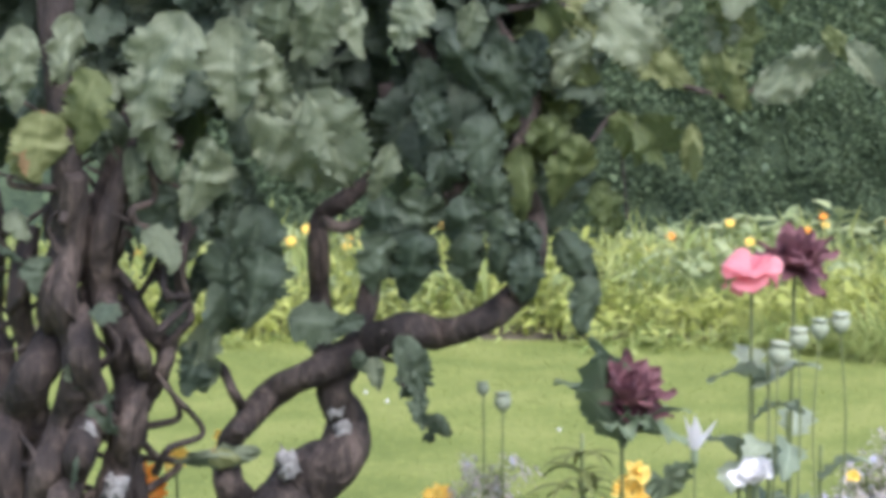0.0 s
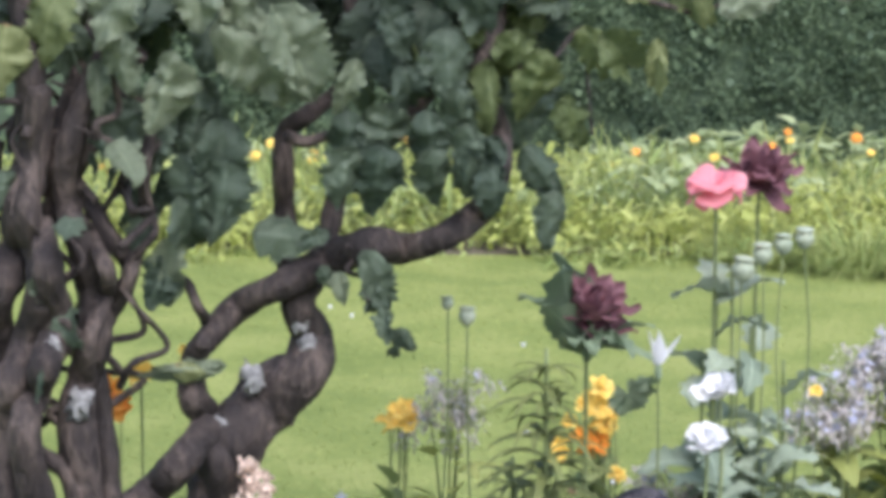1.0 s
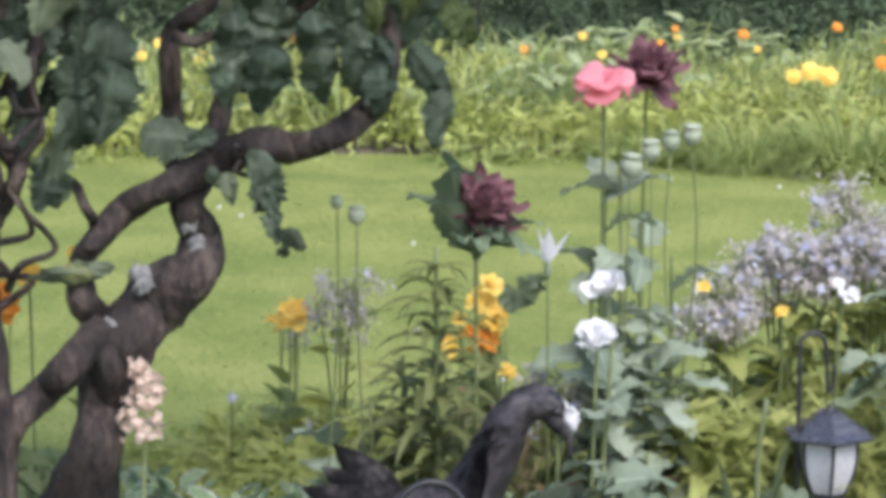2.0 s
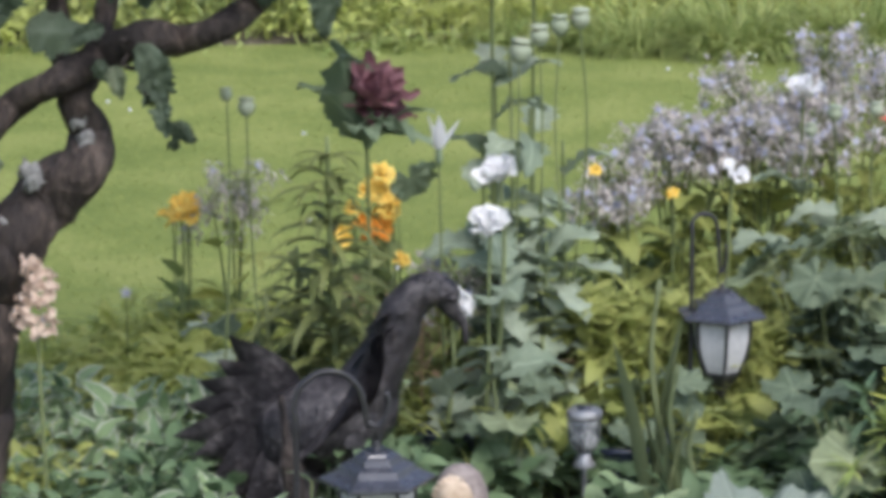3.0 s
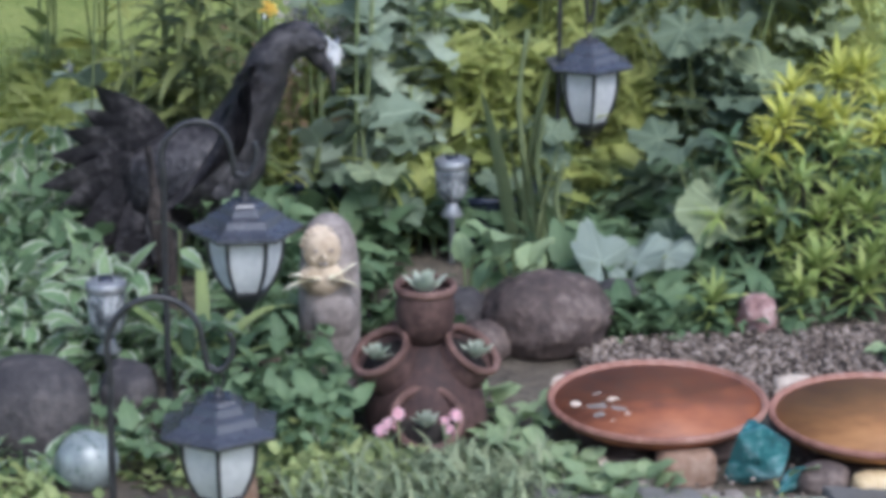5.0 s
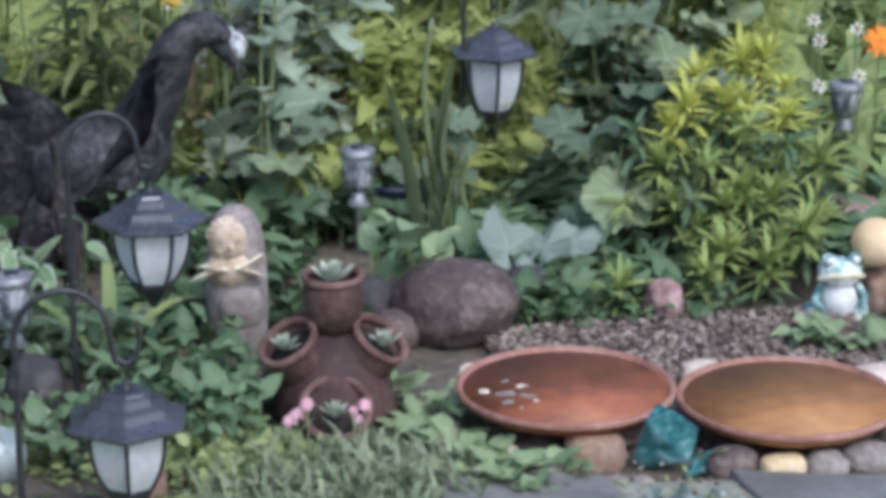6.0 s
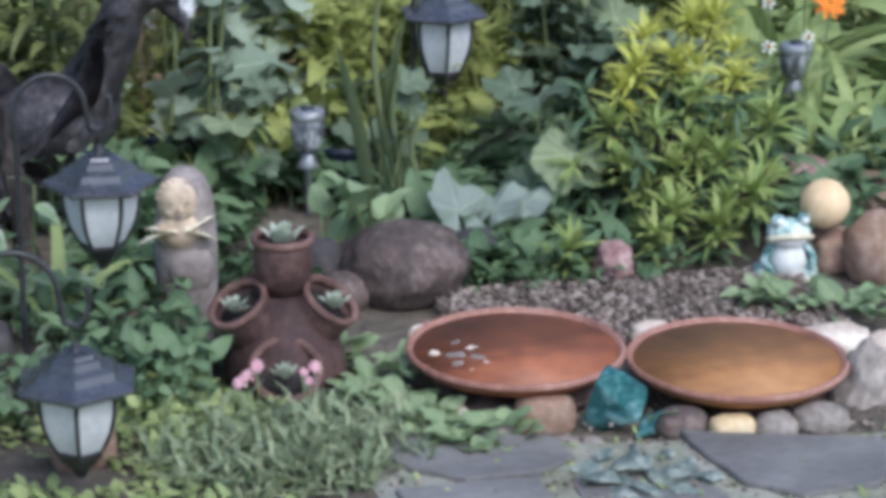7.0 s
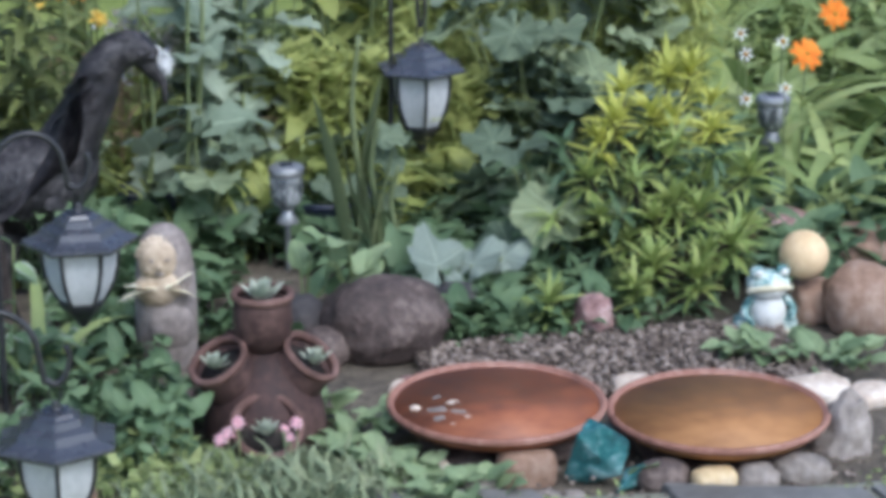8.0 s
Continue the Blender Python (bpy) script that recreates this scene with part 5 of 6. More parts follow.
def pieris(x, y, tips, dark):
    """An evergreen shrub: woody stems, dark whorls inside, yellow-green new whorls at the tips."""
    e = empty("pieris", x, y, label="evergreen shrub with narrow glossy leaves and yellow-green new shoots", category="shrub")
    for tx, ty, tz, s in tips:
        st = stem_part(e, [(0, 0, 0), ((tx - x) * 0.5, (ty - y) * 0.5, tz * 0.6), (tx - x, ty - y, tz)], 0.005, 0.002, BARK)
        young = pieris_new if tz > 0.24 else pieris_mid
        whorl(st, young, tx - x, ty - y, tz, 26, s * 1.1, (0, 75))
        whorl(st, young, tx - x, ty - y, tz - 0.02, 14, s * 1.1, (-20, 30))
        whorl(st, pieris_leaves, tx - x, ty - y, tz - 0.045, 9, s, (-40, 15))
    for k in range(dark):
        a, r = U(0, 6.28), 0.17 * math.sqrt(random.random())
        tx, ty, tz = math.cos(a) * r * 1.1, math.sin(a) * r * 0.6, U(0.03, 0.27)
        st = stem_part(e, [(0, 0, 0), (tx * 0.5, ty * 0.5, tz * 0.6), (tx, ty, tz)], 0.004, 0.002, BARK)
        whorl(st, pieris_leaves if k % 4 else pieris_mid, tx, ty, tz, 12, U(0.9, 1.2), (-40, 55))
    return e


pieris(1.27, 4.22, [(1.232, 4.28, 0.278, 1.1), (1.20, 4.26, 0.25, 0.9), (1.30, 4.28, 0.285, 1.1), (1.34, 4.3, 0.265, 1.15), (1.36, 4.38, 0.33, 1.1), (1.40, 4.38, 0.335, 1.0), (1.27, 4.36, 0.31, 1.0), (1.455, 4.2, 0.192, 1.2), (1.178, 4.16, 0.136, 0.9), (1.241, 4.06, 0.088, 1.1), (1.307, 4.02, 0.07, 1.1),
                   (1.38, 4.06, 0.115, 1.05), (1.048, 4.0, 0.055, 1.0), (1.42, 4.12, 0.125, 1.0), (1.20, 4.03, 0.06, 0.9), (1.33, 4.05, 0.10, 0.9), (1.17, 4.22, 0.20, 0.9), (1.25, 4.2, 0.20, 0.8), (1.31, 4.22, 0.23, 0.9), (1.40, 4.25, 0.26, 1.0), (1.42, 4.32, 0.29, 0.9), (1.34, 4.12, 0.16, 1.0), (1.30, 4.14, 0.17, 1.0), (1.26, 4.12, 0.15, 0.9), (1.36, 4.16, 0.20, 0.9), (1.22, 4.14, 0.11, 0.9)], 44)

for x, y, n, s in [(1.60, 4.42, 9, 0.9), (1.72, 4.45, 9, 1.0), (1.80, 4.65, 10, 1.1), (1.66, 4.75, 10, 1.1), (1.95, 4.7, 10, 1.1), (1.55, 4.65, 8, 1.0), (1.70, 4.30, 6, 0.7), (1.85, 4.45, 9, 1.0), (1.58, 4.85, 9, 1.1), (1.75, 4.95, 9, 1.2), (1.95, 5.0, 10, 1.3), (2.1, 4.85, 10, 1.3), (1.64, 4.58, 9, 0.9), (1.76, 4.58, 9, 0.9), (1.70, 4.86, 9, 1.0), (1.86, 4.80, 9, 1.1), (1.62, 5.0, 9, 1.1)]:
    leafy("strap_leaved_plant", x, y, strap_leaves, n, 0.04, 0.02, "clump of arching bright green strap leaves", "plant", (0.7 * s, 1.05 * s), petiole=False, tilt=(35, 80), group="strap-leaved clumps")

# dianthus cushion with pink flowers
e = empty("dianthus", 0.50, 3.40, label="grassy blue-green dianthus cushion with small pink flowers", category="dianthus")
g = Geo()
cushion = [blade(U(0.08, 0.14), U(0.009, 0.016), "lance", 6, 2, U(0.6, 2.0), 0.2, 0.3, seed=k) for k in range(6)]
for k in range(1700):
    a, r = U(0, 6.28), math.sqrt(random.random())
    g.add(cushion[k % 6], turn(math.cos(a) * r * 0.22 - 0.01, math.sin(a) * r * 0.15 - 0.03, 0.035 * (1 - r * r), U(0, 360), U(10, 80), U(-20, 20), U(0.25, 0.62)))
tagged(part("foliage", g, e, mat=PINK_LEAF), kind="stuff")
pink_head = ray_head(ROSE_PETAL, 0.013, 7, 2)
for x, y, z in [(-0.06, 0.08, 0.085), (-0.045, 0.08, 0.10), (-0.072, 0.07, 0.08), (0.022, 0.08, 0.085), (0.038, 0.08, 0.092), (0.028, 0.07, 0.075)]:
    stem_part(e, [(x, y - 0.02, 0), (x, y - 0.01, z * 0.6), (x, y, z)], 0.0012, 0.001)
    part("flower", pink_head, e, turn(x, y, z, U(-40, 40), U(-60, -30) * -1, 0, U(0.7, 1.0)))

# ================= low growth of the near bed =================
BIRD_SHADE = [(0.17, 4.25, 0.10), (0.20, 4.08, 0.09), (0.12, 4.36, 0.10)]
CLEAR_SPOTS = BIRD_SHADE + [(0.849, 3.545, 0.24), (1.161, 3.449, 0.23), (0.52, 3.64, 0.13), (1.12, 3.85, 0.15), (0.95, 3.85, 0.15), (1.45, 3.85, 0.12), (0.76, 3.95, 0.12), (0.40, 3.95, 0.08), (0.66, 4.28, 0.14), (0.88, 4.12, 0.09)]
patch("variegated_groundcover", -0.75, 0.36, 3.50, 3.90, 420, 0.04, 0.12, herb_mid, VARIEGATED, "white-edged variegated ground cover", "ground cover", s=(0.35, 0.75), avoid=CLEAR_SPOTS)
patch("variegated_groundcover", -0.75, 0.36, 3.90, 4.75, 1700, 0.06, 0.22, herb_mid, VARIEGATED, "white-edged variegated ground cover", "ground cover", s=(0.55, 1.15), avoid=BIRD_SHADE + [(0.4, 3.95, 0.09)])
patch("leafy_undergrowth", -0.8, 0.4, 3.5, 4.5, 2900, 0.05, 0.20, herb_mid + herb_small, HERB_DEEP, "mixed dark green low leaves in the bed", "foliage", s=(0.5, 0.95), avoid=CLEAR_SPOTS)
patch("golden_undergrowth", -0.36, 0.24, 4.45, 5.4, 4600, 0.08, 0.20, herb_small + herb_mid + thin, GOLD_HERB, "golden yellow-green leafy clumps", "foliage", s=(0.5, 1.0))
patch("pale_leaved_groundcover", -0.36, 0.30, 4.45, 4.95, 420, 0.08, 0.21, herb_mid, VARIEGATED, "pale-edged leaves scattered through golden undergrowth", "ground cover", s=(0.5, 1.0), avoid=BIRD_SHADE)
patch("golden_grass", -0.25, 0.50, 4.70, 5.3, 2000, 0.09, 0.24, thin, GOLD_HERB, "fine yellow-green grassy growth round the lilies", "foliage", s=(0.6, 1.2))
patch("leafy_undergrowth", -0.8, 0.45, 4.7, 5.6, 2600, 0.02, 0.10, herb_small + herb_mid, HERB, "fresh green mixed low plants", "foliage")
patch("leafy_undergrowth", 0.28, 1.05, 4.6, 5.6, 3400, 0.08, 0.28, herb_mid + herb_small, HERB, "fresh green mixed low plants", "foliage", avoid=CLEAR_SPOTS)
patch("leafy_undergrowth", 0.28, 1.2, 3.95, 4.9, 1300, 0.03, 0.15, herb_mid, HERB_DEEP, "mixed dark green low leaves in the bed", "foliage", avoid=CLEAR_SPOTS)
patch("olive_undergrowth", 0.40, 1.05, 4.5, 5.4, 900, 0.10, 0.27, thin + herb_mid, OLIVE_HERB, "olive yellow-green leafy clumps", "foliage")
patch("olive_undergrowth", 1.0, 1.62, 4.92, 5.3, 3200, 0.28, 0.56, herb_small + thin, OLIVE_HERB, "olive yellow-green leafy clumps", "foliage", s=(0.6, 1.2))
patch("olive_undergrowth", 0.72, 1.16, 4.72, 5.25, 3800, 0.18, 0.54, herb_small + thin + herb_mid, OLIVE_HERB, "olive yellow-green leafy clumps", "foliage", s=(0.6, 1.1))
patch("dry_stems", 0.60, 0.88, 4.80, 5.05, 260, 0.18, 0.40, thin, DRY, "withered tan stems and curled dry leaves", "dry stems", s=(0.7, 1.3))
patch("dry_stems", 0.30, 0.50, 4.74, 4.95, 150, 0.20, 0.38, thin + herb_small, DRY, "withered tan stems and curled dry leaves", "dry stems", s=(0.5, 1.0))
patch("leafy_undergrowth", 1.18, 2.4, 4.95, 5.75, 3600, 0.10, 0.36, thin + herb_small, STRAP, "fresh green mixed tall plants", "foliage", s=(0.8, 1.7))
patch("leafy_undergrowth", 1.45, 2.4, 3.9, 4.7, 1300, 0.05, 0.2, herb_mid, HERB_DEEP, "mixed dark green low leaves in the bed", "foliage", avoid=[(1.5, 3.85, 0.16)])
patch("ground_cover", -0.3, 0.48, 2.9, 3.62, 3600, 0.01, 0.06, herb_small, HERB, "small-leaved green ground cover", "ground cover", clump=5, s=(0.4, 0.95), avoid=CLEAR_SPOTS + [(0.75, 3.3, 0.14), (0.013, 3.469, 0.05)])
patch("leafy_undergrowth", -1.15, -0.55, 3.3, 5.2, 1500, 0.05, 0.22, herb_mid, HERB, "fresh green mixed low plants", "foliage")
patch("leafy_undergrowth", 2.0, 2.6, 3.5, 5.4, 1300, 0.05, 0.28, herb_mid, HERB, "fresh green mixed low plants", "foliage")
patch("ground_cover", 0.20, 0.62, 3.5, 3.85, 450, 0.01, 0.05, herb_small, HERB_DEEP, "small-leaved green ground cover", "ground cover", clump=5, avoid=CLEAR_SPOTS)
patch("ground_cover", 0.62, 1.45, 2.95, 3.42, 1100, 0.018, 0.028, herb_small, HERB, "moss and weeds between the paving stones", "ground cover", clump=9, s=(0.2, 0.5), avoid=CLEAR_SPOTS)

patch("leafy_undergrowth", 0.86, 1.30, 3.96, 4.22, 420, 0.03, 0.10, herb_small + herb_mid, HERB_DEEP, "mixed dark green low leaves in the bed", "foliage", s=(0.5, 0.9))

# ================= far bed =================
patch("far_bed_plants", -2.6, 4.2, 10.22, 11.3, 10500, 0.10, 0.34, [blade(U(0.06, 0.11), U(0.022, 0.04), "ovate", 3, 2, 1.0, 0.3, 0.2, seed=k) for k in range(5)] + thin, GOLD_HERB, "yellow-green leafy plants along the lawn edge", "foliage", clump=1.3)
patch("far_bed_plants", -2.6, 4.4, 10.7, 12.2, 8000, 0.14, 0.38, [blade(U(0.08, 0.15), U(0.03, 0.055), "ovate", 4, 2, 1.0, 0.3, 0.2, seed=k) for k in range(5)], FAR_LEAF, "soft green leafy plants before the hedge", "foliage", clump=1.1, s=(0.7, 1.2))
patch("far_bed_plants", -2.6, 4.4, 10.5, 11.9, 5000, 0.12, 0.30, [blade(U(0.10, 0.20), U(0.008, 0.014), "lance", 5, 2, U(0.3, 1.2), 0.9, 0.2, seed=k) for k in range(6)], TUFT, "fine grassy stalks among the far bed's leaves", "foliage", clump=1.6, s=(0.8, 1.4))
patch("far_bed_plants", -2.6, 4.2, 10.02, 10.5, 2200, 0.02, 0.12, [blade(U(0.05, 0.10), U(0.010, 0.02), "lance", 3, 2, 1.0, 0.4, 0.2, seed=k) for k in range(5)], TUFT, "low ragged growth creeping over the lawn's edge", "foliage", clump=1.8)
arch = [blade(U(0.28, 0.42), U(0.006, 0.011), "lance", 6, 2, U(1.2, 2.6), 0.2, 0.2, seed=k) for k in range(8)]
for x, y, n, s in [(1.75, 9.95, 420, 0.85), (2.15, 9.80, 520, 1.0), (2.6, 9.85, 520, 1.0), (3.05, 9.9, 460, 1.0), (1.40, 10.2, 300, 0.7), (3.5, 10.0, 420, 1.0), (0.80, 10.7, 160, 1.2), (0.70, 10.8, 90, 1.3), (-0.1, 10.8, 160, 1.0), (-1.0, 10.7, 200, 1.0)]:
    g = Geo()
    for k in range(int(1.6 * n)):
        a, r = U(0, 6.28), math.sqrt(random.random())
        g.add(arch[k % 8], turn(math.cos(a) * r * 0.26 * s, math.sin(a) * r * 0.18 * s, 0, math.degrees(a) - 90 + U(-60, 60), U(30, 85), U(-30, 30), s * U(0.6, 1.05)))
    thing("grass_tuft", g, TUFT, pose(x, y, 0), "arching yellow-green grass tuft at the lawn's far edge", "grass", "grass tufts", "stuff")
for k in range(28):
    x = U(-1.8, 3.9)
    y = U(11.2, 12.2)
    hd = calendula_orange if random.random() < 0.6 else calendula_yellow
    daisy("calendula", x, y, U(0.27, 0.35) if x > 0.9 else U(0.20, 0.32), hd, "orange calendula flower on a leafy stem" if hd is calendula_orange else "yellow calendula flower on a leafy stem", "calendula", (50, 0), U(0.6, 1.15), 4, group="calendulas")
for x, y, h, s in [(2.05, 10.4, 0.31, 1.9), (2.12, 10.4, 0.29, 1.8), (1.98, 10.4, 0.29, 1.5), (2.44, 10.4, 0.30, 1.9), (2.36, 10.5, 0.33, 1.4), (-0.55, 10.7, 0.40, 1.1), (-0.62, 10.7, 0.35, 1.0), (-0.80, 10.7, 0.50, 0.9)]:
    daisy("calendula", x, y, h, calendula_yellow if x < 2.3 else calendula_orange, "full-blown calendula flower in the far bed", "calendula", (50, 0), s, 4, group="calendulas")

# ================= lanterns on crook poles =================
def hexring(r, z):
    return [(r * math.sin(math.pi * k / 3), -r * math.cos(math.pi * k / 3), z) for k in range(6)]


def hex_shell(levels, cap_top=True, cap_bottom=True):
    vs, fs = [], []
    for r, z in levels:
        vs += hexring(r, z)
    for i in range(len(levels) - 1):
        for k in range(6):
            a, b = i * 6 + k, i * 6 + (k + 1) % 6
            fs.append((a, b, b + 6, a + 6))
    if cap_bottom:
        fs.append((5, 4, 3, 2, 1, 0))
    if cap_top:
        n = 6 * (len(levels) - 1)
        fs.append(tuple(n + k for k in range(6)))
    return vs, fs, None


glass_levels = [(0.0545, -0.004), (0.0565, -0.024), (0.0545, -0.047), (0.0485, -0.070), (0.039, -0.090), (0.032, -0.101)]


def lantern(x, y, z, rz, label, deep=1.0):
    """A hexagonal hanging solar lantern; z is the height of its roof's brim, deep its glass's depth."""
    e = empty("hanging_lantern", x, y, z, rz, label, "lantern", "hanging lanterns")
    roof = Geo().add(hex_shell([(0.060, -0.010), (0.085, -0.009), (0.0875, -0.006), (0.087, -0.003), (0.085, -0.002), (0.072, 0.0015), (0.060, 0.0065), (0.0555, 0.0165), (0.050, 0.0180)], True, True))
    top = part("roof", roof.mesh("roof", ROOF_METAL, False), e)
    part("upper_roof", Geo().add(hex_shell([(0.050, 0.0175), (0.039, 0.0205), (0.0350, 0.0300), (0.028, 0.0320), (0.025, 0.0360), (0.012, 0.0385)])).mesh("upper_roof", ROOF_METAL, False), top)
    part("solar_cell", Geo().add(prism([(-0.016, -0.016), (0.016, -0.016), (0.016, 0.016), (-0.016, 0.016)], 0.0360, 0.0395, 0.001)).mesh("solar_cell", SOLAR, False), top)
    part("finial", Geo().add(lathe([(0.009, 0.036), (0.008, 0.041), (0.004, 0.044), (0.006, 0.047), (0.003, 0.050), (0.002, 0.051)], 12)), top, mat=BLACK_METAL)
    ring = [(0.008 * math.cos(a), 0, 0.062 + 0.014 * math.sin(a)) for a in [2 * math.pi * k / 14 for k in range(15)]]
    part("ring", Geo().add(tube(ring, 0.0013, 0.0013, 5, 1, flat=True)), top, mat=BLACK_METAL)
    for k in range(6):
        vs, fs = [], []
        for r, zz in glass_levels:
            h = hexring(r * 0.985, zz * deep)
            vs += [h[k], h[(k + 1) % 6]]
        for i in range(len(glass_levels) - 1):
            fs.append((2 * i, 2 * i + 1, 2 * i + 3, 2 * i + 2))
        part("pane", Geo().add((vs, fs, None)), e, mat=FROST)
        line = [hexring(r * 1.005, zz * deep)[k] for r, zz in glass_levels]
        part("rib", Geo().add(tube(line, 0.0032, 0.0028, 6, 3)), e, mat=BLACK_METAL)
    part("collar", Geo().add(hex_shell([(0.058, -0.008), (0.060, -0.003), (0.058, 0.0)])).mesh("collar", BLACK_METAL, False), e)
    part("base", Geo().add(hex_shell([(r, zz * deep) for r, zz in [(0.004, -0.143), (0.008, -0.139), (0.013, -0.129), (0.027, -0.115), (0.034, -0.105), (0.036, -0.099), (0.033, -0.096)]])).mesh("base", BLACK_METAL, False), e)
    return e


def crook(x, y, top, reach, hang_z, r=0.005):
    """A thin iron crook pole that arches over to carry a lantern at +reach."""
    R, w = reach * 0.5, min(0.028, reach * 0.27)
    line = [(0, 0, -0.08), (0, 0, top * 0.4), (0.002, 0, top - R * 1.6)]
    for k in range(9):
        a = math.pi * (1 - k / 8)
        line.append((R * 0.92 + R * 0.92 * math.cos(a), 0, top - R + R * math.sin(a)))
    line += [(reach * 0.96, 0, top - R * 1.5), (reach * 0.96 + 0.004, 0, hang_z + 0.006), (reach + 0.2 * w, 0, hang_z), (reach + 0.6 * w, 0, hang_z + 0.005), (reach + 0.9 * w, 0, hang_z + 0.020), (reach + w, 0, hang_z + 0.038), (reach + 0.85 * w, 0, hang_z + 0.052)]
    e = empty("crook_pole", x, y, label="thin black iron crook pole carrying a lantern", category="crook pole", group="crook poles")
    part("pole", Geo().add(tube(line, r, r * 0.85, 7, 5)), e, mat=BLACK_METAL)
    return e


lantern(0.263, 3.75, 0.308, 27, "black hexagonal solar lantern with frosted panes")
crook(0.142, 3.75, 0.469, 0.113, 0.382)
lantern(0.188, 3.27, 0.186, -6, "black hexagonal solar lantern with frosted panes, low over the ground cover")
crook(0.045, 3.27, 0.366, 0.136, 0.260)
lantern(0.969, 4.66, 0.305, -2, "black hexagonal solar lantern with frosted panes, among hollyhock leaves", 1.16)
crook(0.911, 4.66, 0.489, 0.052, 0.378, 0.0042)

# ================= statues =================
bird = Geo()
bird.add(blob(0.135, 0.075, 0.085, 0.08, 2.5, 3, 3), Matrix.Translation((0.0, 0, 0.20)) @ Euler((0, radians(-18), 0)).to_matrix().to_4x4())
bird.add(tube([(0.03, 0, 0.17), (0.060, 0, 0.235), (0.098, 0, 0.305), (0.122, 0, 0.350), (0.136, 0, 0.392), (0.166, 0, 0.424), (0.205, 0, 0.430)], 0, 0, 16, 8, 0.22, 4, radii=[0.075, 0.066, 0.050, 0.046, 0.040, 0.032, 0.026]))
for k in range(30):
    t = k / 30
    bird.add(blade(0.05, 0.024, "lance", 4, 2, 0.5, 0, 0.4, seed=k), Matrix.Translation((0.06 + 0.075 * t + U(-0.03, 0.03), -0.052 + 0.02 * t, 0.24 + 0.17 * t)) @ Euler((0, radians(-120 + 20 * t), 0)).to_matrix().to_4x4() @ Euler((radians(80), 0, radians(90))).to_matrix().to_4x4())
bird.add(blob(0.040, 0.026, 0.028, 0.22, 3, 3, 5), Matrix.Translation((0.200, 0, 0.428)) @ Euler((0, radians(35), 0)).to_matrix().to_4x4())
for k in range(9):
    bird.add(blob(0.011, 0.008, 0.008, 0.3, 3, 2, k), Matrix.Translation((0.150 + 0.009 * k, U(-0.028, -0.012), 0.425 + 0.02 * math.sin(0.5 * k) + U(-0.008, 0.008))))
bird.add(tube([(0.205, 0, 0.418), (0.228, 0, 0.385), (0.244, 0, 0.366), (0.246, 0, 0.328)], 0, 0, 9, 5, radii=[0.022, 0.014, 0.008, 0.003]))
# fanned tail and folded wing: broad overlapping feathers
for k in range(11):
    a = radians(128 + 13.5 * k)
    way = Vector((math.cos(a), 0.05 * math.sin(3 * k), math.sin(a)))
    side = Vector((-way.z, 0.35, way.x)).normalized()
    face = side.cross(way).normalized()
    m = Matrix.Translation((-0.035, 0.03 - 0.007 * k, 0.205)) @ Matrix((side, way, face)).transposed().to_4x4()
    bird.add(blade((0.20, 0.185, 0.20, 0.21, 0.23, 0.215, 0.20, 0.20, 0.21, 0.21, 0.19)[k], 0.082, "lance", 9, 4, 0.15, 0, 0.22, 0.02, seed=k), m)
for k in range(8):
    bird.add(blade(0.17, 0.06, "lance", 7, 4, 0.4, 0, 0.3, 0.02, seed=k), Matrix.Translation((0.07 - 0.02 * k, -0.075, 0.245 - 0.013 * k)) @ Euler((0, radians(20 + 5 * k), 0)).to_matrix().to_4x4() @ Euler((radians(90), 0, radians(90))).to_matrix().to_4x4())
for dx in (-0.03, 0.03):
    bird.add(tube([(dx, 0.01, 0.14), (dx - 0.01, 0.01, 0.07), (dx, 0, -0.02)], 0.011, 0.008, 8, 4))
    bird.add(blob(0.045, 0.03, 0.012, 0.1, 2, 2, 7), Matrix.Translation((dx + 0.01, -0.005, 0.0)))
thing("bird_statue", bird, BRONZE, pose(0.22, 4.40, 0), "dark bronze long-necked bird statue with fanned tail", "statue")
# a weathered post behind the tail
thing("stump", Geo().add(tube([(0.02, 0, -0.05), (0.012, 0, 0.06), (0.0, 0, 0.20), (-0.012, 0.01, 0.30)], 0.024, 0.006, 12, 6, 0.9, 3)), BARK, pose(0.151, 4.22, 0), "thin weathered dark wooden stump beside the bird statue", "stump")

fig = Geo()
fig.add(lathe([(0.034, 0.0), (0.046, 0.01), (0.050, 0.06), (0.049, 0.12), (0.047, 0.17), (0.043, 0.205), (0.034, 0.232), (0.018, 0.246), (0.002, 0.249)], 22, 0.03), Matrix.Translation((0.008, 0.008, 0)), slot=1)
fig.add(blob(0.031, 0.024, 0.035, 0.06, 2.5, 3, 3), Matrix.Translation((-0.006, -0.024, 0.200)), slot=0)
for k in range(11):
    a = math.pi * (k - 0.5) / 10
    fig.add(blob(0.007, 0.010, 0.006, 0.3, 3, 2, k), Matrix.Translation((-0.006 + 0.029 * math.cos(a), -0.016, 0.203 + 0.031 * math.sin(a))), slot=0)
fig.add(blob(0.040, 0.024, 0.034, 0.15, 2.5, 3, 2), Matrix.Translation((-0.004, -0.022, 0.155)), slot=0)
fig.add(blob(0.038, 0.022, 0.045, 0.10, 2.5, 3, 8), Matrix.Translation((0.010, -0.028, 0.09)), slot=1)
fig.add(blob(0.005, 0.006, 0.005, 0.1, 2, 2, 5), Matrix.Translation((-0.006, -0.048, 0.197)), slot=0)
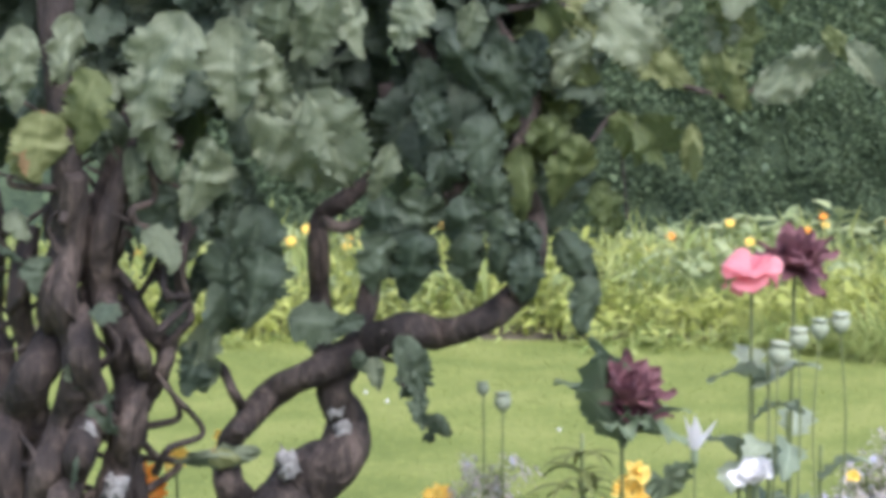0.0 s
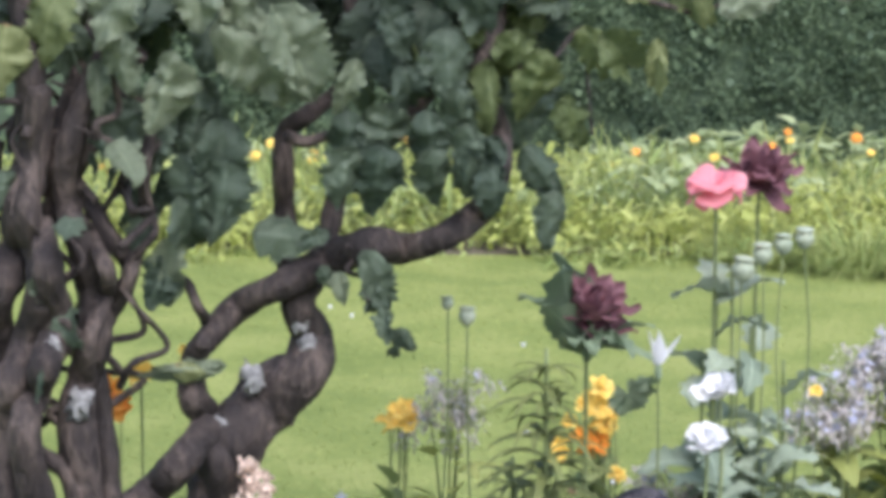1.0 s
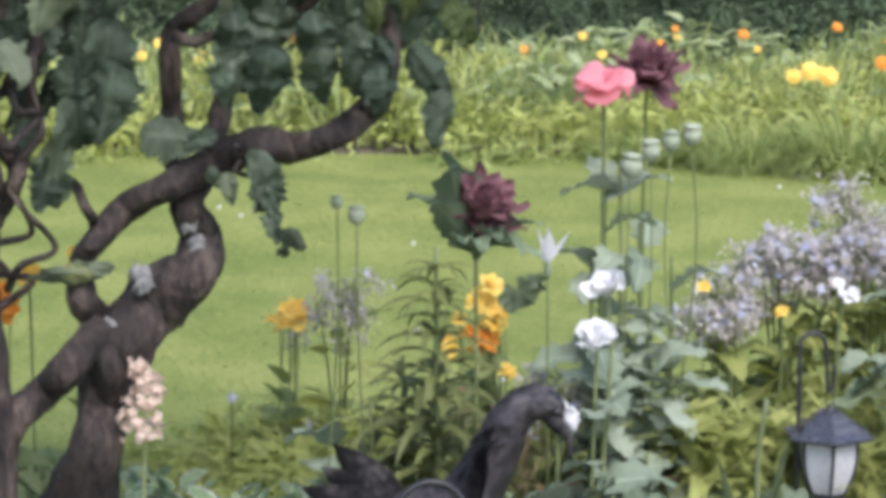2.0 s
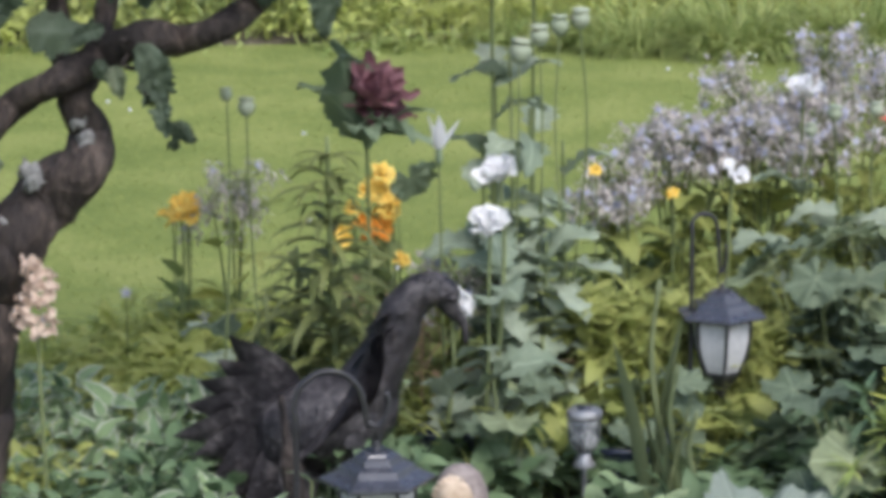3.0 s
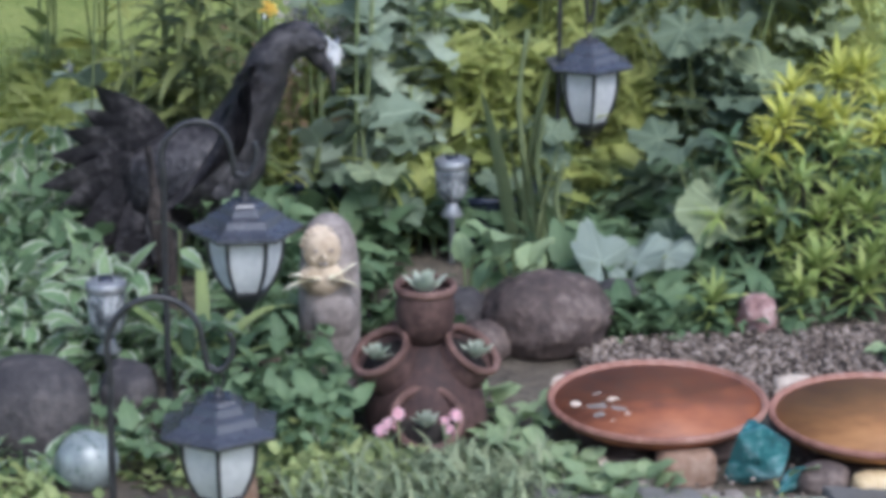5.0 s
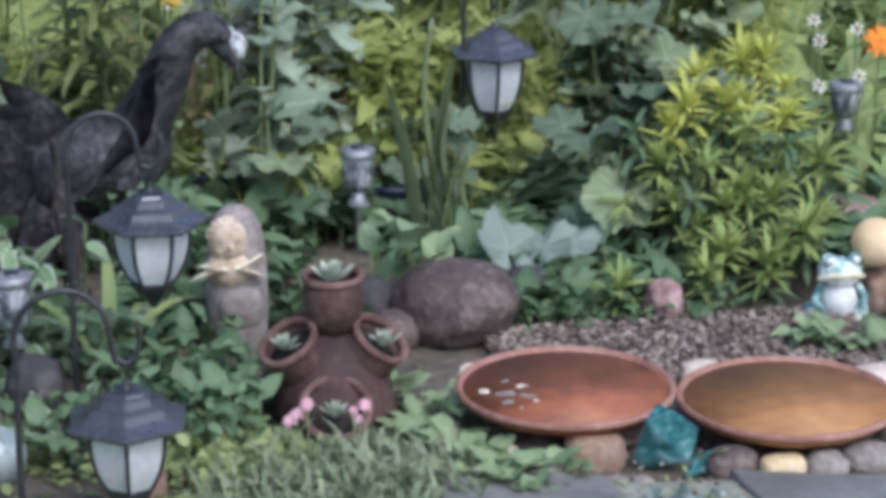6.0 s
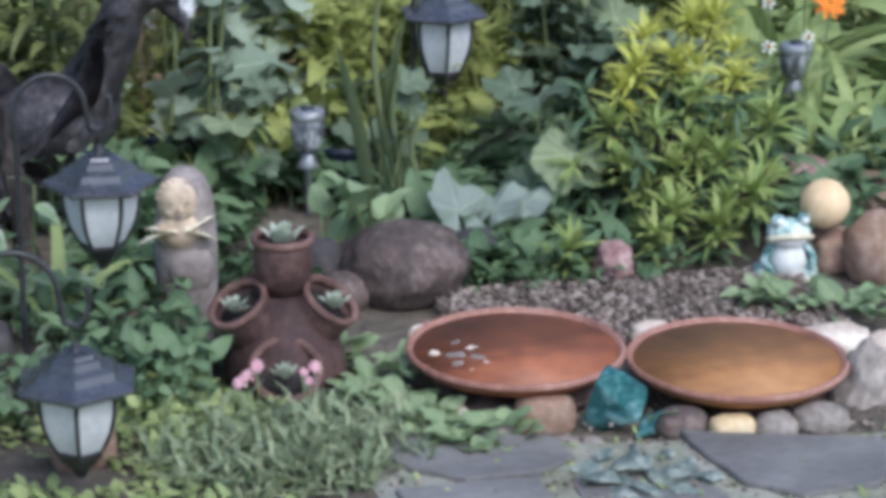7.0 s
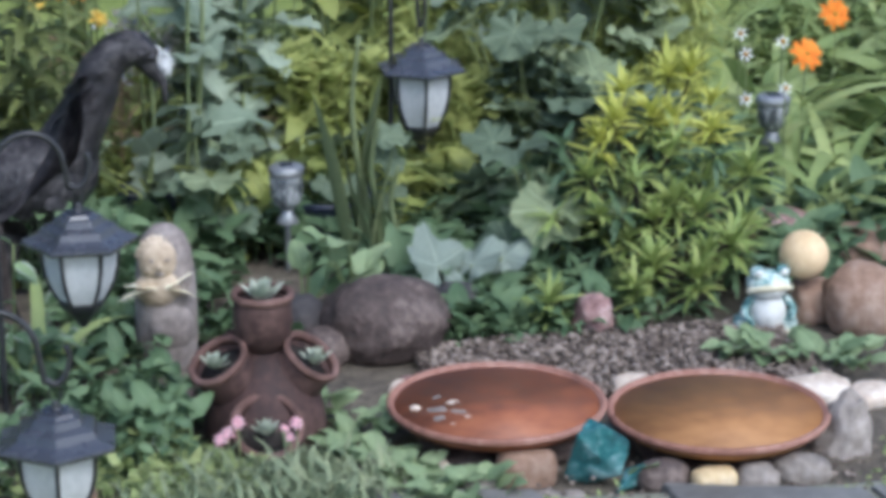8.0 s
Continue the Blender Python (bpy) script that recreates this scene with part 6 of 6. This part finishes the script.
fig.add(blob(0.008, 0.004, 0.003, 0.1, 2, 2, 5), Matrix.Translation((-0.006, -0.045, 0.184)), slot=1)
for dx in (-0.018, 0.006):
    fig.add(blob(0.0045, 0.003, 0.0025, 0.1, 2, 2, 6), Matrix.Translation((dx, -0.045, 0.206)), slot=1)
    fig.add(blob(0.009, 0.006, 0.008, 0.1, 2, 2, 6), Matrix.Translation((dx * 1.1, -0.040, 0.190)), slot=0)
for yaw, pitch, x in [(-60, 25, 0.0), (60, 10, -0.01), (-75, -15, 0.005), (75, -10, -0.02)]:
    fig.add(blade(0.060, 0.026, "lance", 6, 2, 0.3, 0, 0.3, seed=1), turn(x, -0.052, 0.160, yaw, pitch), slot=2)
thing("garden_figurine", fig, [CREAM, GREY_RESIN, CREAM_GLAZE], pose(0.402, 3.96, 0.0), "small cream and taupe resin garden figurine with open wings", "figurine")

frog = Geo()
frog.add(blob(0.030, 0.026, 0.036, 0.05, 2, 3, 1), Matrix.Translation((0, -0.004, 0.04)), slot=0)
frog.add(blob(0.032, 0.026, 0.040, 0.05, 2, 3, 1), Matrix.Translation((0, 0.012, 0.045)), slot=1)
frog.add(blob(0.038, 0.030, 0.022, 0.05, 2, 3, 2), Matrix.Translation((0, 0, 0.090)), slot=1)
frog.add(tube([(-0.037, -0.008, 0.080), (-0.02, -0.026, 0.088), (0, -0.034, 0.091), (0.02, -0.026, 0.088), (0.037, -0.008, 0.080)], 0.006, 0.006, 8, 4), slot=2)
frog.add(blob(0.030, 0.024, 0.012, 0.04, 2, 3, 2), Matrix.Translation((0, -0.008, 0.078)), slot=0)
for s in (-1, 1):
    frog.add(blob(0.013, 0.012, 0.013, 0.03, 2, 2, 3), Matrix.Translation((s * 0.022, -0.008, 0.110)), slot=1)
    frog.add(blob(0.007, 0.005, 0.007, 0.03, 2, 2, 3), Matrix.Translation((s * 0.022, -0.018, 0.112)), slot=0)
    frog.add(blob(0.018, 0.026, 0.007, 0.1, 2, 2, 4), Matrix.Translation((s * 0.024, -0.022, 0.006)), slot=2)
    frog.add(tube([(s * 0.028, 0, 0.065), (s * 0.042, -0.008, 0.045), (s * 0.034, -0.02, 0.028)], 0.008, 0.006, 8, 4), slot=1)
    frog.add(blob(0.022, 0.028, 0.020, 0.06, 2, 2, 5), Matrix.Translation((s * 0.034, 0.008, 0.018)), slot=1)
thing("frog_figurine", frog, [WHITE_GLAZE, GREEN_GLAZE, CREAM_GLAZE], pose(1.400, 3.93, 0.0), "glazed green and white sitting frog figurine", "figurine")

# ================= pots, saucers, stones =================
succulent_leaf = meshes("leaf", SUCCULENT, 2, lambda k: blade(0.026, 0.011, "lance", 4, 2, -0.5, 0, 0.5, seed=k))


def succulent(x, y, z, s, label="small grey-green succulent rosette in a clay pocket"):
    e = empty("succulent", x, y, z, U(0, 360), label, "succulent", "succulents")
    for k in range(22):
        t = k / 22
        part("leaf", succulent_leaf[k % 2], e, turn(0, 0, 0.004 * t, k * 137.5, 12 + 65 * t, 0, s * (1 - 0.45 * t)))
    return e


pot = empty("strawberry_pot", 0.517, 3.64, label="weathered terracotta strawberry pot with side pockets", category="pot")
part("body", Geo().add(lathe([(0.070, 0.0), (0.088, 0.008), (0.092, 0.035), (0.084, 0.075), (0.066, 0.110), (0.044, 0.136), (0.030, 0.150)], 30, 0.01)), pot, mat=CLAY_DARK)
bowl_line = [(0.018, -0.092), (0.030, -0.088), (0.043, -0.066), (0.0475, -0.040), (0.0465, -0.016), (0.0455, 0.0), (0.0405, 0.001), (0.040, -0.020)]
lip_line = [(0.0455, -0.006), (0.0495, -0.004), (0.0515, 0.002), (0.0495, 0.007), (0.0445, 0.008), (0.0405, 0.004), (0.0400, -0.006)]
for px, py, pz, lean, yaw, s in [(0, 0, 0.232, 0, 0, 0.93), (-0.070, -0.022, 0.143, 34, 62, 0.95), (0.066, -0.022, 0.139, 38, -58, 0.96), (-0.012, -0.098, 0.064, 42, 2, 1.08), (0, 0.075, 0.14, 38, 180, 1.0)]:
    m = Matrix.Translation((px, py, pz)) @ Euler((0, 0, radians(-yaw))).to_matrix().to_4x4() @ Euler((radians(lean), 0, 0)).to_matrix().to_4x4() @ Matrix.Diagonal((s, s, s, 1))
    pk = part("pocket", Geo().add(lathe(bowl_line, 26, 0.01)), pot, m, mat=CLAY_DARK)
    part("lip", Geo().add(hoop(lip_line, 26, 0.008)), pk, mat=CLAY_RIM)
    part("soil", Geo().add(lathe([(0.0402, -0.026), (0.040, -0.017), (0.001, -0.013)], 18, 0.04)), pk, mat=POT_SOIL)
succulent(0.517, 3.637, 0.222, 1.9)
succulent(0.440, 3.612, 0.133, 1.3)
succulent(0.590, 3.610, 0.129, 1.35)
succulent(0.503, 3.532, 0.055, 1.25)


def saucer(x, y, R, inner_mat, z0, label, tilt=0.0):
    e = empty("saucer", x, y, z0, label=label, category="saucer", group="water saucers")
    e.rotation_euler = (radians(tilt), 0, 0)
    prof = [(R * 0.50, 0.0), (R * 0.60, 0.006), (R * 0.72, 0.020), (R * 0.85, 0.032), (R * 0.95, 0.0385), (R * 0.99, 0.040), (R, 0.043), (R, 0.047), (R * 0.985, 0.050), (R * 0.95, 0.049), (R * 0.93, 0.042)]
    part("dish", Geo().add(lathe(prof, 48, 0.003)), e, mat=TERRACOTTA)
    part("lining", Geo().add(lathe([(R * 0.931, 0.044), (R * 0.915, 0.036), (R * 0.89, 0.026), (R * 0.84, 0.024), (0.001, 0.023)], 48, 0.003)), e, mat=inner_mat)
    thing("stone", Geo().add(blob(R * 0.78, R * 0.72, z0 * 0.62, 0.08, 1.5, 3, int(R * 1000), 0.8, 0.1, 0.6)), ROCK_BROWN, pose(x, y, z0 * 0.5), "flat dark stone under a saucer", "stone", "border stones")
    return e


def water(x, y, z, r):
    o = thing("water", Geo().add(lathe([(r, -0.001), (r, 0.0), (0.0005, 0.0)], 48)), WATER, pose(x, y, z), "still shallow water in a terracotta saucer", "water", "saucer water")
    o.visible_shadow = False
    return o


saucer(0.849, 3.548, 0.163, TERRACOTTA_WET, 0.026, "round terracotta saucer filled with clear water")
water(0.849, 3.548, 0.026 + 0.038, 0.163 * 0.915)
saucer(1.161, 3.455, 0.164, TERRACOTTA_MUD, 0.022, "round terracotta saucer with silt and shallow water")
water(1.161, 3.455, 0.022 + 0.037, 0.164 * 0.912)


for x, y, z, yaw, s, mt, pc in [(1.225, 3.505, 0.061, 70, 0.7, DRY, 0), (1.145, 3.585, 0.061, 100, 0.8, DRY, 1), (1.085, 3.48, 0.061, 30, 0.5, HERB, 2), (1.10, 3.47, 0.062, 140, 0.4, HERB, 3), (0.775, 3.55, 0.066, 20, 0.5, DRY, 4), (0.80, 3.50, 0.066, 80, 0.4, DRY, 0)]:
    thing("fallen_leaf", Geo().add(herb_small[pc]), mt, turn(x, y, z, yaw, 4, 5, s), "small fallen leaf floating on saucer water", "leaf", "floating leaves")


def stone(x, y, sx, sy, sz, mat, label, seed, rz=0, amp=0.2, facet=0.4, name="stone", z=None, sub=3, cat="stone", boxy=0.8):
    g = Geo().add(blob(sx, sy, sz, amp, 1.5, sub, seed, 0.75, facet, boxy))
    return thing(name, g, mat, pose(x, y, sz * 0.72 if z is None else z, 0, 0, rz), label, cat, "border stones")


stone(0.764, 3.975, 0.108, 0.085, 0.074, ROCK_BROWN, "large rounded dark brown boulder", 5, 0, 0.16, 0.2, name="boulder", sub=4, boxy=1.0)
stone(0.655, 3.94, 0.045, 0.04, 0.040, ROCK_BROWN, "rounded grey stone beside the boulder", 3)
stone(0.63, 4.02, 0.05, 0.04, 0.06, ROCK_SHADED, "dark brown stone in the shade", 4)
stone(0.905, 4.08, 0.05, 0.045, 0.045, ROCK_SHADED, "dark brown stone in the shade", 5)
stone(1.117, 3.985, 0.036, 0.034, 0.044, ROCK_PINK, "small knobbly pinkish stone", 6, amp=0.3)
stone(1.565, 3.90, 0.078, 0.06, 0.075, ROCK_TAN, "upright tan-brown rock below the ball", 7, -20, name="boulder")
stone(1.50, 4.30, 0.13, 0.09, 0.06, ROCK_PINK, "flat reddish rock behind the shrub", 8)
stone(1.66, 4.2, 0.10, 0.08, 0.05, ROCK_TAN, "flat tan rock among strap leaves", 28)
stone(0.858, 3.400, 0.048, 0.026, 0.033, ROCK_TAN, "squared brown stone against the saucer", 9, 3, 0.08, 0.15, boxy=0.5)
stone(1.040, 3.330, 0.044, 0.026, 0.031, ROCK_BROWN, "dark red-brown stone against the saucer", 10)
stone(1.108, 3.305, 0.037, 0.022, 0.026, ROCK_YELLOW, "pale yellow stone against the saucer", 11, 5, 0.1, 0.2, boxy=0.6)
stone(1.170, 3.297, 0.036, 0.024, 0.028, ROCK_GREY, "rounded grey pebble stone against the saucer", 12)
stone(1.240, 3.305, 0.044, 0.026, 0.031, ROCK_GREY, "smooth grey stone against the saucer", 13, -15)
peak = Geo()
vs, fs, _ = blob(0.040, 0.040, 0.062, 0.30, 1.8, 4, 14, 0.6, 0.7, 0.8)
peak.add(([(x * (1.15 - 5.5 * max(0, z + 0.02)) + 0.15 * z, y * (1.1 - 4 * max(0, z + 0.02)), z) for x, y, z in vs], fs, None))
thing("stone", peak, ROCK_GREY, pose(1.337, 3.399, 0.038, 0, 0, 12), "rough grey pointed rock beside the saucer", "stone", "border stones")
stone(1.105, 3.715, 0.034, 0.026, 0.020, ROCK_PALE, "pale cream stone between the saucers", 15)
stone(1.375, 3.62, 0.06, 0.045, 0.024, ROCK_PALE, "flat pale stone lying behind the saucer", 16, -10)
stone(1.455, 3.585, 0.05, 0.04, 0.022, ROCK_PALE, "flat pale stone lying behind the saucer", 17, 20)
stone(0.93, 3.79, 0.055, 0.03, 0.022, ROCK_TAN, "mossy tan stone behind the saucer", 18)
stone(0.86, 3.79, 0.04, 0.025, 0.02, ROCK_TAN, "mossy tan stone behind the saucer", 19)
stone(0.765, 3.80, 0.014, 0.014, 0.016, ROCK_PINK, "small pinkish pebble beside the saucer", 20)
stone(0.735, 3.74, 0.013, 0.012, 0.010, ROCK_PALE, "small cream pebble beside the saucer", 21)
stone(0.685, 3.40, 0.022, 0.018, 0.014, ROCK_PALE, "small pale stone among leaves", 22)
stone(0.78, 3.37, 0.035, 0.025, 0.018, ROCK_GREY, "flat grey stone at the saucer's foot", 23)
stone(0.735, 3.45, 0.024, 0.02, 0.018, ROCK_PALE, "small pale stone among leaves", 24)
stone(0.865, 3.325, 0.03, 0.02, 0.012, ROCK_GREY, "flat grey stone at the paving's edge", 25)
stone(0.905, 3.32, 0.02, 0.018, 0.012, ROCK_GREY, "flat grey stone at the paving's edge", 26)
stone(0.395, 3.80, 0.055, 0.03, 0.025, ROCK_BROWN, "flat brown stone under the figurine", 27)
stone(0.31, 3.86, 0.035, 0.03, 0.03, ROCK_PINK, "dull reddish stone in the shade", 29)
stone(0.26, 3.84, 0.03, 0.03, 0.028, ROCK_BROWN, "dull brown stone in the shade", 30)
stone(0.20, 3.40, 0.05, 0.03, 0.05, ROCK_TAN, "rounded tan stone behind the low lantern", 31)
stone(0.19, 3.17, 0.03, 0.03, 0.03, ROCK_TAN, "rounded tan stone under the low lantern", 32)
stone(-0.06, 3.62, 0.09, 0.07, 0.10, ROCK_SHADED, "tall dark block of stone in the shade", 33, 0, 0.08, 0.4, name="boulder")
stone(0.08, 3.75, 0.05, 0.05, 0.06, ROCK_SHADED, "dark stone in the shade", 34)
stone(0.728, 3.555, 0.013, 0.012, 0.012, ROCK_PALE, "small white pebble in the saucer's water", 61, z=0.062)
# pale flat stones added in place of a bright reflection on the water
for q, (sx0, sy0, r0) in enumerate([(0.762, 3.540, 0.030), (0.785, 3.566, 0.024), (0.752, 3.505, 0.020), (0.795, 3.505, 0.015), (0.788, 3.530, 0.021), (0.770, 3.480, 0.015), (0.768, 3.590, 0.017)]):
    stone(sx0, sy0, r0, r0 * 0.75, 0.008, ROCK_PALE if q % 2 else ROCK_GREY, "flat pale stone added for a sky reflection on the saucer's water", 62 + q, 40 * q, 0.35, 0.5, z=0.063)
# snail-shell-like curl of shell
shell = [(0.016 * (1 - k / 22) * math.cos(k * 0.55), 0.004 * k / 22, 0.016 + 0.016 * (1 - k / 22) * math.sin(k * 0.55)) for k in range(20)]
thing("shell", Geo().add(tube(shell, 0.008, 0.003, 8, 2)), ROCK_PALE, pose(0.745, 3.76, 0), "small curled pale snail shell", "shell")
thing("stone_ball", Geo().add(blob(0.0415, 0.0415, 0.0415, 0.01, 2, 4, 1)), BALL, pose(1.468, 3.95, 0.127), "smooth cream stone ball resting against a rock", "ball")
stone(1.49, 3.965, 0.045, 0.045, 0.050, ROCK_TAN, "tan rock carrying the ball", 36)
thing("glass_ball", Geo().add(blob(0.046, 0.046, 0.046, 0.02, 3, 3, 2)), FROST_BALL, pose(0.013, 3.499, 0.046), "cloudy pale glass ball on the ground cover", "ball")

slag = [("lump_of_glass", 0.948, 3.36, 0.052, 0.030, 0.070, SEA_GLASS, "teal slag-glass lump leaning at the saucers", 40), ("lump_of_glass", 0.995, 3.325, 0.036, 0.026, 0.034, SEA_GLASS, "teal slag-glass lump leaning at the saucers", 41),
        ("lump_of_glass", 0.925, 3.20, 0.055, 0.035, 0.022, SEA_GLASS_PALE, "pale blue-green slag-glass lump on the paving", 42), ("lump_of_glass", 0.985, 3.17, 0.04, 0.03, 0.018, SEA_GLASS_PALE, "pale blue-green slag-glass lump on the paving", 43), ("lump_of_glass", 0.88, 3.16, 0.04, 0.03, 0.016, SEA_GLASS_PALE, "pale blue-green slag-glass lump on the paving", 44)]
slag += [("lump_of_glass", gx0, gy0, U(0.018, 0.034), U(0.015, 0.026), 0.011, SEA_GLASS_PALE, "pale blue-green slag-glass lump on the paving", 45 + q) for q, (gx0, gy0) in enumerate([(0.99, 3.235), (0.945, 3.255), (1.01, 3.20), (0.935, 3.13), (0.985, 3.115), (0.87, 3.21), (0.905, 3.245), (0.96, 3.165), (0.895, 3.125), (1.025, 3.15), (0.955, 3.215), (0.915, 3.165)])]
for nm, x, y, sx, sy, sz, mt, lb, sd in slag:
    o = thing(nm, Geo().add(chunk(sx, sy, sz, sd, 10)), mt, pose(x, y, sz * 0.75 + (0.014 if y < 3.3 else 0.0), 0, 0, sd * 40), lb, "glass", "glass lumps", smooth=False)

sheet("path", 0.56, 1.50, 2.86, 3.40, 60, 40,
      lambda x, y: 0.0185 + 0.004 * noise.noise(Vector((x * 22, y * 22, 2))) - 0.03 * max(0, max(abs(x - 1.03) / 0.47, abs(y - 3.13) / 0.27) - 0.93) / 0.07 - 0.02 * max(0, y - 3.30 + 0.10 * (x - 0.9)) / 0.05, MORTAR,
      "mossy grey mortar between the paving slabs", "path")
# paving: slate flags with gaps, and grey grit between
flags = [[(1.03, 3.305), (1.30, 3.225), (1.31, 3.16), (1.24, 3.08), (1.13, 3.065), (1.07, 3.12), (1.045, 3.20)],
         [(0.62, 3.375), (0.85, 3.325), (0.865, 3.25), (0.80, 3.205), (0.70, 3.205), (0.635, 3.25), (0.60, 3.31)],
         [(1.315, 3.23), (1.45, 3.20), (1.45, 3.05), (1.33, 3.07), (1.325, 3.16)],
         [(0.84, 3.20), (1.02, 3.18), (1.04, 3.06), (0.98, 3.0), (0.84, 3.03)],
         [(0.60, 3.19), (0.80, 3.19), (0.80, 3.02), (0.62, 3.0)]]
for k, poly in enumerate(flags):
    poly = [(x + 0.004 * noise.noise(Vector((x * 30, y * 30, k))), y) for x, y in poly]
    dense = []
    for i in range(len(poly)):
        a, b = Vector((*poly[i], 0)), Vector((*poly[(i + 1) % len(poly)], 0))
        for q in range(5):
            pnt = a.lerp(b, q / 5)
            dense.append((pnt.x + 0.005 * noise.noise(pnt * 25), pnt.y + 0.005 * noise.noise(pnt * 25 + Vector((9, 0, 0)))))
    dense.reverse()
    thing("paving_flag", Geo().add(prism(dense, -0.02, 0.027 if k != 3 else 0.020, 0.003)), SLATE, Matrix(), "flat dark grey slate paving slab in the ground", "paving slab", "paving flags", smooth=False)

grit = Geo()
peb = [blob(1, 1, 0.7, 0.25, 2, 1, k) for k in range(4)]
for k in range(6500):
    x, y = U(0.80, 1.42), U(3.68, 3.96)
    if (x - 0.849) ** 2 + (y - 3.548) ** 2 < 0.165 ** 2:
        continue
    s = random.choice((0.0022, 0.003, 0.0042, 0.006)) * U(0.8, 1.2)
    grit.add(peb[k % 4], turn(x, y, 0.018 + U(-0.006, 0.004), U(0, 360), 0, 0, s))
for k in range(900):
    x, y = U(0.58, 1.48), U(2.92, 3.44)
    s = U(0.0015, 0.005)
    grit.add(peb[k % 4], turn(x, y, 0.020 + U(-0.004, 0.003), U(0, 360), 0, 0, s))
thing("gravel", grit, PEBBLE, Matrix(), "fine mixed grey and brown gravel round the saucers", "gravel", kind="stuff")


# ================= solar stake lights, blue pot =================
def stake_light(x, y, z, h, label):
    """A clear ribbed cup with a steel cap over a steel neck, on a thin stake; z is the neck's height."""
    e = empty("stake_light", x, y, 0, label=label, category="garden light", group="stake lights")
    part("stake", Geo().add(tube([(0, 0, -0.06), (0, 0, z * 0.5), (0, 0, z)], 0.005, 0.005, 8, 3)), e, mat=STEEL)
    part("neck", Geo().add(lathe([(0.020, z), (0.021, z + 0.003), (0.013, z + 0.016), (0.012, z + 0.028)], 18)), e, mat=STEEL)
    cup = part("cup", Geo().add(lathe([(0.012, z + 0.026), (0.023, z + 0.034), (0.029, z + 0.05), (0.030, z + h - 0.012), (0.028, z + h - 0.010), (0.027, z + 0.05), (0.020, z + 0.038)], 18, 0.02)), e, mat=CUP)
    cap = part("cap", Geo().add(lathe([(0.030, z + h - 0.014), (0.032, z + h - 0.012), (0.032, z + h), (0.028, z + h + 0.003), (0.001, z + h + 0.004)], 20)), e, mat=STEEL)
    part("solar_cell", Geo().add(prism([(-0.011, -0.011), (0.011, -0.011), (0.011, 0.011), (-0.011, 0.011)], z + h + 0.003, z + h + 0.006, 0.0008)), cap, mat=SOLAR)
    return e


stake_light(0.673, 4.40, 0.10, 0.102, "steel solar stake light with a clear ribbed cup")
stake_light(1.60, 4.50, 0.158, 0.09, "steel solar stake light with a clear ribbed cup, among strap leaves")
stake_light(0.056, 3.90, 0.062, 0.115, "steel solar stake light with a clear cup in shade")
thing("blue_pot", Geo().add(lathe([(0.06, 0.0), (0.075, 0.03), (0.085, 0.09), (0.08, 0.12), (0.086, 0.125), (0.086, 0.135), (0.076, 0.134), (0.072, 0.11), (0.001, 0.10)], 26)), BLUE_GLAZE, pose(0.76, 4.52, -0.02), "dark blue glazed pot half hidden behind leaves", "pot")
thing("blue_pot", Geo().add(lathe([(0.04, 0.0), (0.05, 0.03), (0.055, 0.07), (0.058, 0.075), (0.052, 0.076), (0.048, 0.06), (0.001, 0.055)], 26)), BLUE_GLAZE, pose(0.446, 4.58, 0.05), "small dark blue glazed pot half hidden behind leaves", "pot")
